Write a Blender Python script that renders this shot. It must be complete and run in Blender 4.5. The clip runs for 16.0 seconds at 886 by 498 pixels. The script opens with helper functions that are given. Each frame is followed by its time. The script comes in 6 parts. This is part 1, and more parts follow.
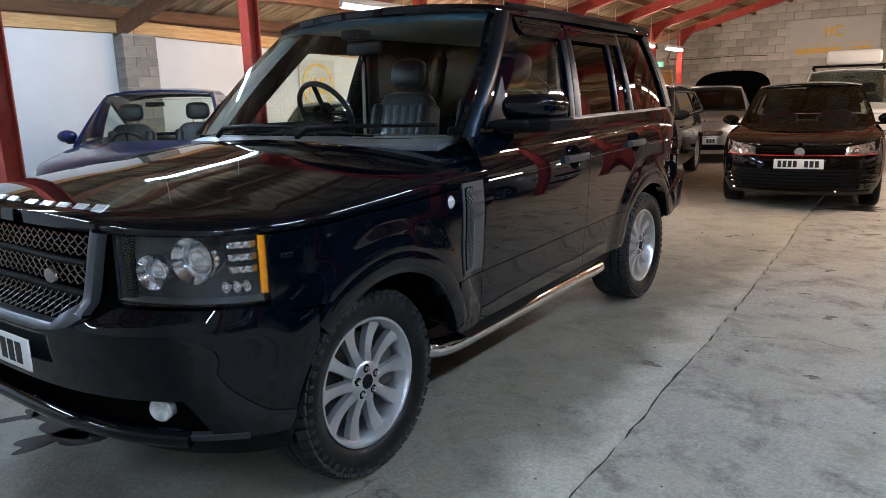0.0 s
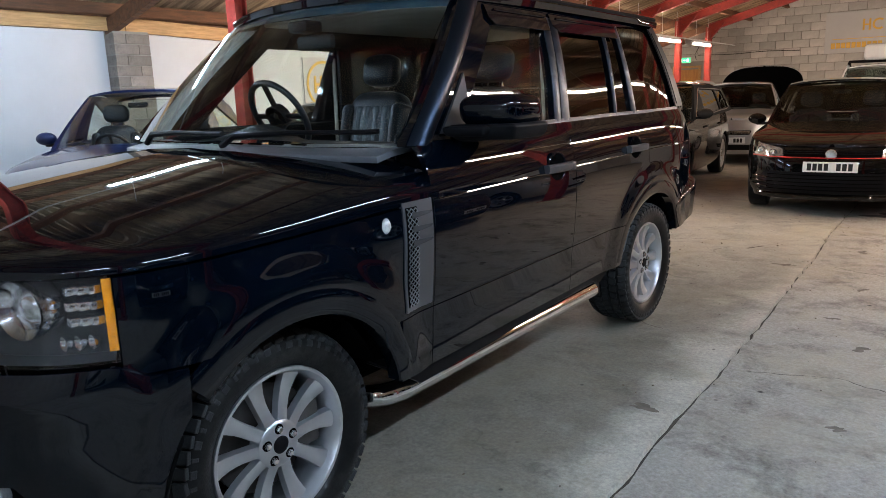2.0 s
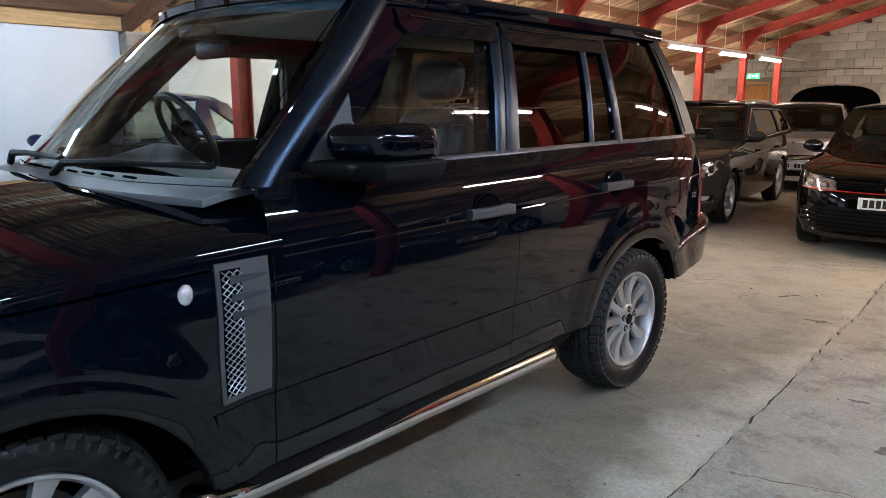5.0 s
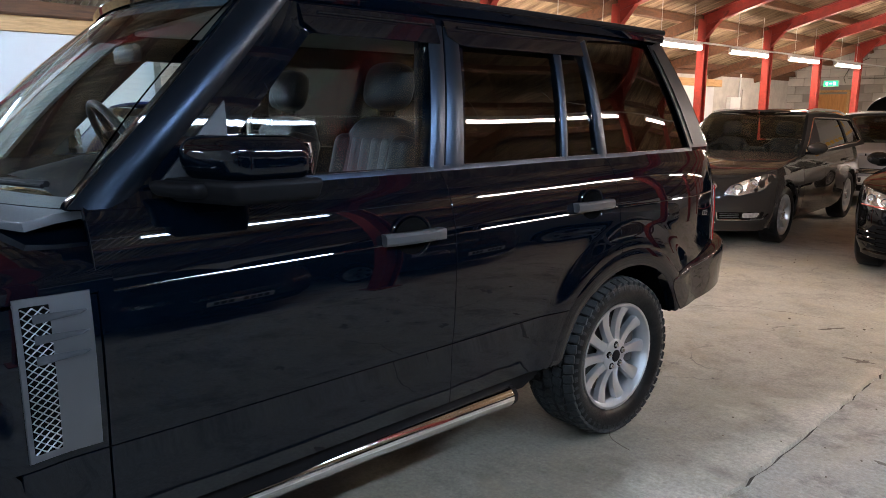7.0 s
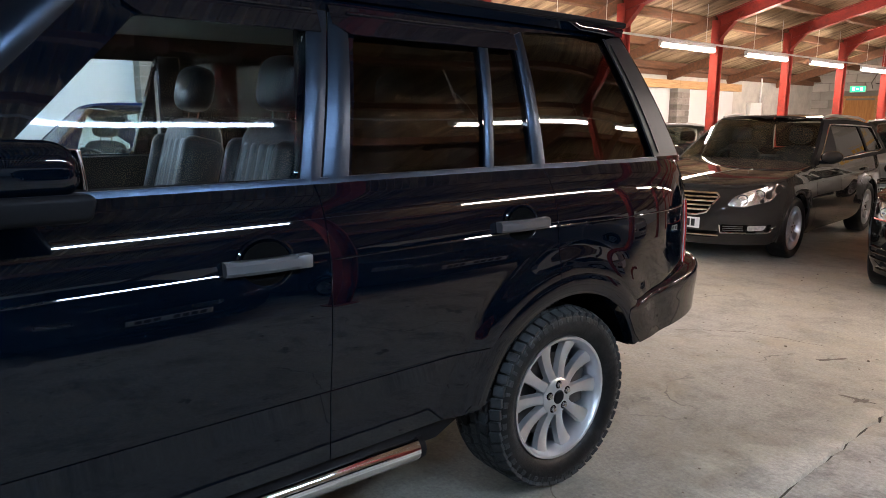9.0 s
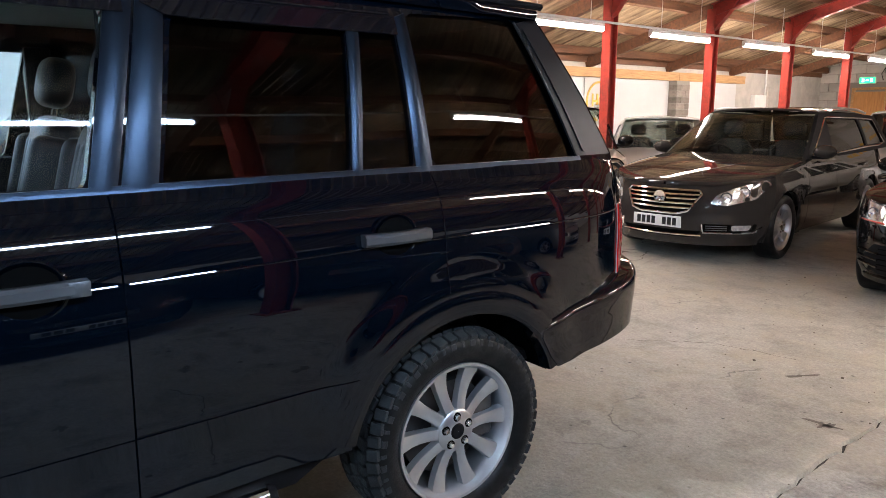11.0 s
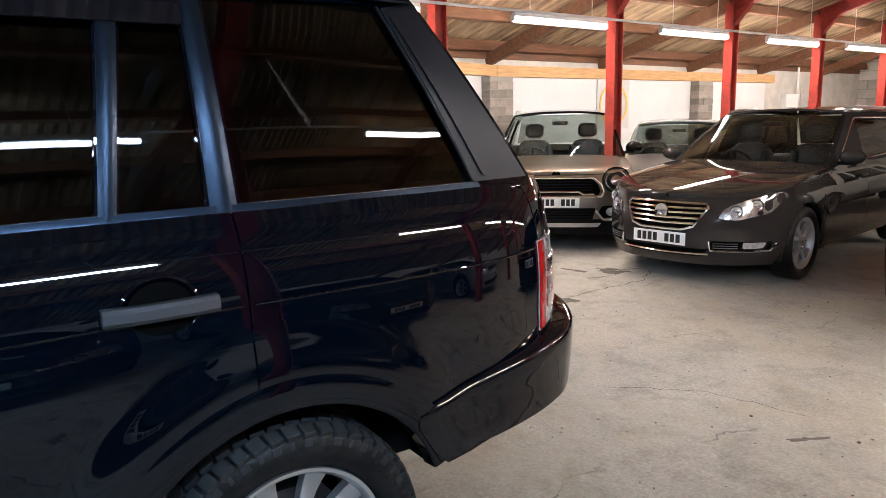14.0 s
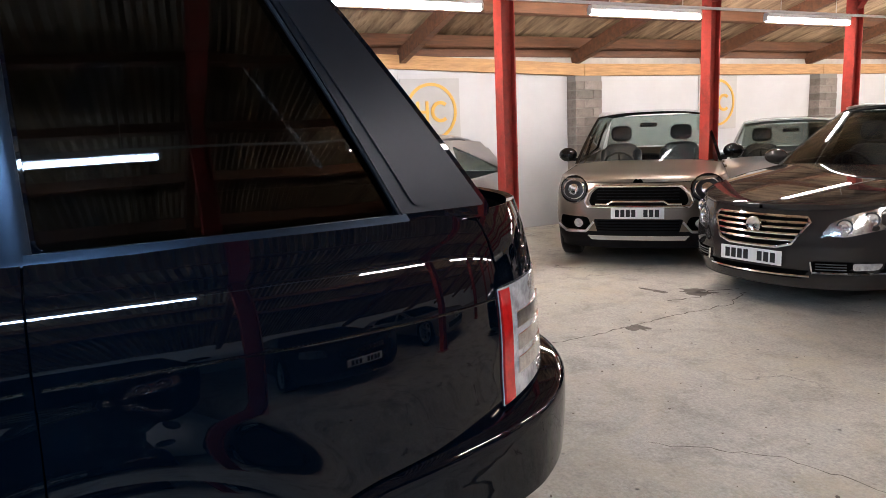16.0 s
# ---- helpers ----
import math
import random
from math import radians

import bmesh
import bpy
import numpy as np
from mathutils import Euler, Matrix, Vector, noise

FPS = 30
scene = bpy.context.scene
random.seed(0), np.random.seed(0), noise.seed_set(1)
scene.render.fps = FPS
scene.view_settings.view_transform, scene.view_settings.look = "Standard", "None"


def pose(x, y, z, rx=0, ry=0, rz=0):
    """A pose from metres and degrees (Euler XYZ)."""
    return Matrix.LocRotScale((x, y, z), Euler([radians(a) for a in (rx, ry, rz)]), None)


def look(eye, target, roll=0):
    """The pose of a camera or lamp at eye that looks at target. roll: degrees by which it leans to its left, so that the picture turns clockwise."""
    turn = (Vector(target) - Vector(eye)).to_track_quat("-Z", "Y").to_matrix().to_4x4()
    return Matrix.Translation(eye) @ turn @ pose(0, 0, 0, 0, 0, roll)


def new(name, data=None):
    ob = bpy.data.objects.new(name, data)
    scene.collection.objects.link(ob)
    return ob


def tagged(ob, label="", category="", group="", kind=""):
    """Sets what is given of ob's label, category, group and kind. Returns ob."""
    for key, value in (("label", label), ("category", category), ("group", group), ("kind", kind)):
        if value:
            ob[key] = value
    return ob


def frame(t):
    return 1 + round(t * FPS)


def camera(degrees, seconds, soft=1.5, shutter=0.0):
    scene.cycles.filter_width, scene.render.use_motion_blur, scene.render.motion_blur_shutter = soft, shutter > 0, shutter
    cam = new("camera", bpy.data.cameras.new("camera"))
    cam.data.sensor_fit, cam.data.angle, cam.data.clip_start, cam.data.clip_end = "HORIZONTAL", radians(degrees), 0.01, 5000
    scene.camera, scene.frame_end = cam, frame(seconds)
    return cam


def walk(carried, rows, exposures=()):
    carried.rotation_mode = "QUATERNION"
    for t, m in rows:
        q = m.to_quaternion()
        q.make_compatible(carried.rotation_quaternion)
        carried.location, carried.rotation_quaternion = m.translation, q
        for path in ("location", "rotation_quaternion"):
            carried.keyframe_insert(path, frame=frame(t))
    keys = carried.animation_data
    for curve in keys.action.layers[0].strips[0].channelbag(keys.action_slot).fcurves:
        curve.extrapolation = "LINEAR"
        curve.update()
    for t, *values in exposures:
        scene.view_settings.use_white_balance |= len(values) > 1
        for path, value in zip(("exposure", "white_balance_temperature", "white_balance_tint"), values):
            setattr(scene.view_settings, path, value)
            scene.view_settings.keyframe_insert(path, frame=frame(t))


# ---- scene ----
cam = camera(64.5, 16.0, soft=0.4)
PATH = [
    (0, (1.711, -1.867, 1.384), (0.544, -0.291, 0.994), -2.9),
    (0.5, (1.688, -1.737, 1.381), (0.513, -0.166, 0.992), -3.1),
    (1, (1.694, -1.556, 1.391), (0.508, 0.008, 1.004), -3.1),
    (1.5, (1.714, -1.432, 1.396), (0.503, 0.112, 1.007), -3.1),
    (2, (1.661, -1.268, 1.389), (0.43, 0.258, 0.997), -3.1),
    (2.5, (1.609, -1.09, 1.408), (0.364, 0.424, 1.012), -3.0),
    (3, (1.607, -0.982, 1.416), (0.351, 0.523, 1.021), -2.8),
    (3.5, (1.635, -0.797, 1.437), (0.374, 0.705, 1.046), -2.1),
    (4, (1.716, -0.661, 1.44), (0.429, 0.822, 1.064), -1.8),
    (4.2, (1.726, -0.615, 1.439), (0.425, 0.857, 1.065), -1.6),
    (6.3, (1.813, 0.043, 1.449), (0.343, 1.353, 1.098), -0.9),
    (6.5, (1.836, 0.101, 1.449), (0.357, 1.401, 1.101), -0.8),
    (7, (1.839, 0.23, 1.44), (0.331, 1.498, 1.1), -1.0),
    (7.5, (1.801, 0.41, 1.436), (0.275, 1.658, 1.102), -1.0),
    (8, (1.765, 0.556, 1.436), (0.224, 1.789, 1.11), -1.2),
    (8.5, (1.752, 0.665, 1.437), (0.205, 1.89, 1.108), -0.9),
    (9, (1.788, 0.843, 1.435), (0.234, 2.058, 1.108), -0.6),
    (9.2, (1.806, 0.91, 1.433), (0.252, 2.125, 1.105), -0.4),
    (11.3, (1.788, 1.538, 1.437), (0.205, 2.712, 1.097), -1.2),
    (11.5, (1.774, 1.611, 1.436), (0.188, 2.781, 1.097), -1.4),
    (12, (1.783, 1.772, 1.444), (0.191, 2.933, 1.103), -1.8),
    (12.5, (1.781, 1.886, 1.447), (0.173, 3.026, 1.107), -2.0),
    (13, (1.72, 2.029, 1.447), (0.094, 3.145, 1.113), -2.2),
    (13.5, (1.631, 2.179, 1.46), (-0.005, 3.282, 1.136), -2.2),
    (14, (1.576, 2.28, 1.459), (-0.064, 3.379, 1.139), -2.1),
    (14.5, (1.514, 2.447, 1.456), (-0.126, 3.546, 1.139), -2.0),
    (15, (1.465, 2.646, 1.467), (-0.177, 3.744, 1.154), -2.3),
    (15.5, (1.42, 2.79, 1.456), (-0.243, 3.857, 1.143), -2.9),
    (16, (1.364, 2.956, 1.474), (-0.433, 3.782, 1.176), -3.1),
]
LEVEL = pose(-0.1, 0, 0, 0, -1.5, 0) @ pose(0.1, 0, 0)     # turns the fitted path until the floor is level
walk(cam, [(t, LEVEL @ look(eye, target, roll)) for t, eye, target, roll in PATH],
     exposures=[(0, 0.10, 6500, 12), (4, 0.22, 6500, 12), (7, 0.34, 6350, 12), (12.5, 0.44, 5950, 11), (15, 0.42, 5800, 10), (16, 0.20, 5700, 10)])

# ---- light and world ----
world = bpy.data.worlds.new("night_outside")
scene.world = world
world.use_nodes = True
world.node_tree.nodes["Background"].inputs[0].default_value = (0.02, 0.025, 0.035, 1)
world.node_tree.nodes["Background"].inputs[1].default_value = 0.3
BLD = pose(0, 0, 0, 0, 0, 1.7)          # the building stands slightly askew to the vehicle
TUBE_POWER = 150.0                       # emission of the fluorescent tubes


# ---- materials ----
def mat(name, color, rough=0.5, metal=0.0, coat=0.0, noise_scale=0.0, noise_amt=0.0, bump=0.0, bump_scale=60.0, spec=0.5, emit=None, emit_s=0.0, trans=0.0, ior=1.45, flakes=0.0, second=None, second_scale=2.0, rough_var=0.0, stretch=(1, 1, 1), coat_ior=1.38):
    m = bpy.data.materials.new(name)
    m.use_nodes = True
    nt = m.node_tree
    n, l = nt.nodes, nt.links
    b = n["Principled BSDF"]
    b.inputs["Base Color"].default_value = (*color, 1)
    b.inputs["Roughness"].default_value = rough
    b.inputs["Metallic"].default_value = metal
    b.inputs["Coat Weight"].default_value = coat
    b.inputs["Coat Roughness"].default_value = 0.02
    b.inputs["Coat IOR"].default_value = coat_ior
    b.inputs["Specular IOR Level"].default_value = spec
    b.inputs["Transmission Weight"].default_value = trans
    b.inputs["IOR"].default_value = ior
    if emit:
        b.inputs["Emission Color"].default_value = (*emit, 1)
        b.inputs["Emission Strength"].default_value = emit_s
    if noise_amt or bump or second or rough_var:
        co = n.new("ShaderNodeTexCoord")
        mp = n.new("ShaderNodeMapping")
        mp.inputs["Scale"].default_value = stretch
        l.new(co.outputs["Object"], mp.inputs["Vector"])
        src = mp.outputs["Vector"]
        col = None
        if noise_amt:
            t = n.new("ShaderNodeTexNoise")
            t.inputs["Scale"].default_value = noise_scale
            t.inputs["Detail"].default_value = 6
            t.inputs["Roughness"].default_value = 0.65
            l.new(src, t.inputs["Vector"])
            r = n.new("ShaderNodeMapRange")
            r.inputs["From Min"].default_value, r.inputs["From Max"].default_value = 0.3, 0.7
            r.inputs["To Min"].default_value, r.inputs["To Max"].default_value = 1 - noise_amt, 1 + noise_amt
            l.new(t.outputs["Fac"], r.inputs["Value"])
            mx = n.new("ShaderNodeMix")
            mx.data_type, mx.blend_type = "RGBA", "MULTIPLY"
            mx.inputs["Factor"].default_value = 1
            mx.inputs["A"].default_value = (*color, 1)
            l.new(r.outputs["Result"], mx.inputs["B"])
            col = mx.outputs["Result"]
        if second:
            t2 = n.new("ShaderNodeTexNoise")
            t2.inputs["Scale"].default_value = second_scale
            t2.inputs["Detail"].default_value = 8
            t2.inputs["Roughness"].default_value = 0.7
            l.new(src, t2.inputs["Vector"])
            r2 = n.new("ShaderNodeMapRange")
            r2.inputs["From Min"].default_value, r2.inputs["From Max"].default_value = 0.46, 0.66
            l.new(t2.outputs["Fac"], r2.inputs["Value"])
            m2 = n.new("ShaderNodeMix")
            m2.data_type = "RGBA"
            l.new(r2.outputs["Result"], m2.inputs["Factor"])
            if col:
                l.new(col, m2.inputs["A"])
            else:
                m2.inputs["A"].default_value = (*color, 1)
            m2.inputs["B"].default_value = (*second, 1)
            col = m2.outputs["Result"]
        if col:
            l.new(col, b.inputs["Base Color"])
        if rough_var:
            t3 = n.new("ShaderNodeTexNoise")
            t3.inputs["Scale"].default_value = max(noise_scale, 3.0) * 0.6
            t3.inputs["Detail"].default_value = 5
            l.new(src, t3.inputs["Vector"])
            r3 = n.new("ShaderNodeMapRange")
            r3.inputs["From Min"].default_value, r3.inputs["From Max"].default_value = 0.35, 0.65
            r3.inputs["To Min"].default_value, r3.inputs["To Max"].default_value = max(rough - rough_var, 0.0), min(rough + rough_var, 1.0)
            l.new(t3.outputs["Fac"], r3.inputs["Value"])
            l.new(r3.outputs["Result"], b.inputs["Roughness"])
        if bump:
            t4 = n.new("ShaderNodeTexNoise")
            t4.inputs["Scale"].default_value = bump_scale
            t4.inputs["Detail"].default_value = 8
            t4.inputs["Roughness"].default_value = 0.7
            l.new(src, t4.inputs["Vector"])
            bp = n.new("ShaderNodeBump")
            bp.inputs["Strength"].default_value = bump
            bp.inputs["Distance"].default_value = 0.01
            l.new(t4.outputs["Fac"], bp.inputs["Height"])
            l.new(bp.outputs["Normal"], b.inputs["Normal"])
    return m


# ---- mesh tools ----
def part(name, bm, material, parent=None, label="", sharp=38, smooth=True, m=None):
    """Links a bmesh as one mesh object, under a thing or a part."""
    bmesh.ops.recalc_face_normals(bm, faces=bm.faces[:])
    bm.normal_update()
    for e in bm.edges:
        if len(e.link_faces) == 2 and e.calc_face_angle(0) > radians(sharp):
            e.smooth = False
    for f in bm.faces:
        f.smooth = smooth
    me = bpy.data.meshes.new(name)
    bm.to_mesh(me)
    bm.free()
    me.materials.append(material)
    ob = new(name, me)
    if parent:
        ob.parent = parent
    if m is not None:
        ob.matrix_basis = m
    if label:
        ob["label"] = label
    return ob


def thing(name, label, category, group="", kind="", m=None):
    ob = new(name)
    ob.empty_display_size = 0.1
    if m is not None:
        ob.matrix_basis = m
    return tagged(ob, label, category, group, kind)


def box(sx, sy, sz, x=0, y=0, z=0, bevel=0.0, bm=None, rot=None):
    """A box of that size about (x, y, z), added to bm."""
    b = bmesh.new()
    bmesh.ops.create_cube(b, size=1)
    bmesh.ops.scale(b, vec=(sx, sy, sz), verts=b.verts)
    if bevel:
        bmesh.ops.bevel(b, geom=b.edges[:], offset=bevel, segments=2, affect="EDGES", profile=0.5)
    if rot is not None:
        bmesh.ops.transform(b, matrix=rot, verts=b.verts)
    bmesh.ops.translate(b, vec=(x, y, z), verts=b.verts)
    if bm is None:
        return b
    join(bm, b)
    return bm


def soft_box(sx, sy, sz, r, seg=4, m=None):
    """A box with well-rounded edges about the origin, moved by m."""
    b = bmesh.new()
    bmesh.ops.create_cube(b, size=1)
    bmesh.ops.scale(b, vec=(sx, sy, sz), verts=b.verts)
    bmesh.ops.bevel(b, geom=b.edges[:], offset=min(r, 0.48 * min(sx, sy, sz)), segments=seg, affect="EDGES", profile=0.5)
    if m is not None:
        bmesh.ops.transform(b, matrix=m, verts=b.verts)
    return b


def pillow(sx, sy, sz, m, e=0.62, n=14):
    """A cushion with full, rounded sides."""
    def pw(v):
        return math.copysign(abs(v) ** e, v)
    rows = []
    for i in range(n + 1):
        a = -math.pi / 2 + math.pi * i / n
        rows.append([m @ Vector((sx / 2 * pw(math.cos(a)) * pw(math.cos(b)), sy / 2 * pw(math.cos(a)) * pw(math.sin(b)), sz / 2 * pw(math.sin(a)))) for b in [2 * math.pi * k / 20 for k in range(21)]])
    b = sheet(rows)
    bmesh.ops.remove_doubles(b, verts=b.verts, dist=0.0004)
    return b


def join(bm, b):
    vs = {}
    for v in b.verts:
        vs[v] = bm.verts.new(v.co)
    for f in b.faces:
        try:
            bm.faces.new([vs[v] for v in f.verts])
        except ValueError:
            pass
    b.free()
    return bm


def tube(points, r, sides=12, bm=None, caps=True, closed=False):
    """A round bar along points; r is a number or one per point."""
    bm = bm or bmesh.new()
    pts = [Vector(p) for p in points]
    rings = []
    n = len(pts)
    up = Vector((0, 0, 1))
    prev = None
    for i, p in enumerate(pts):
        if closed:
            d = pts[(i + 1) % n] - pts[i - 1]
        else:
            d = pts[min(i + 1, n - 1)] - pts[max(i - 1, 0)]
        d.normalize()
        a = prev - d * prev.dot(d) if prev else d.cross(up if abs(d.z) < 0.95 else Vector((1, 0, 0)))
        a.normalize()
        prev = a
        c = d.cross(a)
        rr = r[i] if isinstance(r, (list, tuple)) else r
        rings.append([bm.verts.new(p + (a * math.cos(t) + c * math.sin(t)) * rr) for t in [2 * math.pi * k / sides for k in range(sides)]])
    for i in range(n if closed else n - 1):
        a, b = rings[i], rings[(i + 1) % n]
        for k in range(sides):
            bm.faces.new((a[k], a[(k + 1) % sides], b[(k + 1) % sides], b[k]))
    if caps and not closed:
        bm.faces.new(rings[0][::-1])
        bm.faces.new(rings[-1])
    return bm


def lathe(profile, sides=48, axis="x", bm=None, closed=False):
    """Turns (radius, along) pairs round an axis."""
    bm = bm or bmesh.new()
    rings = []
    for r, h in profile:
        ring = []
        for k in range(sides):
            t = 2 * math.pi * k / sides
            c, s = r * math.cos(t), r * math.sin(t)
            ring.append(bm.verts.new({"x": (h, c, s), "y": (c, h, s), "z": (c, s, h)}[axis]))
        rings.append(ring)
    n = len(rings)
    for i in range(n if closed else n - 1):
        a, b = rings[i], rings[(i + 1) % n]
        for k in range(sides):
            bm.faces.new((a[k], a[(k + 1) % sides], b[(k + 1) % sides], b[k]))
    return bm


def sheet(rows, bm=None, depth=0.0, lip=0.003, inward=None):
    """A skin through a grid of points. depth: a folded rim of that depth, with a rounded lip, turned to the inward point."""
    bm = bm or bmesh.new()
    g = [[Vector(p) for p in r] for r in rows]
    nr, nc = len(g), len(g[0])
    vs = [[bm.verts.new(p) for p in r] for r in g]
    for i in range(nr - 1):
        for j in range(nc - 1):
            q = (vs[i][j], vs[i][j + 1], vs[i + 1][j + 1], vs[i + 1][j])
            if len({(round(v.co.x, 6), round(v.co.y, 6), round(v.co.z, 6)) for v in q}) > 2:
                bm.faces.new(q)
    if depth:
        inward = Vector(inward)
        loop = [(0, j) for j in range(nc)] + [(i, nc - 1) for i in range(1, nr)] + [(nr - 1, j) for j in range(nc - 2, -1, -1)] + [(i, 0) for i in range(nr - 2, 0, -1)]
        r1, r2 = [], []
        for i, j in loop:
            p = g[i][j]
            a = g[min(i + 1, nr - 1)][j] - g[max(i - 1, 0)][j]
            b = g[i][min(j + 1, nc - 1)] - g[i][max(j - 1, 0)]
            nn = a.cross(b)
            if nn.length < 1e-9:
                nn = inward - p
            nn.normalize()
            if nn.dot(inward - p) < 0:
                nn = -nn
            out = Vector()
            if i in (0, nr - 1) and nr > 1:
                out += (p - g[1 if i == 0 else nr - 2][j]).normalized()
            if j in (0, nc - 1) and nc > 1:
                out += (p - g[i][1 if j == 0 else nc - 2]).normalized()
            q = p + nn * lip + out * lip * 0.8
            r1.append(bm.verts.new(q))
            r2.append(bm.verts.new(q + nn * depth))
        ring = [vs[i][j] for i, j in loop]
        k = len(ring)
        for a, b in ((ring, r1), (r1, r2)):
            for t in range(k):
                q = (a[t], a[(t + 1) % k], b[(t + 1) % k], b[t])
                bm.faces.new(q)
    return bm


def pane(rows, thick, inward):
    """A solid curved pane: a skin and its inner twin, closed."""
    bm = bmesh.new()
    g = [[Vector(p) for p in r] for r in rows]
    nr, nc = len(g), len(g[0])
    inner = []
    for i in range(nr):
        row = []
        for j in range(nc):
            a = g[min(i + 1, nr - 1)][j] - g[max(i - 1, 0)][j]
            b = g[i][min(j + 1, nc - 1)] - g[i][max(j - 1, 0)]
            nn = a.cross(b).normalized()
            if nn.dot(Vector(inward) - g[i][j]) < 0:
                nn = -nn
            row.append(g[i][j] + nn * thick)
        inner.append(row)
    A = [[bm.verts.new(p) for p in r] for r in g]
    B = [[bm.verts.new(p) for p in r] for r in inner]
    for V in (A, B):
        for i in range(nr - 1):
            for j in range(nc - 1):
                bm.faces.new((V[i][j], V[i][j + 1], V[i + 1][j + 1], V[i + 1][j]))
    loop = [(0, j) for j in range(nc)] + [(i, nc - 1) for i in range(1, nr)] + [(nr - 1, j) for j in range(nc - 2, -1, -1)] + [(i, 0) for i in range(nr - 2, 0, -1)]
    k = len(loop)
    for t in range(k):
        (a, b), (c, d) = loop[t], loop[(t + 1) % k]
        bm.faces.new((A[a][b], A[c][d], B[c][d], B[a][b]))
    bmesh.ops.recalc_face_normals(bm, faces=bm.faces)
    return bm


def rounded(poly, r=0.02, seg=4):
    """Rounds the corners of a flat outline of (a, b) pairs."""
    out = []
    n = len(poly)
    for i in range(n):
        p, a, b = Vector(poly[i]), Vector(poly[i - 1]), Vector(poly[(i + 1) % n])
        u, w = (a - p), (b - p)
        k = min(r, u.length * 0.45, w.length * 0.45)
        s, e = p + u.normalized() * k, p + w.normalized() * k
        for t in range(seg + 1):
            f = t / seg
            out.append(tuple(s * (1 - f) ** 2 + p * 2 * f * (1 - f) + e * f * f))
    return out


def plate_mesh(outline, holes, place, thick, fine=0.09):
    """A sheet with holes, given in (a, b) pairs; place(a, b, d) gives the point at depth d. No edge of the net is longer than fine."""
    bm = bmesh.new()
    for poly in [outline, *holes]:
        vs = [bm.verts.new((a, b, 0)) for a, b in poly]
        for i in range(len(vs)):
            bm.edges.new((vs[i], vs[(i + 1) % len(vs)]))
    bmesh.ops.triangle_fill(bm, edges=bm.edges[:], use_beauty=True, use_dissolve=False)
    for _ in range(5):
        far = [e for e in bm.edges if e.calc_length() > fine]
        if not far:
            break
        bmesh.ops.subdivide_edges(bm, edges=far, cuts=1)
        bmesh.ops.triangulate(bm, faces=[f for f in bm.faces if len(f.verts) > 3])
    out = bmesh.new()
    key = {}

    def vert(v, d):
        k = (v, d)
        if k not in key:
            key[k] = out.verts.new(place(v.co.x, v.co.y, d))
        return key[k]
    for f in bm.faces:
        for d in (0, thick):
            out.faces.new([vert(v, d) for v in (f.verts if d == 0 else reversed(f.verts[:]))])
    for e in bm.edges:
        if len(e.link_faces) == 1:
            p, q = e.verts
            out.faces.new((vert(p, 0), vert(q, 0), vert(q, thick), vert(p, thick)))
    bm.free()
    bmesh.ops.recalc_face_normals(out, faces=out.faces)
    return out


def curve(xs, ys):
    """A smooth monotone curve through the points."""
    xs, ys = list(map(float, xs)), list(map(float, ys))
    n = len(xs)
    d = [(ys[i + 1] - ys[i]) / (xs[i + 1] - xs[i]) for i in range(n - 1)]
    m = [d[0]] + [0 if d[i - 1] * d[i] <= 0 else 2 * d[i - 1] * d[i] / (d[i - 1] + d[i]) for i in range(1, n - 1)] + [d[-1]]

    def at(x):
        if x <= xs[0]:
            return ys[0]
        if x >= xs[-1]:
            return ys[-1]
        i = max(k for k in range(n - 1) if xs[k] <= x)
        h = xs[i + 1] - xs[i]
        t = (x - xs[i]) / h
        return (1 + 2 * t) * (1 - t) ** 2 * ys[i] + t * (1 - t) ** 2 * h * m[i] + t * t * (3 - 2 * t) * ys[i + 1] + t * t * (t - 1) * h * m[i + 1]
    return at


def steps(a, b, n):
    return [a + (b - a) * k / (n - 1) for k in range(n)]

# ---- the building ----
WALL_X, RIGHT_X, FAR_Y, BACK_Y = -7.1, 7.6, 21.7, -7.0
POST_X, POST_X2 = -4.56, 2.56
POSTS = [-4.45, -1.8, 0.85, 3.49, 6.65, 9.40, 11.95, 14.50, 17.0, 19.5]      # along the building
RIDGE_X, EAVE_Z, SLOPE, HALF = -1.05, 2.60, 0.275, 6.05


def roof_z(x):
    return EAVE_Z + SLOPE * (HALF - abs(x - RIDGE_X))


def room_part(name, bm, material, label="", category="", kind="structure", parent=None, sharp=38, smooth=False):
    ob = part(name, bm, material, parent, label, sharp, smooth, None if parent else BLD)
    if not parent:
        tagged(ob, label, category or name, kind=kind)
    return ob




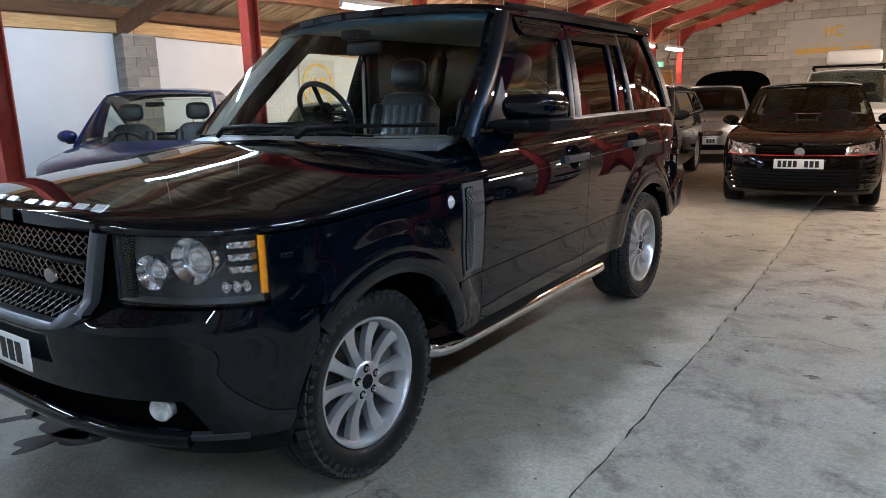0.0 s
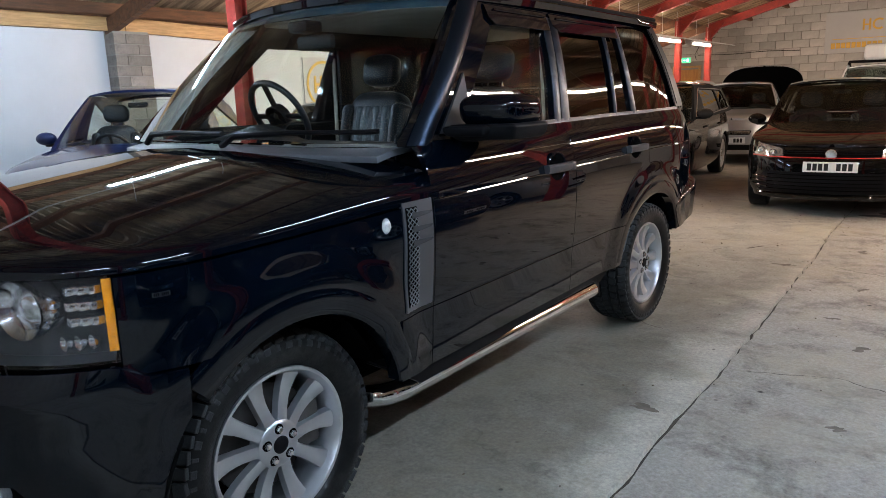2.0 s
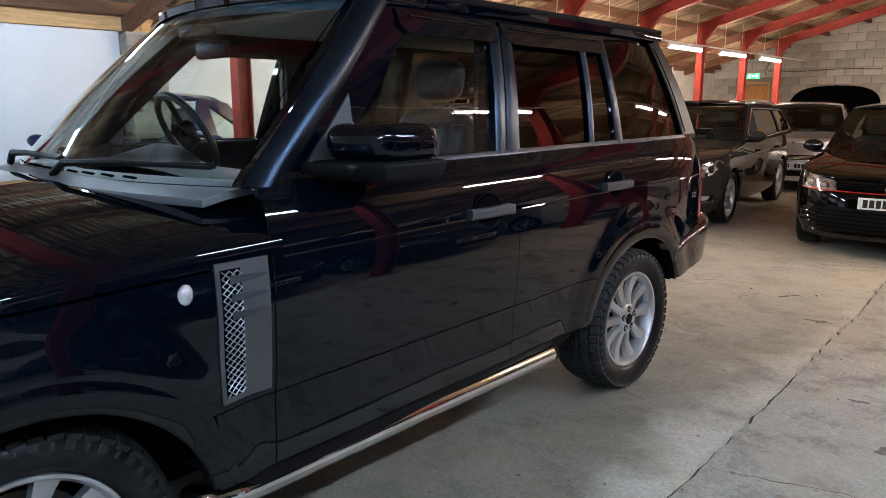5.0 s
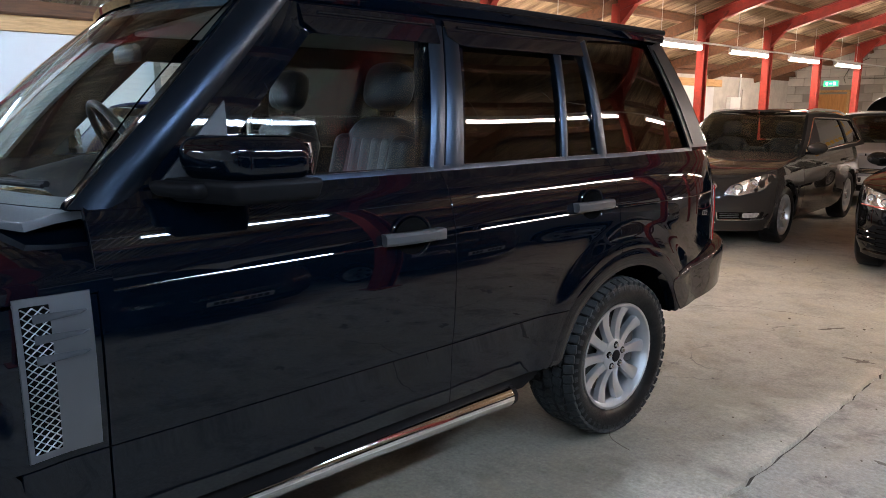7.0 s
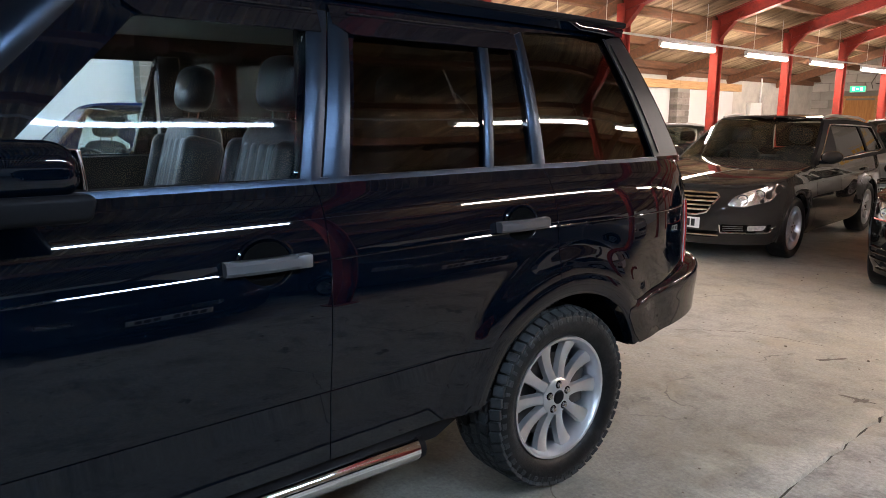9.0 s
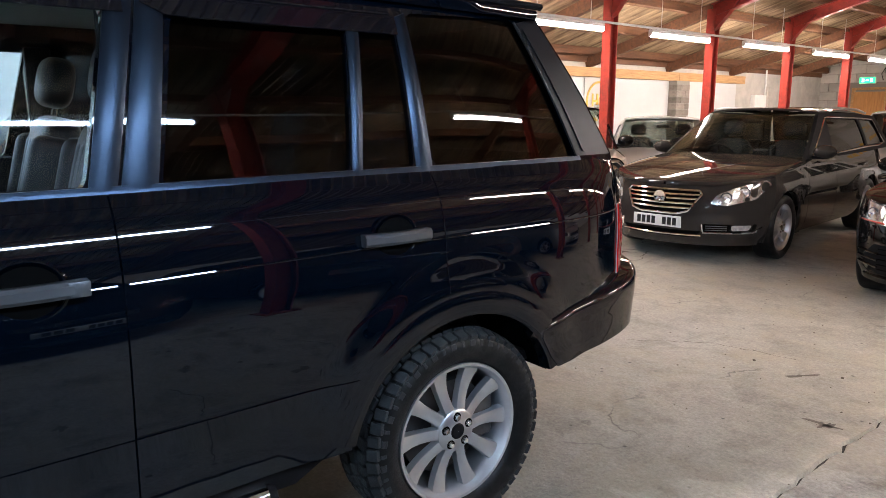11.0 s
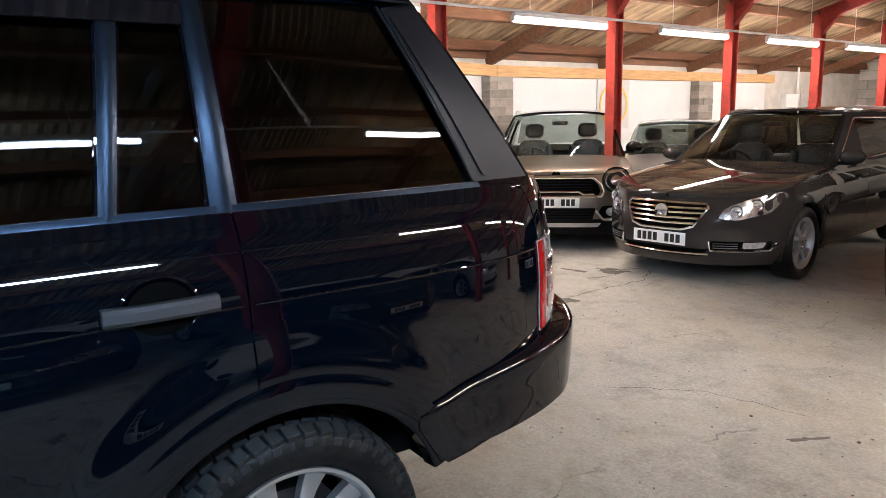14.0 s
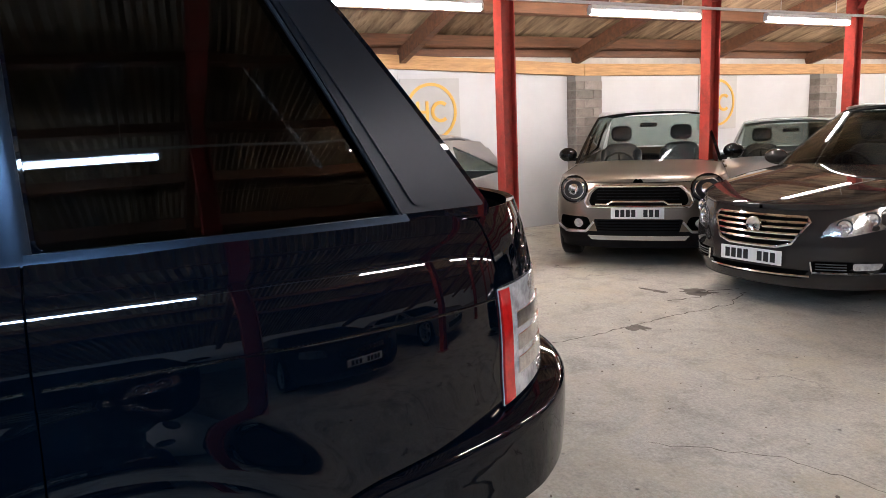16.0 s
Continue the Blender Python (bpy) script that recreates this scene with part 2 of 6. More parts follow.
def floor_mat(name, c0, c1, c2, bump, coarse, rough, car_shade=False):
    """Worn concrete: broad stains, mottling, grit, small pits and hairline cracks."""
    m = bpy.data.materials.new(name)
    m.use_nodes = True
    nt = m.node_tree
    n, l = nt.nodes, nt.links
    b = n["Principled BSDF"]
    co = n.new("ShaderNodeTexCoord").outputs["Object"]

    def tex(scale, detail=6.0, rgh=0.6, dist=0.0):
        t = n.new("ShaderNodeTexNoise")
        for k, v in (("Scale", scale), ("Detail", detail), ("Roughness", rgh), ("Distortion", dist)):
            t.inputs[k].default_value = v
        l.new(co, t.inputs["Vector"])
        return t.outputs["Fac"]

    def ramp(src, a, c, lo=0.0, hi=1.0):
        r = n.new("ShaderNodeMapRange")
        for k, v in (("From Min", a), ("From Max", c), ("To Min", lo), ("To Max", hi)):
            r.inputs[k].default_value = v
        l.new(src, r.inputs["Value"])
        return r.outputs["Result"]

    def mix(f, a, c, mode="MIX"):
        x = n.new("ShaderNodeMix")
        x.data_type, x.blend_type = "RGBA", mode
        for s_, v in (("Factor", f), ("A", a), ("B", c)):
            if isinstance(v, tuple):
                x.inputs[s_].default_value = (*v, 1)
            elif isinstance(v, float):
                x.inputs[s_].default_value = v
            else:
                l.new(v, x.inputs[s_])
        return x.outputs["Result"]
    big, mid, grit = tex(0.55, 8, 0.65, 0.6), tex(3.2, 8, 0.7, 0.3), tex(55, 4, 0.7)
    col = mix(ramp(big, 0.40, 0.66), c0, c1)
    col = mix(ramp(mid, 0.50, 0.68), col, c2)
    col = mix(1.0, col, ramp(grit, 0.3, 0.7, 0.72, 1.24), "MULTIPLY")
    col = mix(1.0, col, ramp(tex(13, 6, 0.75), 0.36, 0.64, 0.88, 1.09), "MULTIPLY")
    # tan dust lying in patches, broken up by the grit
    dust = mix(1.0, tuple(v * k for v, k in zip(c0, (1.04, 0.97, 0.80))), ramp(tex(38, 4, 0.75), 0.3, 0.7, 0.75, 1.15), "MULTIPLY")
    col = mix(ramp(tex(1.25, 9, 0.72, 0.8), 0.47, 0.66, 0.0, 0.6), col, dust)
    vo = n.new("ShaderNodeTexVoronoi")
    vo.feature = "F1"
    vo.inputs["Scale"].default_value = coarse
    l.new(co, vo.inputs["Vector"])
    pits = ramp(vo.outputs["Distance"], 0.05, 0.11, 1.0, 0.0)
    rare = ramp(tex(1.7, 3), 0.47, 0.56)
    pm = n.new("ShaderNodeMath")
    pm.operation = "MULTIPLY"
    l.new(pits, pm.inputs[0])
    l.new(rare, pm.inputs[1])
    col = mix(pm.outputs[0], col, tuple(v * 0.42 for v in c2))
    wob = n.new("ShaderNodeVectorMath")
    wob.operation = "ADD"
    dv = n.new("ShaderNodeTexNoise")
    dv.inputs["Scale"].default_value = 2.2
    dv.inputs["Detail"].default_value = 6
    l.new(co, dv.inputs["Vector"])
    l.new(co, wob.inputs[0])
    l.new(dv.outputs["Color"], wob.inputs[1])
    ve = n.new("ShaderNodeTexVoronoi")
    ve.feature = "DISTANCE_TO_EDGE"
    ve.inputs["Scale"].default_value = 0.42
    l.new(wob.outputs[0], ve.inputs["Vector"])
    crack = ramp(ve.outputs["Distance"], 0.0, 0.006, 0.75, 0.0)
    cm = n.new("ShaderNodeMath")
    cm.operation = "MULTIPLY"
    l.new(crack, cm.inputs[0])
    l.new(ramp(tex(0.9, 3), 0.5, 0.58), cm.inputs[1])
    col = mix(cm.outputs[0], col, (0.08, 0.07, 0.06))
    if car_shade:                # shade near the car painted in; paler margin along joint and far end
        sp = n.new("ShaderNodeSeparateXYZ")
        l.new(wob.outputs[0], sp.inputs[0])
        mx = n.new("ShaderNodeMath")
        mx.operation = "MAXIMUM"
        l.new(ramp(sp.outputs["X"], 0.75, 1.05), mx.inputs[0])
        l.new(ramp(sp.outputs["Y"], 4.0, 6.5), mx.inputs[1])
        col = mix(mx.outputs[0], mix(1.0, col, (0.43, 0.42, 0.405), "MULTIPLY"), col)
    l.new(col, b.inputs["Base Color"])
    l.new(ramp(mid, 0.35, 0.7, rough - 0.12, rough + 0.15), b.inputs["Roughness"])
    h1 = n.new("ShaderNodeMath")
    h1.operation = "MULTIPLY_ADD"
    l.new(grit, h1.inputs[0])
    h1.inputs[1].default_value = 0.5
    l.new(tex(22, 6, 0.7), h1.inputs[2])
    h2 = n.new("ShaderNodeMath")
    h2.operation = "SUBTRACT"
    l.new(h1.outputs[0], h2.inputs[0])
    l.new(pm.outputs[0], h2.inputs[1])
    bp = n.new("ShaderNodeBump")
    bp.inputs["Strength"].default_value = bump
    bp.inputs["Distance"].default_value = 0.008
    l.new(h2.outputs[0], bp.inputs["Height"])
    l.new(bp.outputs["Normal"], b.inputs["Normal"])
    return m


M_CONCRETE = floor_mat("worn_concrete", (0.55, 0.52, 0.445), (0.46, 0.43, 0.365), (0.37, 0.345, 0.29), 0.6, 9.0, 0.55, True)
M_CONCRETE_R = floor_mat("rough_concrete", (0.42, 0.39, 0.34), (0.33, 0.30, 0.26), (0.17, 0.15, 0.125), 1.0, 6.0, 0.72)
M_JOINT = mat("dirty_joint", (0.06, 0.05, 0.04), 0.9)
M_WHITE = mat("white_wallboard", (0.57, 0.57, 0.565), 0.55, noise_scale=1.4, noise_amt=0.05, bump=0.05, bump_scale=40)
M_BLOCK = mat("grey_blockwork", (0.46, 0.43, 0.385), 0.9, noise_scale=3, noise_amt=0.18, bump=0.5, bump_scale=70)
M_MORTAR = mat("mortar", (0.27, 0.25, 0.22), 0.95, bump=0.4, bump_scale=90)
M_RED = mat("red_oxide_paint", (0.33, 0.035, 0.022), 0.5, noise_scale=8, noise_amt=0.15, second=(0.20, 0.03, 0.02), second_scale=9, bump=0.1, bump_scale=60)
M_PINE = mat("raw_pine", (0.52, 0.30, 0.12), 0.6, noise_scale=5, noise_amt=0.2, second=(0.36, 0.19, 0.07), second_scale=6, bump=0.1, stretch=(6, 0.5, 6))
M_TIMBER = mat("old_roof_timber", (0.15, 0.065, 0.03), 0.7, noise_scale=3, noise_amt=0.3, second=(0.09, 0.045, 0.025), second_scale=4, bump=0.3, stretch=(5, 0.6, 5))
M_SHEET = mat("stained_roof_sheet", (0.40, 0.29, 0.175), 0.75, noise_scale=1.6, noise_amt=0.55, second=(0.12, 0.07, 0.038), second_scale=1.1, bump=0.3, bump_scale=14, stretch=(0.7, 6.0, 0.7))
M_TUBE = mat("cool_tube_light", (1, 1, 1), 0.4, emit=(0.72, 0.96, 1.24), emit_s=TUBE_POWER)
M_TUBE_WARM = mat("warm_tube_light", (1, 1, 1), 0.4, emit=(1.08, 0.90, 0.75), emit_s=1.2 * TUBE_POWER)
M_FITTING = mat("white_enamel", (0.75, 0.75, 0.73), 0.35, noise_scale=6, noise_amt=0.04)
M_GREYSIGN = mat("grey_sign_board", (0.46, 0.45, 0.43), 0.5, noise_scale=2, noise_amt=0.04)
M_GOLD = mat("gold_letters", (0.72, 0.42, 0.06), 0.45, noise_scale=20, noise_amt=0.05)

room_part("ground", box(60, 80, 0.3, 0, 8, -0.17), M_JOINT, "dark earth under the concrete floor", "ground")

# floor slabs with an open joint between them
joint = [(x, y) for x, y in [(0.62, -9.5), (0.648, 0.2), (0.645, 1.0), (0.616, 1.63), (0.59, 2.7), (0.543, 3.62), (0.495, 4.7), (0.47, 5.3), (0.385, 6.24), (0.35, 7.5), (0.28, 9.0), (-0.1, 25.0)]]
rnd = random.Random(3)
fine = []
for (xa, ya), (xb, yb) in zip(joint, joint[1:]):
    n = max(2, int((yb - ya) / 0.09)) if -1 < ya < 10 else 6
    for k in range(n):
        f = k / n
        fine.append((xa + (xb - xa) * f + rnd.gauss(0, 0.006), ya + (yb - ya) * f))
fine.append(joint[-1])


def slab(side):
    bm = bmesh.new()
    tops, outs = [], []
    for x, y in fine:
        g = 0.003 + abs(rnd.gauss(0, 0.0045))
        if 1.35 < y < 1.85 and side < 0:
            g += 0.010 * (1 - abs(y - 1.62) / 0.25)
        tops.append((x + side * g, y))
    for x, y in tops:
        outs.append((bm.verts.new((side * 30, y, 0)), bm.verts.new((x + side * 0.006, y, 0)), bm.verts.new((x, y, -0.012)), bm.verts.new((x, y, -0.05))))
    for a, b in zip(outs, outs[1:]):
        for k in range(3):
            q = (a[k], a[k + 1], b[k + 1], b[k])
            bm.faces.new(q if side < 0 else q[::-1])
    return bm


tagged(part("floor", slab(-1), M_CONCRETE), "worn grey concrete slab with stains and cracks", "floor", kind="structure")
tagged(part("floor", slab(1), M_CONCRETE_R), "rougher pitted concrete slab beside the joint", "floor", kind="structure")

# walls
YM, YL = (FAR_Y + BACK_Y) / 2, FAR_Y - BACK_Y
wl = room_part("wall_west", box(0.25, YL, 2.9, WALL_X - 0.125, YM, 1.35), M_BLOCK, "long wall lined with white boards", "wall")
we = room_part("wall_east", box(0.25, YL, 2.9, RIGHT_X + 0.125, YM, 1.35), M_BLOCK, "long side wall of grey blocks", "wall")
room_part("wall_south", box(15.2, 0.25, 5.4, 0.25, BACK_Y - 0.125, 2.3), M_BLOCK, "end wall of grey blocks", "wall")
for k in range(11):
    room_part("panel", box(0.018, 2.436, 2.13, RIGHT_X - 0.012, BACK_Y + 2.44 * (k + 0.5) + 0.6, 1.075, 0.003), M_WHITE, parent=we)
wn = room_part("wall_north", box(15.2, 0.2, 5.4, 0.25, FAR_Y + 0.11, 2.3), M_MORTAR, "end wall of grey concrete blocks", "wall")

# piers and boards on the west wall
def wall_top(y):
    """The boards' upper edge falls gently towards the far end."""
    return 2.14 + 0.21 * max(0.0, min(1.0, (9.3 - y) / 5.3))


def sloped(sx, x, ya, yb, rise, low=None):
    """A board along the wall between ya and yb under the boards' upper edge raised by rise; low: its foot, or else as deep as 0.17 m."""
    bm = box(sx, yb - ya, 1.0, x, (ya + yb) / 2, 0.5)
    for v in bm.verts:
        top = wall_top(v.co.y) + rise
        v.co.z = top if v.co.z > 0.5 else (low if low is not None else top - 0.17)
    return bm


PIERS = [-1.75, 3.68, 9.52, 14.85]
edges = [BACK_Y] + [e for p in PIERS for e in (p - 0.25, p + 0.25)] + [17.3]
for a, b in zip(edges[::2], edges[1::2]):
    n = max(1, round((b - a) / 2.44))
    for k in range(n):
        w = (b - a) / n
        room_part("panel", sloped(0.018, WALL_X + 0.012, a + w * k + 0.002, a + w * (k + 1) - 0.002, 0.0, 0.01), M_WHITE, parent=wl)

# roof: corrugated sheets, purlins, rafters, wall plates
def corrugated(x0, x1):
    bm = bmesh.new()
    n = int(YL / 0.076 * 4)
    rows = []
    for i in range(n + 1):
        y = BACK_Y + YL * i / n
        d = 0.02 * math.sin(2 * math.pi * i / 4)
        rows.append([(x, y, roof_z(x) + 0.06 + d) for x in (x0, x1)])
    return sheet(rows, bm)


room_part("roof", corrugated(WALL_X - 0.3, RIDGE_X), M_SHEET, "stained corrugated roof sheets", "roof", smooth=True)
room_part("roof", corrugated(RIDGE_X, RIGHT_X + 0.3), M_SHEET, "stained corrugated roof sheets", "roof", smooth=True)
# unseen flat cover, added above the sheets to close the hall off
room_part("roof", box(15.8, 30, 0.05, 0.25, YM, 5.2), M_TIMBER, "unseen flat cover added above the roof sheets", "roof")


def purlin(x):
    s = -SLOPE if x > RIDGE_X else SLOPE
    rot = Matrix.Rotation(-math.atan(s), 4, "Y")
    return box(0.075, YL - 0.1, 0.15, x, YM, roof_z(x) - 0.06, 0.006, rot=rot)


for k in range(1, 7):
    for x in (RIDGE_X - 0.98 * k, RIDGE_X + 0.98 * k):
        room_part("purlin", purlin(x), M_TIMBER, "old brown timber roof purlin", "purlin")


def ibeam(p, q, w=0.13, h=0.2, web=0.012):
    """A rolled steel beam from p to q, standing on its web."""
    d = Vector(q) - Vector(p)
    L = d.length
    bm = bmesh.new()
    box(w, L, 0.014, 0, 0, h / 2 - 0.007, bm=bm)
    box(w, L, 0.014, 0, 0, -h / 2 + 0.007, bm=bm)
    box(web, L, h - 0.03, bm=bm)
    rot = d.to_track_quat("Y", "Z").to_matrix().to_4x4()
    bmesh.ops.transform(bm, matrix=Matrix.Translation((Vector(p) + Vector(q)) / 2) @ rot, verts=bm.verts)
    return bm


def post(x, y):
    o = thing("steel_post", "red painted steel roof post standing on the floor", "post", "roof posts", m=BLD @ pose(x, y, 0))
    h = roof_z(x) - 0.22
    sec = [(-0.07, -0.076), (0.07, -0.076), (0.07, -0.064), (0.006, -0.064), (0.006, 0.064), (0.07, 0.064), (0.07, 0.076), (-0.07, 0.076), (-0.07, 0.064), (-0.006, 0.064), (-0.006, -0.064), (-0.07, -0.064)]
    bm = plate_mesh(sec, [], lambda a, b, d: Vector((a, b, d)), h)
    part("shaft", bm, M_RED, o, smooth=False)
    part("base_plate", box(0.24, 0.24, 0.014, 0, 0, 0.007, 0.002), M_RED, o, smooth=False)
    s = 1 if x < RIDGE_X else -1
    bm = bmesh.new()
    vs = [(0, h), (0, h - 0.32), (0.05 * s, h - 0.32), (0.42 * s, h + 0.08), (0.42 * s, h + 0.1)]
    for yy in (-0.05, 0.05):
        bm.faces.new([bm.verts.new((a, yy, b)) for a, b in vs])
    fs = bm.faces[:]
    for i in range(5):
        a, b = fs[0].verts[i], fs[0].verts[(i + 1) % 5]
        c, d = fs[1].verts[(i + 1) % 5], fs[1].verts[i]
        bm.faces.new((a, b, c, d))
    part("bracket", bm, M_RED, o, smooth=False)
    return o


for y in POSTS:
    for x in (POST_X, POST_X2):
        post(x, y)
    zr = 0.24
    for xp, xw in ((POST_X, WALL_X), (POST_X2, RIGHT_X)):
        room_part("rafter", ibeam((xp, y, roof_z(xp) - zr), (RIDGE_X, y, roof_z(RIDGE_X) - zr)), M_RED, "red painted steel rafter", "rafter")
        xm = (xp + xw) / 2
        sg = 1 if xp < RIDGE_X else -1
        room_part("rafter", box(0.09, abs(xp - xw) * 1.03, 0.18, xm, y, roof_z(xm) - zr + 0.02, 0.005, rot=Matrix.Rotation(-sg * math.atan(SLOPE), 4, "Y") @ Matrix.Rotation(math.pi / 2, 4, "Z")), M_TIMBER, "dark brown timber rafter", "rafter")
for a, b in zip(edges[::2], edges[1::2]):
    room_part("wall_plate", sloped(0.10, WALL_X + 0.05, a - (0.245 if a > BACK_Y else 0), b + 0.245, 0.174), M_PINE, "raw pine board along the top of the wall", "beam")

room_part("fascia", box(0.04, YL - 0.1, 0.22, WALL_X + 0.02, YM, 2.52, 0.004), M_TIMBER, "dark timber board under the eaves", "beam")

# fluorescent tubes
def tube_light(x, y, z, turn=0):
    o = thing("tube_light", "lit fluorescent tube fitting hung under the roof", "tube light", "tube lights", m=BLD @ pose(x, y, z, 0, 0, turn))
    part("housing", box(0.07, 1.50, 0.045, 0, 0, 0.055, 0.006), M_FITTING, o, smooth=False)
    bm = tube([(0, -0.735, 0), (0, 0.735, 0)], 0.026, 12)
    part("tube", bm, M_TUBE if y < 4 else M_TUBE_WARM, o)
    for s in (-1, 1):
        part("end_cap", box(0.055, 0.03, 0.065, 0, 0.75 * s, 0.015, 0.005), M_FITTING, o, smooth=False)
        part("hanger", tube([(0, 0.5 * s, 0.075), (0, 0.5 * s, roof_z(x) - z - 0.08)], 0.004, 5), M_FITTING, o)
    return o


for y in POSTS:
    tube_light(-4.42, y - 1.08, 2.56)
    tube_light(2.42, y - 1.08, 2.56)
for x in (-4.42, 2.42):
    room_part("conduit", tube([(x, BACK_Y, 2.66), (x, FAR_Y, 2.66)], 0.016, 8), M_FITTING, "white cable conduit along the posts", "conduit", smooth=True)

# north wall: blocks, door, sign, exit light
DOOR_X0, DOOR_X1, DOOR_H = -6.25, -5.40, 2.06
bw, bh = 0.45, 0.225
blk = box(bw - 0.012, 0.03, bh - 0.012, 0, 0, 0, 0.004)
for f in blk.faces:
    f.smooth = False
blk_me = bpy.data.meshes.new("block")
blk.to_mesh(blk_me)
blk.free()
M_BLOCKS = M_BLOCK.copy()
M_BLOCKS.name = "mixed_grey_blocks"
nt = M_BLOCKS.node_tree
oi = nt.nodes.new("ShaderNodeObjectInfo")
rr = nt.nodes.new("ShaderNodeMapRange")
rr.inputs["To Min"].default_value, rr.inputs["To Max"].default_value = 0.78, 1.2
nt.links.new(oi.outputs["Random"], rr.inputs["Value"])
mm = nt.nodes.new("ShaderNodeMix")
mm.data_type, mm.blend_type = "RGBA", "MULTIPLY"
mm.inputs["Factor"].default_value = 1
bs = nt.nodes["Principled BSDF"]
old = bs.inputs["Base Color"].links[0].from_socket
nt.links.new(old, mm.inputs["A"])
nt.links.new(rr.outputs["Result"], mm.inputs["B"])
nt.links.new(mm.outputs["Result"], bs.inputs["Base Color"])
blk_me.materials.append(M_BLOCKS)
rest = bmesh.new()
count = 0
for i in range(20):
    z = bh * (i + 0.5)
    for k in range(34):
        x = WALL_X + bw * (k + (0.0 if i % 2 else 0.5))
        if x > RIGHT_X + 0.2 or z - bh / 2 > roof_z(x) + 0.05:
            continue
        if DOOR_X0 - 0.3 < x < DOOR_X1 + 0.3 and z < DOOR_H + 0.1:
            continue
        if count < 290 and x < 1.2:
            b_ = new("block", blk_me)
            b_.parent = wn
            b_.location = (x, FAR_Y - 0.0 + rnd.uniform(-0.003, 0.003), z)
            count += 1
        else:
            box(bw - 0.012, 0.03, bh - 0.012, x, FAR_Y, z, bm=rest)
st = part("blocks", rest, M_BLOCK, wn, smooth=False)
st["kind"] = "stuff"
M_DOORWOOD = mat("varnished_door_wood", (0.50, 0.24, 0.075), 0.4, noise_scale=4, noise_amt=0.15, second=(0.40, 0.18, 0.05), second_scale=5, stretch=(8, 1, 0.7))
d = thing("door_1", "varnished brown wooden door in the block wall", "door", kind="structure", m=BLD)
xm = (DOOR_X0 + DOOR_X1) / 2
part("door_leaf", box(DOOR_X1 - DOOR_X0 - 0.1, 0.045, DOOR_H - 0.06, xm, FAR_Y - 0.02, DOOR_H / 2 - 0.02, 0.004), M_DOORWOOD, d, smooth=False)
for sg in (-1, 1):
    part("door_jamb", box(0.06, 0.09, DOOR_H, xm + sg * 0.40, FAR_Y - 0.035, DOOR_H / 2, 0.004), M_PINE, d, smooth=False)
part("door_head", box(0.86, 0.09, 0.06, xm, FAR_Y - 0.035, DOOR_H + 0.03, 0.004), M_PINE, d, smooth=False)
part("door_handle", tube([(xm + 0.3, FAR_Y - 0.05, 1.0), (xm + 0.3, FAR_Y - 0.09, 1.0), (xm + 0.2, FAR_Y - 0.09, 1.0)], 0.01, 8), M_FITTING, d)
M_GREEN = mat("green_exit_face", (0.02, 0.35, 0.12), 0.4, emit=(0.05, 0.8, 0.3), emit_s=1.6)
e = thing("exit_sign", "small lit green exit sign above the door", "exit sign", m=BLD @ pose(-5.9, FAR_Y - 0.06, 2.30))
part("sign_case", box(0.40, 0.06, 0.17, 0, 0.0, 0, 0.01), M_FITTING, e, smooth=False)
fc = part("sign_face", box(0.38, 0.006, 0.145, 0, -0.032, 0, 0.002), M_GREEN, e, smooth=False)
for x, w, h in ((-0.10, 0.06, 0.09), (0.0, 0.07, 0.035), (0.10, 0.06, 0.09)):
    part("mark", box(w, 0.004, h, x, -0.037, 0, 0.001), mat("white_sign_mark", (0.8, 0.85, 0.8), 0.4, emit=(0.8, 1, 0.85), emit_s=1.5), fc, smooth=False)
room_part("cable", tube([(x, FAR_Y - 0.025, 2.42 + 0.015 * math.sin(x * 3.1)) for x in steps(-5.5, -2.6, 24)], 0.012, 6), M_JOINT, "black cable clipped along the block wall", "cable", smooth=True)
room_part("cable", tube([(-5.55, FAR_Y - 0.03, 2.3), (-5.6, FAR_Y - 0.03, 2.45), (-5.45, FAR_Y - 0.03, 2.75), (-5.0, FAR_Y - 0.03, 2.95)], 0.010, 6), M_JOINT, "loose black cable on the block wall", "cable", smooth=True)


def ring_mesh(r0, r1, a0, a1, thick, n=40):
    bm = bmesh.new()
    rows = []
    for a in steps(a0, a1, n):
        c, s_ = math.cos(a), math.sin(a)
        rows.append([(r0 * c, 0, r0 * s_), (r0 * c, -thick, r0 * s_), (r1 * c, -thick, r1 * s_), (r1 * c, 0, r1 * s_)])
    return sheet(rows, bm)


def gold_mark(o, k):
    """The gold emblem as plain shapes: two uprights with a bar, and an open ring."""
    for x in (-0.17, -0.055):
        part("upright", box(0.038 * k, 0.012, 0.24 * k, x * k, -0.018, 0, 0.002), M_GOLD, o, smooth=False)
    part("cross_bar", box(0.09 * k, 0.012, 0.034 * k, -0.112 * k, -0.018, 0, 0.002), M_GOLD, o, smooth=False)
    part("open_ring", ring_mesh(0.082 * k, 0.122 * k, 0.85, 2 * math.pi - 0.85, 0.024, 30), M_GOLD, o, m=pose(0.115 * k, 0, 0))


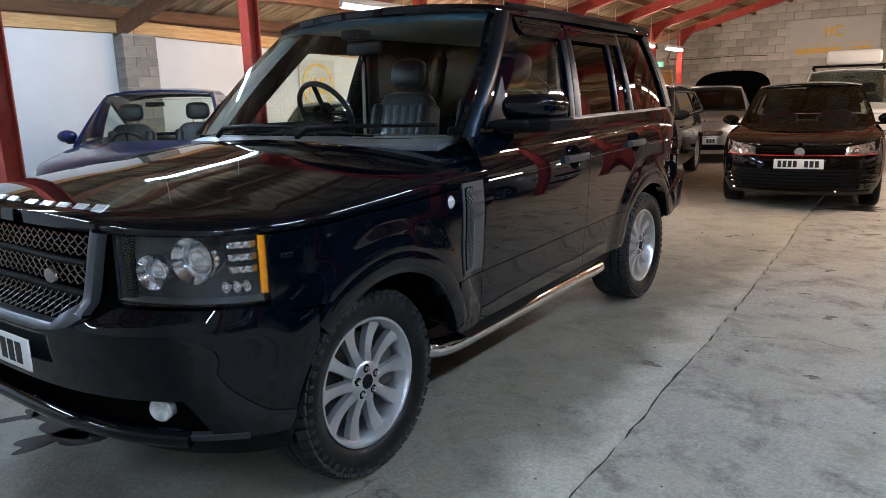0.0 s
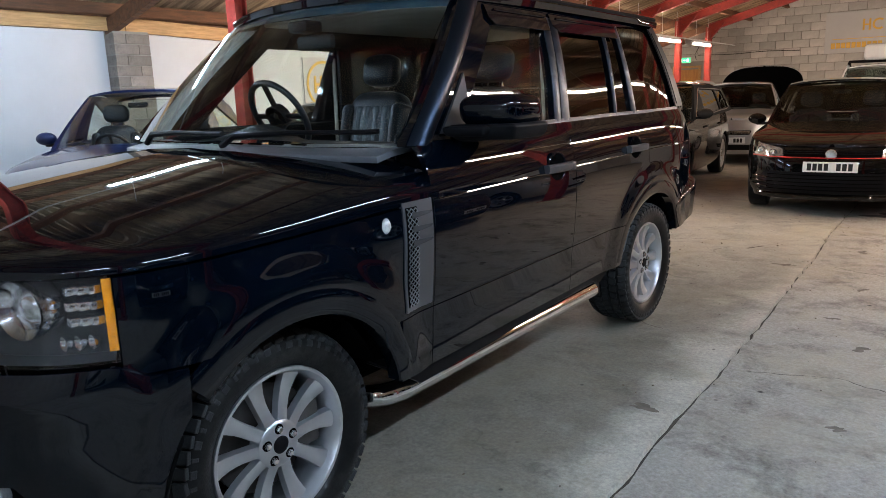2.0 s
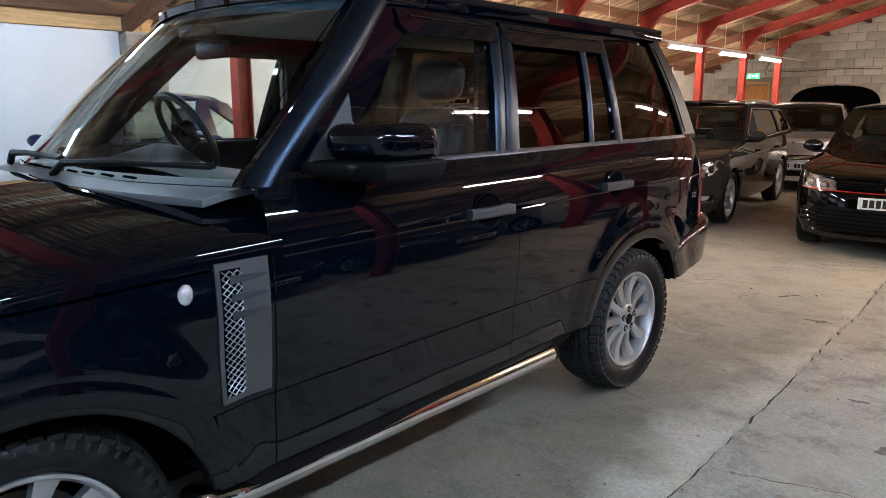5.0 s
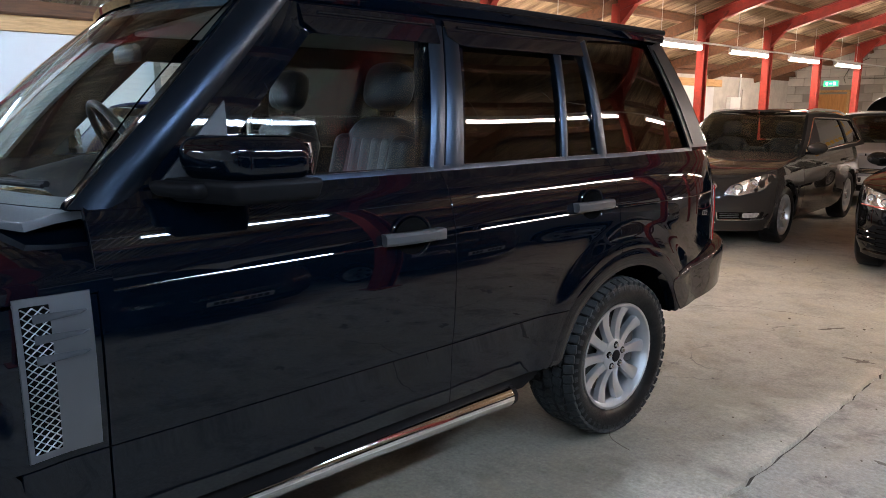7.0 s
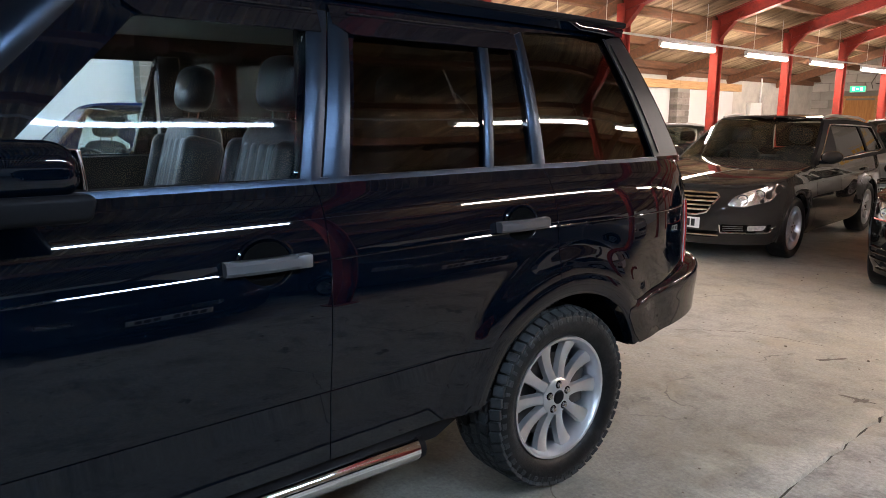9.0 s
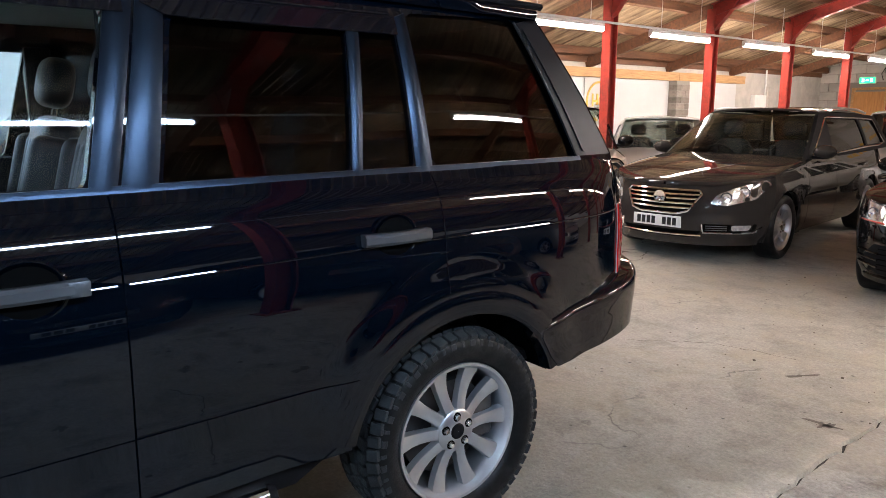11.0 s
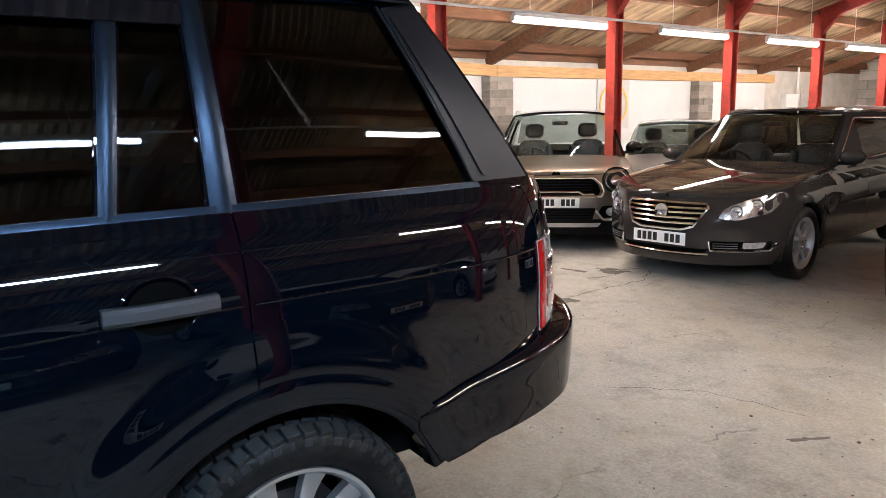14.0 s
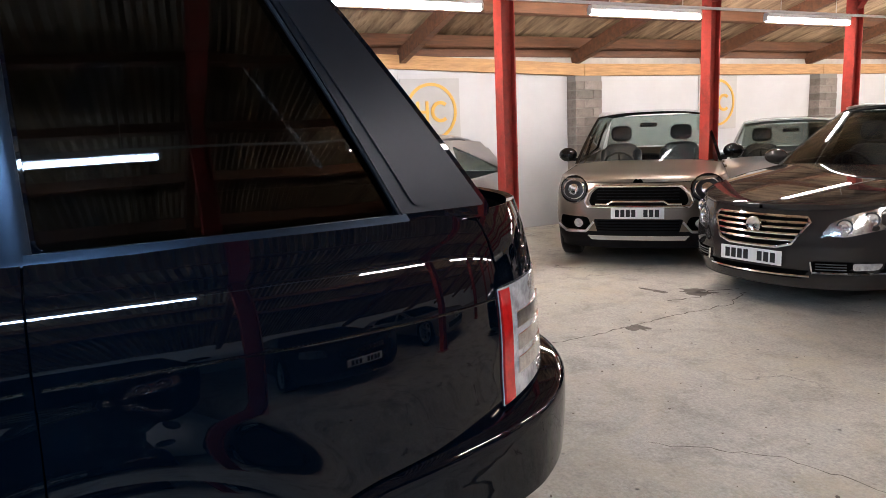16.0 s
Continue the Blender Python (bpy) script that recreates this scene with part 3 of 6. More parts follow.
big = thing("wall_sign", "grey sign board with gold emblem on the block wall", "sign", m=BLD @ pose(-0.85, FAR_Y - 0.05, 2.80))
part("board", box(2.28, 0.03, 1.10, 0, 0.0, 0, 0.004), M_GREYSIGN, big, smooth=False)
em = new("emblem")
em.parent = big
em.matrix_basis = pose(0, 0, 0.18)
gold_mark(em, 1.25)
part("rule", box(1.9, 0.010, 0.016, 0, -0.02, -0.17, 0.001), M_GOLD, big, smooth=False)
for k in range(10):
    part("bar", box(0.10, 0.010, 0.15, -0.92 + 0.125 * k, -0.02, -0.34, 0.002), M_GOLD, big, smooth=False)
for k in range(4):
    part("bar", box(0.10, 0.010, 0.15, 0.50 + 0.125 * k, -0.02, -0.34, 0.002), M_GOLD, big, smooth=False)
for y in (7.05, 12.30):
    w = thing("wall_sign", "square grey board with a gold ring emblem on the white wall", "sign", "wall emblems", m=BLD @ pose(WALL_X + 0.035, y, 1.70, 0, 0, 90))
    part("board", box(0.86, 0.02, 0.86, 0, 0, 0, 0.003), M_GREYSIGN, w, smooth=False)
    part("gold_ring", ring_mesh(0.335, 0.375, 0, 2 * math.pi, 0.02, 60), M_GOLD, w)
    em = new("emblem")
    em.parent = w
    gold_mark(em, 1.15)

# piers of concrete bricks, in alternate courses of a long and a short brick
M_BRICK = mat("brown_grey_brick", (0.27, 0.235, 0.20), 0.9, noise_scale=3, noise_amt=0.3, second=(0.17, 0.15, 0.13), second_scale=5, bump=0.5, bump_scale=70)
nt = M_BRICK.node_tree
oi = nt.nodes.new("ShaderNodeObjectInfo")
rr = nt.nodes.new("ShaderNodeMapRange")
rr.inputs["To Min"].default_value, rr.inputs["To Max"].default_value = 0.72, 1.25
nt.links.new(oi.outputs["Random"], rr.inputs["Value"])
mm = nt.nodes.new("ShaderNodeMix")
mm.data_type, mm.blend_type = "RGBA", "MULTIPLY"
mm.inputs["Factor"].default_value = 1
bs = nt.nodes["Principled BSDF"]
nt.links.new(bs.inputs["Base Color"].links[0].from_socket, mm.inputs["A"])
nt.links.new(rr.outputs["Result"], mm.inputs["B"])
nt.links.new(mm.outputs["Result"], bs.inputs["Base Color"])
BRICKS = []
for w in (0.315, 0.150):
    brk = box(0.214, w, 0.118, 0, 0, 0, 0.005)
    for f in brk.faces:
        f.smooth = False
    me = bpy.data.meshes.new("brick")
    brk.to_mesh(me)
    brk.free()
    me.materials.append(M_BRICK)
    BRICKS.append(me)
for y in PIERS:
    h = wall_top(y) - 0.004
    pr = room_part("pier", box(0.20, 0.468, h, WALL_X + 0.10, y, h / 2), M_MORTAR, "grey-brown brick pier against the white wall", "pier")
    for i in range(int(h / 0.129)):
        for k in range(2):
            b_ = new("brick", BRICKS[k])
            b_.parent = pr
            b_.location = (WALL_X + 0.105 + rnd.uniform(-0.003, 0.003), y + (0.08 if k else -0.08) * (-1 if i % 2 else 1) * (1 if not k else 2.0), 0.065 + 0.129 * i)

# bare end of the west wall: pipe, box
room_part("pipe", tube([(WALL_X + 0.06, 18.6, 0.9), (WALL_X + 0.06, 18.6, 2.5)], 0.022, 8), M_FITTING, "white vertical pipe on the wall", "pipe", smooth=True)
room_part("wall_heater", box(0.12, 0.55, 0.30, WALL_X + 0.06, 18.3, 1.75, 0.015), M_FITTING, "white wall heater box", "heater", kind="")
room_part("panel", box(0.02, 1.5, 2.1, WALL_X + 0.015, 19.6, 1.06, 0.004), M_BLOCK, "grey board on the wall", "board")

# stains and pits on the floor
M_WET = mat("dark_oil_stain", (0.020, 0.017, 0.014), 0.5, spec=0.2, noise_scale=9, noise_amt=0.3)
M_DIRT = mat("dried_dirt_stain", (0.17, 0.145, 0.12), 0.8, noise_scale=12, noise_amt=0.35)


def stain(x, y, rx, ry, turn, material, seed):
    r_ = random.Random(seed)
    ph = [r_.uniform(0, 6.28) for _ in range(5)]
    bm = bmesh.new()
    n = 56
    ring_ = []
    for k in range(n):
        a = 2 * math.pi * k / n
        f = 1 + sum(0.42 / (j + 1) ** 0.8 * math.sin((j + 2) * a + ph[j]) for j in range(5))
        ring_.append((rx * f * math.cos(a), ry * f * math.sin(a)))
    top = [bm.verts.new((a, b, 0.0012)) for a, b in ring_]
    low = [bm.verts.new((a * 1.02, b * 1.02, 0.0)) for a, b in ring_]
    bm.faces.new(top)
    for k in range(n):
        bm.faces.new((top[k], top[(k + 1) % n], low[(k + 1) % n], low[k]))
    bmesh.ops.triangulate(bm, faces=[f for f in bm.faces if len(f.verts) > 4])
    tagged(part("stain", bm, material, m=pose(x, y, 0.0004, 0, 0, turn), smooth=False), "dark stain on the concrete floor", "stain", kind="structure")


for x_, y_, rx_, ry_, turn_, m_ in (
        (-1.55, -0.48, 0.22, 0.08, 20, M_WET), (-1.42, -0.56, 0.16, 0.09, 75, M_WET), (-1.78, -0.51, 0.10, 0.05, 60, M_WET), (-1.3, -0.42, 0.05, 0.03, 10, M_WET),
        (1.13, 3.0, 0.05, 0.025, 40, M_DIRT), (1.07, 6.04, 0.07, 0.04, 10, M_DIRT),
        (0.77, 5.6, 0.05, 0.03, 70, M_DIRT), (0.45, 1.65, 0.065, 0.025, 15, M_DIRT),
        (0.34, 4.82, 0.045, 0.015, 80, M_DIRT), (-3.18, 7.44, 0.12, 0.06, 30, M_DIRT),
        (-2.58, 6.3, 0.10, 0.05, 0, M_DIRT), (0.8, 7.7, 0.30, 0.14, 12, M_WET), (-3.1, 7.4, 0.16, 0.05, 40, M_DIRT), (-3.37, 7.17, 0.10, 0.04, 5, M_DIRT),
        (-0.06, 5.37, 0.07, 0.018, 60, M_DIRT), (0.32, 4.82, 0.06, 0.018, 10, M_DIRT), (1.55, 3.9, 0.05, 0.03, 20, M_DIRT), (0.95, 4.3, 0.035, 0.02, 50, M_DIRT), (1.3, 5.3, 0.05, 0.025, 80, M_DIRT), (1.6, 2.6, 0.04, 0.025, 0, M_DIRT), (1.2, 1.9, 0.035, 0.02, 35, M_DIRT), (0.9, 3.5, 0.03, 0.018, 15, M_DIRT)):
    stain(x_, y_, rx_, ry_, turn_, m_, int(100 * (x_ + 9) + 10 * y_))

def crack(points, width, seed):
    """A thin open crack that wanders along points on the floor."""
    r_ = random.Random(seed)
    line = []
    for (xa, ya), (xb, yb) in zip(points, points[1:]):
        n = max(3, int(math.hypot(xb - xa, yb - ya) / 0.05))
        for k in range(n):
            f = k / n
            line.append((xa + (xb - xa) * f + r_.gauss(0, 0.010), ya + (yb - ya) * f + r_.gauss(0, 0.010)))
    line.append(points[-1])
    bm = bmesh.new()
    rows = []
    for i, (x, y) in enumerate(line):
        a, b = line[max(i - 1, 0)], line[min(i + 1, len(line) - 1)]
        d = Vector((b[1] - a[1], a[0] - b[0])).normalized() * width * r_.uniform(0.3, 1.0)
        rows.append([(x - d.x, y - d.y, 0.0008), (x, y, 0.0014), (x + d.x, y + d.y, 0.0008)])
    tagged(part("crack", sheet(rows, bm), M_CRACK, smooth=False), "thin dark crack in the concrete floor", "crack", kind="structure")


M_CRACK = mat("dirt_filled_crack", (0.12, 0.10, 0.08), 0.9, noise_scale=30, noise_amt=0.3)
crack([(-2.62, 5.25), (-2.60, 5.65), (-2.62, 6.07), (-2.69, 6.78), (-2.68, 7.31), (-2.90, 7.75)], 0.007, 5)
crack([(-3.05, 7.02), (-2.98, 7.30), (-3.12, 7.55), (-3.02, 7.80)], 0.010, 6)
crack([(0.11, 2.76), (-0.05, 2.81), (-0.22, 3.02)], 0.004, 7)
crack([(0.66, 4.9), (1.05, 4.78), (1.5, 4.9), (2.0, 4.75)], 0.006, 8)
crack([(0.75, 2.35), (1.1, 2.5), (1.35, 2.42)], 0.005, 9)
crack([(-1.1, 5.1), (-0.7, 5.5), (-0.2, 5.62)], 0.004, 10)

# grit and dead leaves near the vehicle
M_GRIT = mat("grit", (0.16, 0.13, 0.10), 0.9)
gb = bmesh.new()
for k in range(420):
    x, y = rnd.uniform(0.0, 3.2), rnd.uniform(-2.0, 8.0)
    if k % 3 == 0:
        x, y = rnd.uniform(-3.5, 0.6), rnd.uniform(4.4, 8.5)
    s_ = rnd.uniform(0.002, 0.006) * (2.2 if rnd.random() < 0.06 else 1)
    b_ = bmesh.new()
    bmesh.ops.create_icosphere(b_, subdivisions=1, radius=s_)
    bmesh.ops.transform(b_, matrix=Matrix.Translation((x, y, s_ * 0.4)) @ Matrix.Rotation(rnd.uniform(0, 3), 4, "Z") @ Matrix.Diagonal((rnd.uniform(0.7, 1.8), 1, 0.6, 1)), verts=b_.verts)
    join(gb, b_)
tagged(part("grit", gb, M_GRIT, smooth=False), "scattered grit and crumbs on the concrete floor", "grit", kind="stuff")

# ---- vehicles: one body builder for all of them ----
M_GLASS = mat("clear_glass", (0.86, 0.94, 0.92), 0.0, trans=1.0, ior=1.34)
M_SCREEN = mat("clear_windscreen_glass", (0.90, 0.97, 0.96), 0.0, trans=1.0, ior=1.22)
M_TINT = mat("privacy_glass", (0.026, 0.030, 0.031), 0.0, trans=1.0, ior=1.42)
M_DIM = mat("green_tint_glass", (0.42, 0.47, 0.45), 0.0, trans=1.0, ior=1.28)
M_LENS = mat("lamp_lens", (0.96, 0.97, 0.98), 0.0, trans=1.0, ior=1.4)
M_CHROME = mat("chrome", (0.82, 0.82, 0.82), 0.08, 1.0)
M_ALLOY = mat("silver_alloy", (0.60, 0.61, 0.63), 0.32, 0.9, spec=0.5, noise_scale=30, noise_amt=0.03)
M_SATIN = mat("satin_grey_metal", (0.15, 0.157, 0.17), 0.42, 0.9)
M_DARKMETAL = mat("dark_brake_metal", (0.10, 0.09, 0.085), 0.55, 0.8, noise_scale=12, noise_amt=0.3)
M_RUBBER = mat("tyre_rubber", (0.006, 0.006, 0.0065), 0.38, spec=0.22, noise_scale=14, noise_amt=0.3, second=(0.018, 0.0175, 0.017), second_scale=18, bump=0.12, bump_scale=120)
M_TREAD = mat("dusty_tread_rubber", (0.024, 0.026, 0.027), 0.62, spec=0.3, noise_scale=30, noise_amt=0.35, second=(0.020, 0.021, 0.022), second_scale=24, bump=0.3, bump_scale=220)
M_BLACK = mat("black_plastic", (0.006, 0.006, 0.007), 0.55, spec=0.10, noise_scale=30, noise_amt=0.15, bump=0.05, bump_scale=300)
# near-black colour carries the shade of gaps, recesses and hollow parts
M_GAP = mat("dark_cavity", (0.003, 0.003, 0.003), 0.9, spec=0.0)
M_LEATHER = mat("black_leather", (0.010, 0.012, 0.0145), 0.42, spec=0.25, noise_scale=18, noise_amt=0.15, bump=0.15, bump_scale=160)
M_PLEAT = mat("grey_blue_pleated_leather", (0.028, 0.034, 0.040), 0.45, spec=0.4, noise_scale=18, noise_amt=0.15, bump=0.15, bump_scale=160)
M_LINING = mat("pale_pillar_lining", (0.36, 0.38, 0.35), 0.8, noise_scale=40, noise_amt=0.05)
M_BEIGE = mat("pale_headlining", (0.42, 0.39, 0.33), 0.9, noise_scale=40, noise_amt=0.05)
M_PLATE = mat("white_number_plate", (0.82, 0.82, 0.80), 0.35, noise_scale=9, noise_amt=0.03)
M_INK = mat("black_plate_ink", (0.012, 0.012, 0.012), 0.5)
M_AMBER = mat("amber_lens", (0.62, 0.20, 0.008), 0.12, coat=0.6, noise_scale=60, noise_amt=0.3, emit=(1.0, 0.32, 0.01), emit_s=0.0)
M_REDLENS = mat("red_lamp_lens", (0.45, 0.012, 0.01), 0.08, coat=1.0, noise_scale=40, noise_amt=0.25)
M_CLEARLENS = mat("clear_lamp_lens", (0.66, 0.67, 0.68), 0.22, 0.45, coat=1.0, noise_scale=25, noise_amt=0.45)
M_REFLECTOR = mat("lamp_reflector", (0.84, 0.85, 0.88), 0.13, 1.0, noise_scale=30, noise_amt=0.3)
M_LAMPBODY = mat("grey_lamp_bezel", (0.045, 0.048, 0.054), 0.3, 0.6, noise_scale=14, noise_amt=0.3)


def paint(name, color, metal=0.5, rough=0.25):
    return mat(name, color, rough, metal, coat=1.0, noise_scale=900, noise_amt=0.12, spec=0.15, coat_ior=1.5)


class Body:
    """The outer shape of a car: a plan outline, with a side, a front and a rear profile. x is sideways, the nose at -y, the front axle at y 0."""

    def __init__(s, half, nose, ya, tail, yb, side, front, rear, pf=2.3, pr=2.5, base=2.88, wheel_r=0.375, arch=0.47, taper=((-1, 0), (5, 0))):
        s.half, s.nose, s.ya, s.tail, s.yb, s.pf, s.pr, s.base, s.wheel_r, s.arch = half, nose, ya, tail, yb, pf, pr, base, wheel_r, arch
        s.taper, s.bulge = curve(*zip(*taper)), 0.0
        s.side, s.front, s.rear = curve(*zip(*side)), curve(*zip(*front)), curve(*zip(*rear))

    def at(s, u, z, out=0.0):
        """The skin at u (-1 the nose, 0 to 1 the flank, 2 the tail) and height z."""
        p = s.plain(u, z, out)
        p.x *= 1 + s.taper(p.y) / s.half
        if s.bulge and -0.62 < u < 1.45:        # the flank swells softly towards the wheel arches
            for c in (0, s.base):
                f = 1 - (math.hypot(p.y - c, z - s.wheel_r) - s.arch - 0.075) / 0.13
                f = max(0.0, min(1.0, f))
                p.x += s.bulge * f * f * (3 - 2 * f)
        return p

    def plain(s, u, z, out=0.0):
        if u < 0:
            a = -u * math.pi / 2
            x, y = s.half * max(math.cos(a), 0) ** (2 / s.pf), s.ya - (s.ya - s.nose) * math.sin(a) ** (2 / s.pf)
            c, d = math.cos(a), math.sin(a)
            o = s.side(z) * c * c + s.front(z) * d * d + out
            return Vector((max(x + o * c, 0), y - o * d, z))
        if u > 1:
            a = min(u - 1, 1) * math.pi / 2
            x, y = s.half * max(math.cos(a), 0) ** (2 / s.pr), s.yb + (s.tail - s.yb) * math.sin(a) ** (2 / s.pr)
            c, d = math.cos(a), math.sin(a)
            o = s.side(z) * c * c + s.rear(z) * d * d + out
            return Vector((max(x + o * c, 0), y + o * d, z))
        return Vector((s.half + s.side(z) + out, s.ya + (s.yb - s.ya) * u, z))

    def u(s, y):
        if y < s.ya:
            return -math.asin(min(((s.ya - y) / (s.ya - s.nose)) ** (s.pf / 2), 1)) * 2 / math.pi
        if y > s.yb:
            return 1 + math.asin(min(((y - s.yb) / (s.tail - s.yb)) ** (s.pr / 2), 1)) * 2 / math.pi
        return (y - s.ya) / (s.yb - s.ya)

    def arch_z(s, y, r=None):
        """The lower limit of the skin over the wheels."""
        r = r or s.arch
        z = 0.0
        for c in (0, s.base):
            if abs(y - c) < r:
                z = max(z, s.wheel_r + math.sqrt(r * r - (y - c) ** 2))
        return z

    def patch(s, y0, y1, low, high, n=24, m=12, out=0.0, mirror=1, depth=0.02, lip=0.0018, us=None, bm=None, arch=None):
        """Rows of skin between y0 and y1 and the heights low(y) and high(y)."""
        us = us or steps(s.u(y0), s.u(y1), n)
        rows = []
        for u in us:
            y = s.at(u, 0.8).y
            a = max(low(y), s.arch_z(y, arch)) if arch is not False else low(y)
            b = max(high(y), a + 0.002)
            rows.append([Vector((mirror, 1, 1)) * s.at(u, z, out) for z in steps(a, b, m)])
        mid = Vector((0, (s.nose + s.tail) / 2, 0.9)) if us[0] >= -0.3 and us[-1] < 1.3 else Vector((0, s.base / 2, 0.8))
        return sheet(rows, bm, depth, lip, mid)

    def wrap(s, us, low, high, m=12, out=0.0):
        """One skin right round the nose or the tail; us run from the middle to the flank."""
        rows = []
        for sg, u in [(-1, u) for u in us[::-1]] + [(1, u) for u in us[1:]]:
            y = s.at(u, 0.8).y
            a = max(low(y), s.arch_z(y))
            rows.append([Vector((sg, 1, 1)) * s.at(u, z, out) for z in steps(a, max(high(y), a + 0.002), m)])
        return sheet(rows, None, 0.02, 0.0018, Vector((0, s.base / 2, 0.8)))


def wheel_parts(o, r, width, rim_r, spokes, side, twin=False, rim_mat=None, tread=True, x=0.0, detail=True):
    """Tyre, rim, hub and disc under o. The outer face looks to +x when side is 1."""
    rim_mat = rim_mat or M_ALLOY
    w = width / 2
    g_ = 0.011 if tread else 0.006
    prof = [(rim_r, w * 0.72), (rim_r + 0.012, w * 0.86), (rim_r + (r - rim_r) * 0.45, w * 1.0), (r - 0.035, w * 0.97), (r - g_ - 0.008, w * 0.86), (r - g_, w * 0.72), (r - g_, 0), (r - g_, -w * 0.72), (r - g_ - 0.008, -w * 0.86), (r - 0.035, -w * 0.97), (rim_r + (r - rim_r) * 0.45, -w), (rim_r, -w * 0.72)]
    tyre = part("tyre", lathe([(a, b * side + x) for a, b in prof], 72, closed=True), M_RUBBER, o, "black rubber tyre with a chunky tread" if tread else "")
    if tread:
        bm = bmesh.new()
        n = 50
        for k in range(n):
            for lane, (yy, ww, sk) in enumerate(((0.80, 0.34, 0.4), (0.40, 0.32, -0.5), (0.0, 0.30, 0.5), (-0.40, 0.32, -0.5), (-0.80, 0.34, 0.4))):
                a = 2 * math.pi * (k + 0.5 * (lane % 2)) / n
                rr = r - 0.010 if abs(yy) < 0.7 else r - 0.018
                b = box(ww * w * 0.94, 2 * math.pi * r / n * (0.74 if abs(yy) > 0.7 and k % 2 else 0.82), 0.024, 0, 0, 0, 0.003)
                tilt = -0.42 if yy > 0.7 else 0.42 if yy < -0.7 else 0
                bmesh.ops.transform(b, matrix=Matrix.Rotation(a, 4, "X") @ Matrix.Translation((yy * w * side + x, 0, rr)) @ Matrix.Rotation(-tilt * side * 0.9, 4, "Y") @ Matrix.Rotation(sk * 0.35, 4, "Z"), verts=b.verts)
                join(bm, b)
        for k in range(n):                 # small ribs where the tread runs onto the sidewall
            a = 2 * math.pi * (k + 0.1) / n
            b = box(0.010, 2 * math.pi * r / n * (0.55 if k % 2 else 0.30), 0.022, 0, 0, 0, 0.003)
            bmesh.ops.transform(b, matrix=Matrix.Rotation(a, 4, "X") @ Matrix.Translation((w * 0.952 * side + x, 0, r - 0.042)) @ Matrix.Rotation(-0.12 * side, 4, "Y"), verts=b.verts)
            join(bm, b)
        part("tread", bm, M_TREAD, tyre, smooth=False)
    # rim barrel
    prof = [(rim_r + 0.004, w * 0.78), (rim_r + 0.002, w * 0.84), (rim_r - 0.008, w * 0.83), (rim_r - 0.020, w * 0.70), (rim_r - 0.028, w * 0.2), (rim_r - 0.03, -w * 0.7)]
    rim = part("rim", lathe([(a, b * side + x) for a, b in prof], 64), rim_mat, o, "silver alloy rim")
    face = w * 0.70
    for k in range(spokes):
        a0 = 2 * math.pi * k / spokes + (0.3 if side > 0 else 0.1)
        bm = bmesh.new()
        rows = []
        for t in steps(0, 1, 7):
            rad = 0.055 + (rim_r - 0.018 - 0.055) * t
            hw = (0.024 - 0.007 * math.sin(math.pi * t) + 0.012 * t) * rim_r / 0.25 * (10 / spokes if not twin else 1.0) ** 0.6
            crown = face - 0.028 * math.sin(math.pi * t * 0.8) + 0.012 * t
            row = []
            for a, dx in ((-1.0, -0.030), (-0.86, -0.004), (-0.35, 0.0), (0.35, 0.0), (0.86, -0.004), (1.0, -0.030)):
                row.append(Vector(((crown + dx) * side + x, a * hw, rad)))
            rows.append(row)
        sheet(rows, bm)
        if twin:
            c = bmesh.new()
            sheet(rows, c)
            bmesh.ops.rotate(c, cent=(0, 0, 0), matrix=Matrix.Rotation(0.13, 3, "X"), verts=c.verts)
            bmesh.ops.rotate(bm, cent=(0, 0, 0), matrix=Matrix.Rotation(-0.13, 3, "X"), verts=bm.verts)
            join(bm, c)
        bmesh.ops.rotate(bm, cent=(0, 0, 0), matrix=Matrix.Rotation(a0, 3, "X"), verts=bm.verts)
        part("spoke", bm, rim_mat, rim)
    hub = part("hub", lathe([(0.001, (face + 0.004) * side + x), (0.068, (face + 0.002) * side + x), (0.078, (face - 0.006) * side + x), (0.082, (face - 0.05) * side + x)], 40), rim_mat, o)
    part("centre_cap", lathe([(0.0005, (face + 0.009) * side + x), (0.024, (face + 0.009) * side + x), (0.029, (face + 0.005) * side + x), (0.030, (face - 0.01) * side + x)], 28), M_BLACK if detail else M_CHROME, hub)
    for k in range(5):
        a = 2 * math.pi * k / 5 + 0.35
        bm = lathe([(0.0005, 0.012), (0.0085, 0.012), (0.0105, 0.008), (0.0105, -0.012)], 6 if detail else 8)
        bmesh.ops.transform(bm, matrix=Matrix.Translation(((face + 0.002) * side + x, 0.053 * math.cos(a), 0.053 * math.sin(a))) @ Matrix.Diagonal((side, 1, 1, 1)), verts=bm.verts)
        part("wheel_nut", bm, M_CHROME, hub)
        if detail:
            # black ring laid on the hub, drawn as the shade round a sunk nut
            bm = lathe([(0.0105, 0.0012), (0.0165, 0.0012), (0.0185, -0.004)], 16)
            bmesh.ops.transform(bm, matrix=Matrix.Translation(((face + 0.002) * side + x, 0.053 * math.cos(a), 0.053 * math.sin(a))) @ Matrix.Diagonal((side, 1, 1, 1)), verts=bm.verts)
            part("nut_recess_shade", bm, M_GAP, hub)
    part("brake_disc", lathe([(0.05, 0.012 * side + x), (rim_r * 0.72, 0.012 * side + x), (rim_r * 0.72, -0.012 * side + x), (0.05, -0.012 * side + x)], 40), M_DARKMETAL, o)
    if detail:
        bm = bmesh.new()
        box(0.07, 0.10, 0.16, (0.02) * side + x, rim_r * 0.60, 0.0, 0.012, bm=bm)
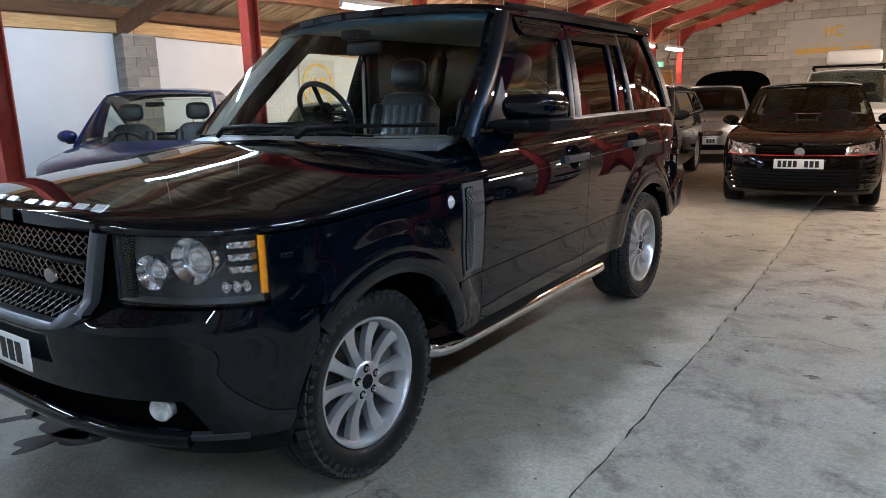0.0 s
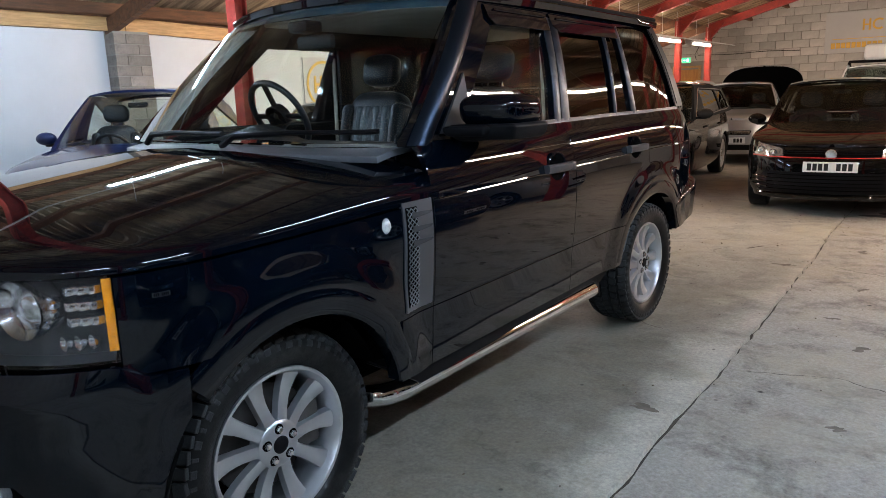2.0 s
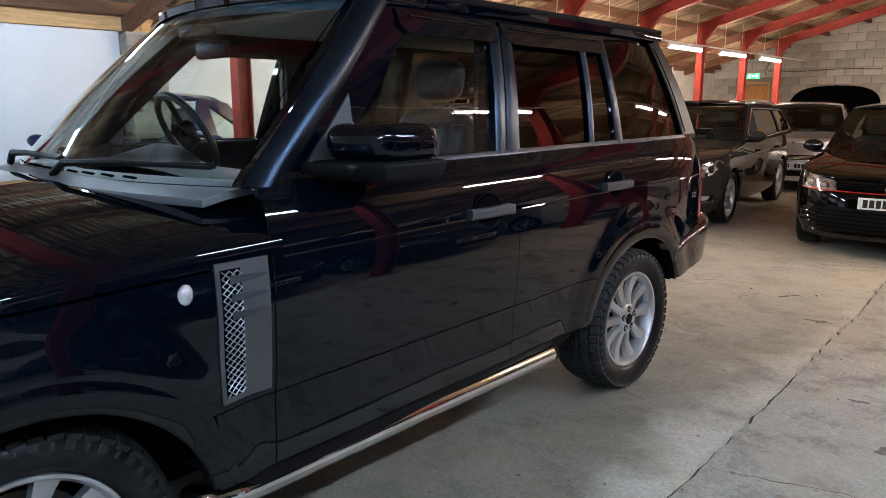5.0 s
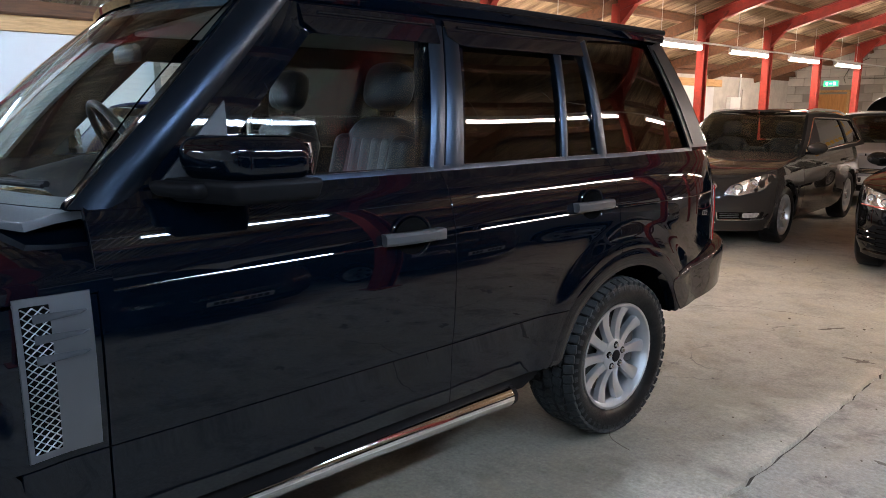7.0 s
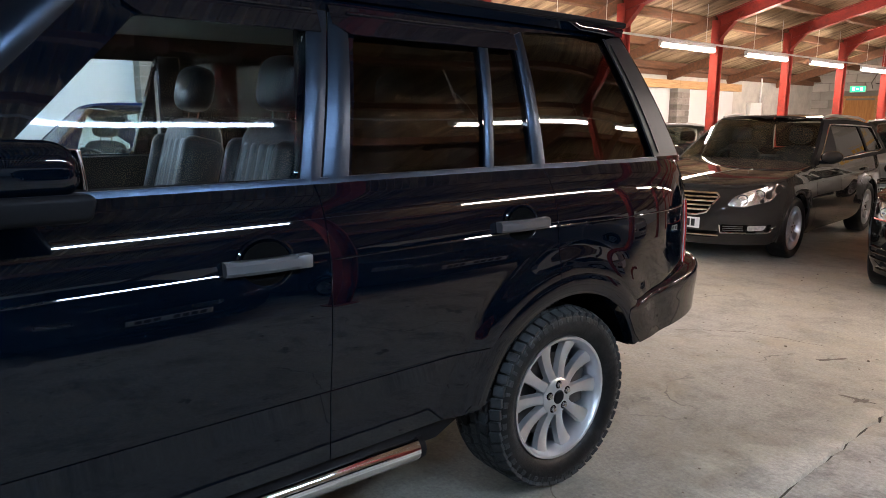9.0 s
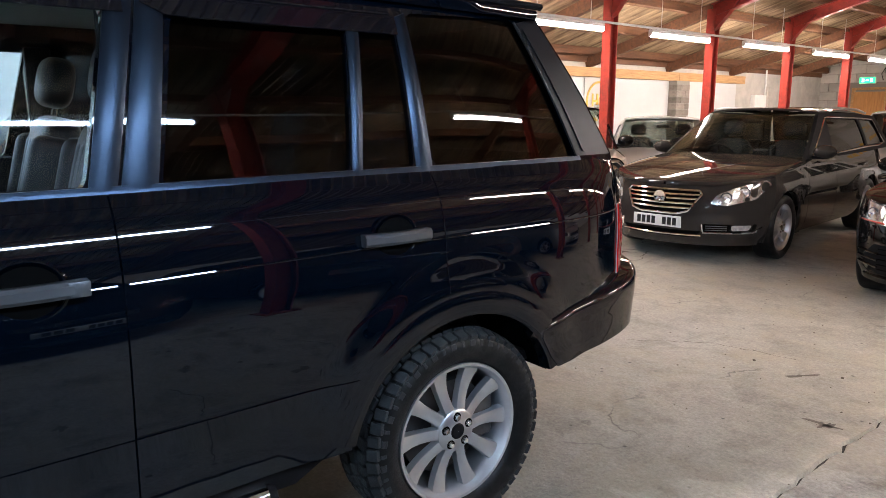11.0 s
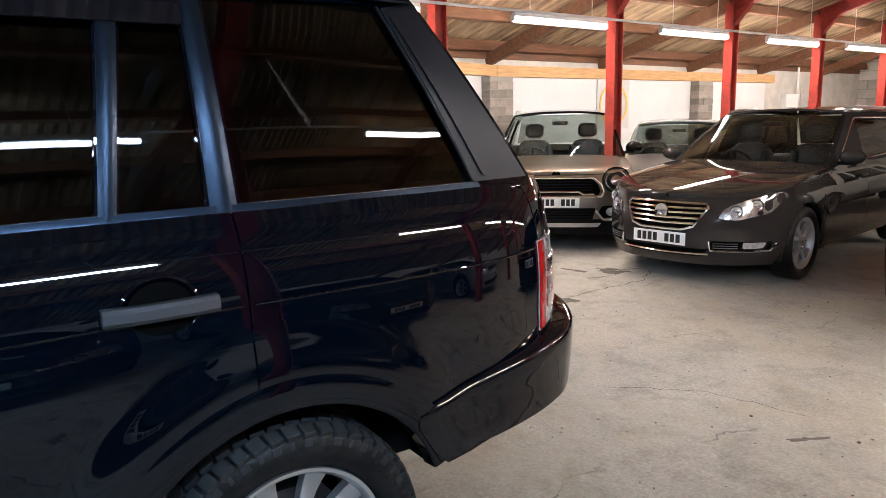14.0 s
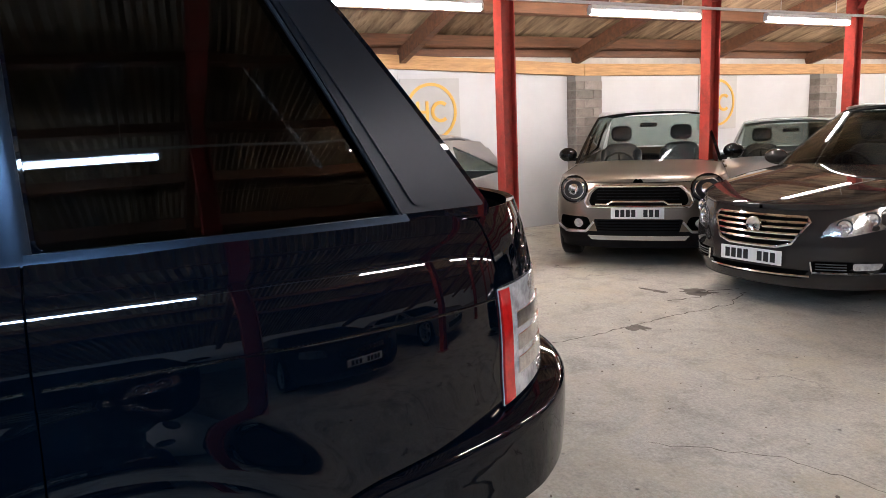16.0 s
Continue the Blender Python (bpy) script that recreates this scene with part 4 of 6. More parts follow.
        part("brake_caliper", bm, M_DARKMETAL, o)
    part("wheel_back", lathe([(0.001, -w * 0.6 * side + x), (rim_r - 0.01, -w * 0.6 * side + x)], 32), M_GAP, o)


def bars(o, place, w, h, n, parent, rows=1, gap=0.25, material=None, depth=0.0012):
    """Plain dark bars in place of letters: n across a field w wide and h high; place(a, b, d) gives the point."""
    bm = bmesh.new()
    cw = w / n
    for k in range(n):
        a0, a1 = -w / 2 + cw * (k + gap / 2), -w / 2 + cw * (k + 1 - gap / 2)
        q = [(a0, -h / 2), (a1, -h / 2), (a1, h / 2), (a0, h / 2)]
        f = [bm.verts.new(place(a, b, depth)) for a, b in q]
        g = [bm.verts.new(place(a, b, 0)) for a, b in q]
        bm.faces.new(f)
        for i in range(4):
            bm.faces.new((f[i], f[(i + 1) % 4], g[(i + 1) % 4], g[i]))
    return part("bar", bm, material or M_INK, parent, smooth=False)


def number_plate(o, x, y, z, turn=0, tilt=0, w=0.52, h=0.111):
    """A white number plate facing -y, its characters as plain bars."""
    p = part("number_plate", box(w, 0.008, h, 0, 0, 0, 0.003), M_PLATE, o, "white number plate with black marks", m=pose(x, y, z, tilt, 0, turn))
    for a, n, ww in ((-0.118, 4, 0.215), (0.135, 3, 0.165)):
        bars(o, lambda i, j, d: Vector((a + i, -0.0042 - d, j)), ww, 0.075, n, p)
    return p


def seat(o, x, y, z, pleats=False):
    """A car seat: cushion, leaning backrest with side bolsters, rounded headrest on two posts."""
    c = part("seat", soft_box(0.50, 0.52, 0.16, 0.06, 4, Matrix.Translation((x, y, z))), M_LEATHER, o, sharp=60)
    lean = Matrix.Translation((x, y + 0.26, z + 0.04)) @ Matrix.Rotation(-0.25, 4, "X")
    bm = pillow(0.46, 0.16, 0.68, lean @ Matrix.Translation((0, 0, 0.31)), 0.45)
    for k in (-1, 1):
        join(bm, soft_box(0.10, 0.17, 0.56, 0.045, 3, lean @ Matrix.Translation((0.20 * k, -0.02, 0.29))))
    part("backrest", bm, M_LEATHER, c, sharp=60)
    if pleats:
        for k in range(4):
            part("pleat", soft_box(0.066, 0.05, 0.46, 0.022, 3, lean @ Matrix.Translation((-0.105 + 0.07 * k, -0.055, 0.33))), M_PLEAT, c, sharp=60)
    bm = pillow(0.26, 0.12, 0.19, Matrix.Translation((x, y + 0.25, z + 0.04)) @ Matrix.Rotation(-0.22, 4, "X") @ Matrix.Translation((0, 0, 0.775)))
    part("headrest", bm, M_LEATHER, c, sharp=60)
    for k in (-1, 1):
        part("headrest_post", tube([(x + 0.06 * k, y + 0.39, z + 0.6), (x + 0.06 * k, y + 0.43, z + 0.76)], 0.007, 6), M_CHROME, c)
    return c


def steering_wheel(o, x, y, z, r=0.19):
    c = Vector((x, y, z))
    m = Matrix.Translation(c) @ Matrix.Rotation(radians(-62), 4, "X")
    pts = [m @ Vector((r * math.cos(a), r * math.sin(a), 0)) for a in [2 * math.pi * k / 40 for k in range(40)]]
    w = part("steering_wheel", tube(pts, 0.016, 10, closed=True), M_LEATHER, o, "black leather steering wheel")
    bm = bmesh.new()
    for a in (0.0, math.pi, -math.pi / 2):
        tube([m @ Vector((0.03 * math.cos(a), 0.03 * math.sin(a), 0)), m @ Vector((r * math.cos(a), r * math.sin(a), 0))], 0.014, 8, bm)
    b = lathe([(0.001, 0.03), (0.06, 0.025), (0.07, -0.03)], 20, "z")
    bmesh.ops.transform(b, matrix=m, verts=b.verts)
    join(bm, b)
    part("wheel_boss", bm, M_BLACK, w)
    return w

# ---- the large dark blue off-road car ----
M_NAVY = mat("black_blue_paint", (0.0005, 0.0019, 0.0045), 0.40, 0.0, coat=1.0, noise_scale=900, noise_amt=0.2, spec=0.0, coat_ior=1.45)
M_NAVY_SATIN = mat("satin_dark_pillar", (0.017, 0.025, 0.038), 0.30, 0.85, spec=0.3, noise_scale=200, noise_amt=0.05)
M_DPILLAR = mat("satin_black_pillar", (0.010, 0.012, 0.016), 0.38, 0.6, spec=0.35, noise_scale=200, noise_amt=0.05)
M_SAIL = mat("grained_grey_plastic", (0.035, 0.038, 0.043), 0.5, spec=0.3, noise_scale=120, noise_amt=0.1, bump=0.05, bump_scale=300)
M_MESH = mat("bright_mesh_metal", (0.50, 0.51, 0.53), 0.24, 1.0)
M_VENT_MESH = mat("dull_mesh_metal", (0.30, 0.31, 0.33), 0.34, 1.0)
M_ACRYLIC = mat("smoked_acrylic", (0.004, 0.004, 0.006), 0.03, spec=0.5)
XC = -0.959


def build_suv():
    o = thing("off_road_car", "black-blue off-road estate car with silver wheels on the concrete floor", "car", m=pose(XC, 0, 0))
    B = Body(0.978, -0.87, -0.2, 4.14, 2.95,
             [(0.28, -0.0911), (0.4, -0.0463), (0.55, -0.0302), (0.675, -0.0235), (0.7, -0.0181), (0.85, -0.0051), (0.98, 0.0005), (1.09, -0.0064), (1.14, -0.0157), (1.2, -0.0332), (1.25, -0.0566), (1.28, -0.0823), (1.3, -0.1009), (1.34, -0.1389)],
             [(0.30, -0.14), (0.42, -0.03), (0.55, 0.0), (0.70, 0.012), (0.755, 0.010), (0.782, -0.002), (0.80, -0.026), (0.835, -0.055), (1.06, -0.075), (1.12, -0.10)],
             [(0.45, -0.05), (0.58, -0.01), (0.70, 0.0), (0.82, -0.005), (0.9, -0.02), (1.1, -0.03), (1.36, -0.07)],
             pf=2.7, pr=3.1, taper=[(-0.9, 0.055), (0.4, 0.05), (1.7, 0.0), (2.7, -0.04), (3.3, -0.03), (4.1, -0.03)])
    AR = 0.455
    B.arch, B.bulge = AR, 0.021
    belt = lambda y: 1.302
    shut = curve([-0.9, -0.5, 0.0, 0.5, 0.75], [1.05, 1.052, 1.062, 1.08, 1.085])
    bump_top = curve([3.2, 3.3, 3.8, 4.1], [0.715, 0.733, 0.806, 0.836])
    for s in (1, -1):
        wing = part("front_wing", B.patch(-0.507, 0.640, lambda y: 0.795 if y < -0.2 else 0.685, lambda y: shut(y) - 0.010, 60, 14, mirror=s), M_NAVY, o)
        fd = part("front_door", B.patch(0.646, 1.802, lambda y: 0.685, belt, 40, 26, mirror=s), M_NAVY, o)
        rd = part("rear_door", B.patch(1.807, 2.787, lambda y: 0.685, belt, 60, 34, mirror=s), M_NAVY, o)
        qp = part("rear_quarter_panel", B.patch(2.792, 3.79, lambda y: bump_top(y) + 0.004, belt, 64, 34, mirror=s), M_NAVY, o)
        for a, b in ((0.45, 0.640), (0.646, 1.802), (1.807, 2.52)):
            part("side_moulding", B.patch(a, b, lambda y: 0.455, lambda y: 0.681, 16, 8, out=0.001, mirror=s), M_NAVY, o)
        part("sill", B.patch(0.44, 2.44, lambda y: 0.375, lambda y: 0.449, 12, 5, out=-0.03, mirror=s, depth=0.12), M_BLACK, o)
        # arch flares
        for c, a0, a1, nm in ((0.0, 12, 136, "front"), (2.88, 20, 168, "rear")):
            rows = []
            for a in steps(radians(a0), radians(a1), 40):
                row = []
                for r, dx in ((AR - 0.012, -0.05), (AR - 0.012, -0.002), (AR - 0.006, 0.003), (AR + 0.03, 0.0045), (AR + 0.060, 0.003), (AR + 0.080, -0.004)):
                    y, z = c + r * math.cos(a), 0.372 + r * math.sin(a)
                    row.append(Vector((s, 1, 1)) * B.at(B.u(y), z, dx))
                rows.append(row)
            part("wheel_arch_trim", sheet(rows), M_NAVY, o)
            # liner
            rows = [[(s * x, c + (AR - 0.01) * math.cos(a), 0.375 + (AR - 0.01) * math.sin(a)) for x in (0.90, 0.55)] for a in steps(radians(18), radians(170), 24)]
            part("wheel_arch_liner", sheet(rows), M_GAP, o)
        # rear light
        lamp = part("rear_lamp", B.patch(3.782, 4.06, lambda y: bump_top(y) + 0.012, lambda y: 1.112, 20, 10, out=0.004, mirror=s, arch=False), M_CLEARLENS, o, "red and clear rear lamp")
        part("red_lens", B.patch(3.782, 3.820, lambda y: bump_top(y) + 0.016, lambda y: 1.109, 8, 8, out=0.009, mirror=s, arch=False), M_REDLENS, lamp)
        for zc in (0.90, 0.96, 1.02):
            part("bulb_bowl", B.patch(3.845, 4.03, lambda y: zc - 0.02, lambda y: zc + 0.02, 8, 4, out=0.010, mirror=s, arch=False, depth=0.006), M_REFLECTOR, lamp)
        part("rear_structure", B.patch(3.25, 4.10, lambda y: 0.62, lambda y: 1.28, 16, 4, out=-0.045, mirror=s, depth=0.01, us=steps(B.u(3.25), 2.0, 24)), M_GAP, o)
        # handles
        for d, y, on in ((fd, 1.605, 1), (rd, 2.595, 0)):
            yc, zc = y - 0.0, (1.098 if on else 1.112)
            bm = lathe([(0.0005, -0.035), (0.035, -0.034), (0.058, -0.022), (0.072, -0.002), (0.080, 0.003), (0.086, -0.001)], 36)
            base = B.at(B.u(yc), zc)
            bmesh.ops.transform(bm, matrix=Matrix.Translation((s * (base.x + 0.003), yc, zc)) @ Matrix.Diagonal((s, 1.0, 0.86, 1)), verts=bm.verts)
            rec = part("handle_recess", bm, M_NAVY, d)
            # flat black disc on the skin, in place of the shade inside the recess
            bm = lathe([(0.0005, 0.004), (0.064, 0.004), (0.070, 0.0025)], 36)
            bmesh.ops.transform(bm, matrix=Matrix.Translation((s * (base.x + 0.003), yc, zc)) @ Matrix.Diagonal((s, 1.0, 0.86, 1)), verts=bm.verts)
            part("recess_shade", bm, M_GAP, rec)
            rows = []
            for t in steps(0, 1, 9):
                yy = yc - 0.12 + 0.24 * t
                bow = 0.030 + 0.010 * math.sin(math.pi * t)
                rows.append([(s * (base.x + bow + dx), yy, zc + dz) for dx, dz in ((-0.03, -0.018), (-0.004, -0.019), (0.004, -0.010), (0.004, 0.010), (-0.004, 0.019), (-0.03, 0.018))])
            bm = sheet(rows)
            for r in (rows[0], rows[-1]):
                bm.faces.new([bm.verts.new(p) for p in r])
            h = part("door_handle", bm, M_SATIN, d, "satin silver-grey pull handle")
            if d is fd:
                part("lock_cap", box(0.012, 0.045, 0.037, s * (base.x + 0.032), yc + 0.100, zc, 0.004), M_SATIN, h)
        # fine crease along the flank
        for d, a, b in ((fd, 0.68, 1.79), (rd, 1.818, 2.775), (qp, 2.803, 3.775)):
            pts = [Vector((s, 1, 1)) * B.at(B.u(y), 1.078 + 0.005 * (y - 0.7), -0.0008) for y in steps(a, b, 14)]
            part("body_crease", tube(pts, 0.004, 8), M_NAVY, d)
        # wing vent
        v = part("wing_vent", B.patch(0.468, 0.624, lambda y: 0.706, lambda y: 1.088, 10, 14, out=0.006, mirror=s, depth=0.012), M_SATIN, o, "satin grey side vent with mesh")
        part("vent_mesh_back", B.patch(0.480, 0.536, lambda y: 0.724, lambda y: 1.07, 4, 8, out=0.009, mirror=s, depth=0.001), M_GAP, v)
        bm = bmesh.new()
        for k in range(5):
            pts = []
            for i in range(37):
                z = 0.726 + 0.342 * i / 36
                yy = 0.4855 + 0.0112 * k + 0.0056 * (1 if (i + k) % 2 else -1)
                q = B.at(B.u(yy), z, 0.012)
                pts.append((s * q.x, yy, z))
            tube(pts, 0.0021, 6, bm)
        part("vent_mesh", bm, M_VENT_MESH, v)
        for k in range(3):
            zc = 1.045 - 0.048 * k
            q = B.at(B.u(0.59), zc, 0.016)
            bm = bmesh.new()
            a = [(s * (q.x + dx), yy, zc + dz) for yy, dx, dz in ((0.500, 0.002, 0.010), (0.612, -0.006, 0.004), (0.614, -0.004, 0.001), (0.600, -0.005, -0.006), (0.500, 0.004, -0.012))]
            vs = [bm.verts.new(p) for p in a]
            bm.faces.new(vs)
            c = bm.verts.new((s * (q.x - 0.02), 0.52, zc))
            for i in range(5):
                bm.faces.new((vs[i], vs[(i + 1) % 5], c))
            part("vent_blade", bm, M_SAIL, v, smooth=False)
        # side repeater
        q = B.at(B.u(0.385), 1.025)
        bm = lathe([(0.0005, 0.012), (0.014, 0.010), (0.020, 0.004), (0.0235, 0.0), (0.024, -0.01)], 24)
        bmesh.ops.transform(bm, matrix=Matrix.Translation((s * q.x, 0.385, 1.025)) @ Matrix.Diagonal((s, 0.9, 1.15, 1)), verts=bm.verts)
        part("side_repeater", bm, M_CLEARLENS, o, "clear round side repeater lamp")
        # headlamp: bowl, bezel, lens
        LI, LO = -0.805, -0.51          # y at the inner and outer end
        lamp = part("headlamp", B.patch(LO, LI, lambda y: 0.84, lambda y: 1.044, 22, 10, out=-0.085, mirror=s, depth=-0.07), M_LAMPBODY, o, "clear headlamp with round projector lamps")
        lens = part("lens", pane([[Vector((s, 1, 1)) * B.at(u, z, 0.0) for z in steps(0.835 + 0.02 * max(0, -(B.at(u, 0.9).y + 0.75)) * 4, 1.047, 10)] for u in steps(B.u(LO), B.u(LI), 24)], 0.004, (0, 1.2, 0.9)), M_LENS, lamp)
        lens.visible_shadow = False
        part("indicator", B.patch(LO, LO - 0.018, lambda y: 0.862, lambda y: 1.04, 6, 18, out=-0.012, mirror=s, depth=0.02), M_AMBER, lamp, "amber indicator strip")
        for yy, zc, r in ((-0.672, 0.972, 0.072), (-0.755, 0.935, 0.055)):
            q = B.at(B.u(yy), zc, -0.055)
            bm = lathe([(0.0005, 0.016), (r * 0.3, 0.014), (r * 0.52, 0.004), (r * 0.62, -0.012), (r * 0.66, 0.004), (r * 0.78, 0.014), (r * 0.96, 0.030), (r, 0.034), (r * 1.04, 0.026), (r * 1.05, -0.03)], 36, "y")
            bmesh.ops.transform(bm, matrix=Matrix.Translation((s * q.x, q.y, q.z)) @ Matrix.Rotation(radians(18 * s), 4, "Z") @ Matrix.Diagonal((1, -1, 1, 1)), verts=bm.verts)
            part("projector", bm, M_REFLECTOR, lamp, "chrome projector lamp")
        for i in range(3):
            for k in range(3):
                yy, zc = -0.545 - 0.022 * k, 1.015 - 0.038 * i
                q = B.at(B.u(yy), zc, -0.035)
                part("led_block", box(0.024, 0.03, 0.022, s * q.x, q.y, q.z, 0.004), M_REFLECTOR, lamp)
        for k in range(3):
            q = B.at(B.u(-0.55 - 0.028 * k), 0.885, -0.04)
            bm = lathe([(0.0005, -0.01), (0.014, 0.0), (0.019, 0.014)], 16, "y")
            bmesh.ops.transform(bm, matrix=Matrix.Translation((s * q.x, q.y, q.z)) @ Matrix.Diagonal((1, -1, 1, 1)), verts=bm.verts)
            part("led_bowl", bm, M_REFLECTOR, lamp)
        # front bumper corner, fog lamp
        fb = part("front_bumper", B.patch(-0.375, -0.80, lambda y: 0.40 + 0.14 * max(0, min(1, (-0.66 - y) / 0.05)), lambda y: 0.79 + 0.036 * max(0, min(1, (-0.46 - y) / 0.06)) - 0.10 * max(0, min(1, (-0.79 - y) / 0.05)), 30, 14, out=0.012, mirror=s, arch=0.47, us=steps(B.u(-0.375), -1, 54)), M_NAVY, o)
        part("lower_valance", B.patch(-0.40, -0.82, lambda y: 0.325, lambda y: 0.396, 18, 4, out=0.006, mirror=s), M_BLACK, fb)
        part("fog_pocket", B.patch(-0.66, -0.84, lambda y: 0.42, lambda y: 0.56, 8, 6, out=-0.03, mirror=s), M_GAP, fb)
        q = B.at(B.u(-0.765), 0.50, -0.02)
        bm = lathe([(0.0005, 0.004), (0.030, 0.010), (0.036, 0.016), (0.040, 0.012), (0.041, -0.03)], 28, "y")
        bmesh.ops.transform(bm, matrix=Matrix.Translation((s * q.x, q.y, q.z)) @ Matrix.Rotation(radians(22 * s), 4, "Z") @ Matrix.Diagonal((1, -1, 1, 1)), verts=bm.verts)
        part("fog_lamp", bm, M_CLEARLENS, fb, "round clear fog lamp")
        part("bumper_pad", B.patch(-0.60, -0.80, lambda y: 0.395, lambda y: 0.415, 12, 4, out=0.016, mirror=s, arch=False), M_SAIL, fb, "grey plastic rubbing strip")
        # rear bumper
        rows = []
        for u in steps(B.u(3.235), 2.0, 44):
            y = B.at(u, 0.8).y
            lo = max(0.525 + 0.09 * max(0, y - 3.3), B.arch_z(y))
            hi = max(bump_top(y), lo + 0.002)
            rows.append([Vector((s, 1, 1)) * B.at(u, z, 0.008 + 0.064 * max(0, min(1, (y - 3.4) / 0.45)) - 0.030 * max(0, (z - hi + 0.03) / 0.03) ** 2) for z in steps(lo, hi - 0.03, 9) + steps(hi - 0.02, hi, 3)] + [Vector((s, 1, 1)) * B.at(u, hi + 0.001, -0.03)])
        part("rear_bumper", sheet(rows, None, 0.03, 0.002, Vector((0, 1.4, 0.8))), M_NAVY, o)
        part("tailgate", B.patch(4.06, 4.1, lambda y: 0.82, belt, 14, 12, mirror=s, us=steps(B.u(4.065), 2.0, 14)), M_NAVY, o)
        qv = B.patch(3.80, 4.06, lambda y: 1.118, belt, 12, 6, mirror=s, arch=False)
        part("rear_corner_panel", qv, M_NAVY, o)
        # step bar
        pts = [(s * 0.775, 0.452, 0.352), (s * 0.79, 0.455, 0.350), (s * 0.82, 0.468, 0.348), (s * 0.848, 0.497, 0.347), (s * 0.868, 0.54, 0.347), (s * 0.879, 0.60, 0.348), (s * 0.882, 0.68, 0.35), (s * 0.882, 1.4, 0.362), (s * 0.882, 2.16, 0.368)]
        part("side_step_bar", tube(pts, [0.020, 0.034, 0.040, 0.042, 0.042, 0.042, 0.042, 0.042, 0.042], 20), M_CHROME, o, "polished steel tube side step")
        part("end_plug", tube([(s * 0.882, 2.16, 0.368), (s * 0.882, 2.185, 0.368)], [0.043, 0.038], 20), M_BLACK, o)
        # wheels
        for nm, y in (("front", 0), ("rear", 2.88)):
            w = new("road_wheel")
            w.parent = o
            w.matrix_basis = pose(0, y, 0.372)
            wheel_parts(w, 0.374, 0.275, 0.252, 10, s, x=s * 0.785)
        # mirror
        def swept(sx, sy, sz, x, y, z, r, low=0.0):
            """A rounded block that sweeps back outwards; low narrows its underside."""
            bm = soft_box(sx, sy, sz, r, 5)
            for v in bm.verts:
                k = v.co.z / sz
                v.co.y *= 1 + 0.25 * min(k, 0) * low
                v.co.y += 0.35 * v.co.x - 0.10 * k * sz
                v.co.x *= 1 + 0.35 * min(k, 0) * low
                v.co = Vector((s * (v.co.x + x), v.co.y + y, v.co.z + z))
            return bm
        dm = part("door_mirror", swept(0.222, 0.225, 0.118, 1.07, 1.005, 1.378, 0.050), M_NAVY, o, "dark blue door mirror", sharp=70)
        part("mirror_base", swept(0.245, 0.25, 0.060, 1.066, 1.0, 1.300, 0.014, 1.0), M_BLACK, dm, sharp=50)
        part("mirror_nose", swept(0.16, 0.12, 0.040, 1.02, 0.885, 1.306, 0.014, 1.0), M_BLACK, dm, sharp=50)
        part("mirror_arm", swept(0.14, 0.10, 0.05, 0.925, 0.95, 1.285, 0.015), M_BLACK, dm, sharp=70)
        part("mirror_glass", swept(0.17, 0.010, 0.085, 1.07, 1.117, 1.376, 0.004), M_CHROME, dm)

    # centre of the nose: bumper, slot, lip, grille
    for s in (1, -1):
        part("lower_lip", tube([Vector((s, 1, 1)) * B.at(u, 0.425 - 0.03 * (u + 1), 0.012) for u in steps(-1.0, B.u(-0.72), 20)], 0.032, 14), M_NAVY, o)
        part("slot_floor", sheet([[Vector((s, 1, 1)) * B.at(u, 0.405, d) for d in (-0.12, 0.0)] for u in steps(-1.0, B.u(-0.62), 20)]), M_GAP, o)
    slot = part("intake_slot", B.patch(0, 0, lambda y: 0.33, lambda y: 0.60, 30, 3, out=-0.05, us=steps(-1.0, B.u(-0.60), 20), arch=False), M_GAP, o)
    part("intake_slot", B.patch(0, 0, lambda y: 0.33, lambda y: 0.60, 30, 3, out=-0.05, mirror=-1, us=steps(-1.0, B.u(-0.60), 20), arch=False), M_GAP, o)
    gr = part("grille", B.patch(0, 0, lambda y: 0.71, lambda y: 1.05, 12, 6, out=-0.05, us=steps(-1.0, B.u(-0.80), 12), arch=False), M_GAP, o, "satin grey grille with wire mesh")
    part("grille_back", B.patch(0, 0, lambda y: 0.71, lambda y: 1.05, 12, 6, out=-0.05, mirror=-1, us=steps(-1.0, B.u(-0.80), 12), arch=False), M_GAP, gr)

    def nose(x, z, out):
        u = -1.0
        lo, hi = -1.0, 0.0
        for _ in range(24):
            mid = (lo + hi) / 2
            if B.at(mid, z).x < abs(x):
                lo = mid
            else:
                hi = mid
        q = B.at(lo, z, out)
        return Vector((x, q.y, z))
    GX = 0.485
    frame_pts = [(-GX, 1.05), (-GX + 0.06, 0.80), (-0.33, 0.735), (0.33, 0.735), (GX - 0.06, 0.80), (GX, 1.05)]
    for i in range(5):
        a, b = frame_pts[i], frame_pts[i + 1]
        pts = [nose(a[0] + (b[0] - a[0]) * t, a[1] + (b[1] - a[1]) * t, 0.004) for t in steps(-0.02, 1.02, 8)]
        bm = bmesh.new()
        rows = []
        d = Vector((b[0] - a[0], b[1] - a[1])).normalized()
        for p in pts:
            rows.append([p + Vector((-d.y * w, 0, d.x * w)) + Vector((0, -e, 0)) for w, e in ((-0.03, -0.03), (-0.026, 0.0), (-0.01, 0.006), (0.012, 0.004), (0.024, -0.006), (0.026, -0.04))])
        part("grille_frame", sheet(rows), M_SATIN, gr)
    for zb in (0.955, 0.855):
        pts = [nose(x, zb - 0.02 * abs(x), -0.012) for x in steps(-0.43, 0.43, 20)]
        part("grille_bar", tube(pts, 0.012, 8), M_BLACK, gr)
    bm = bmesh.new()
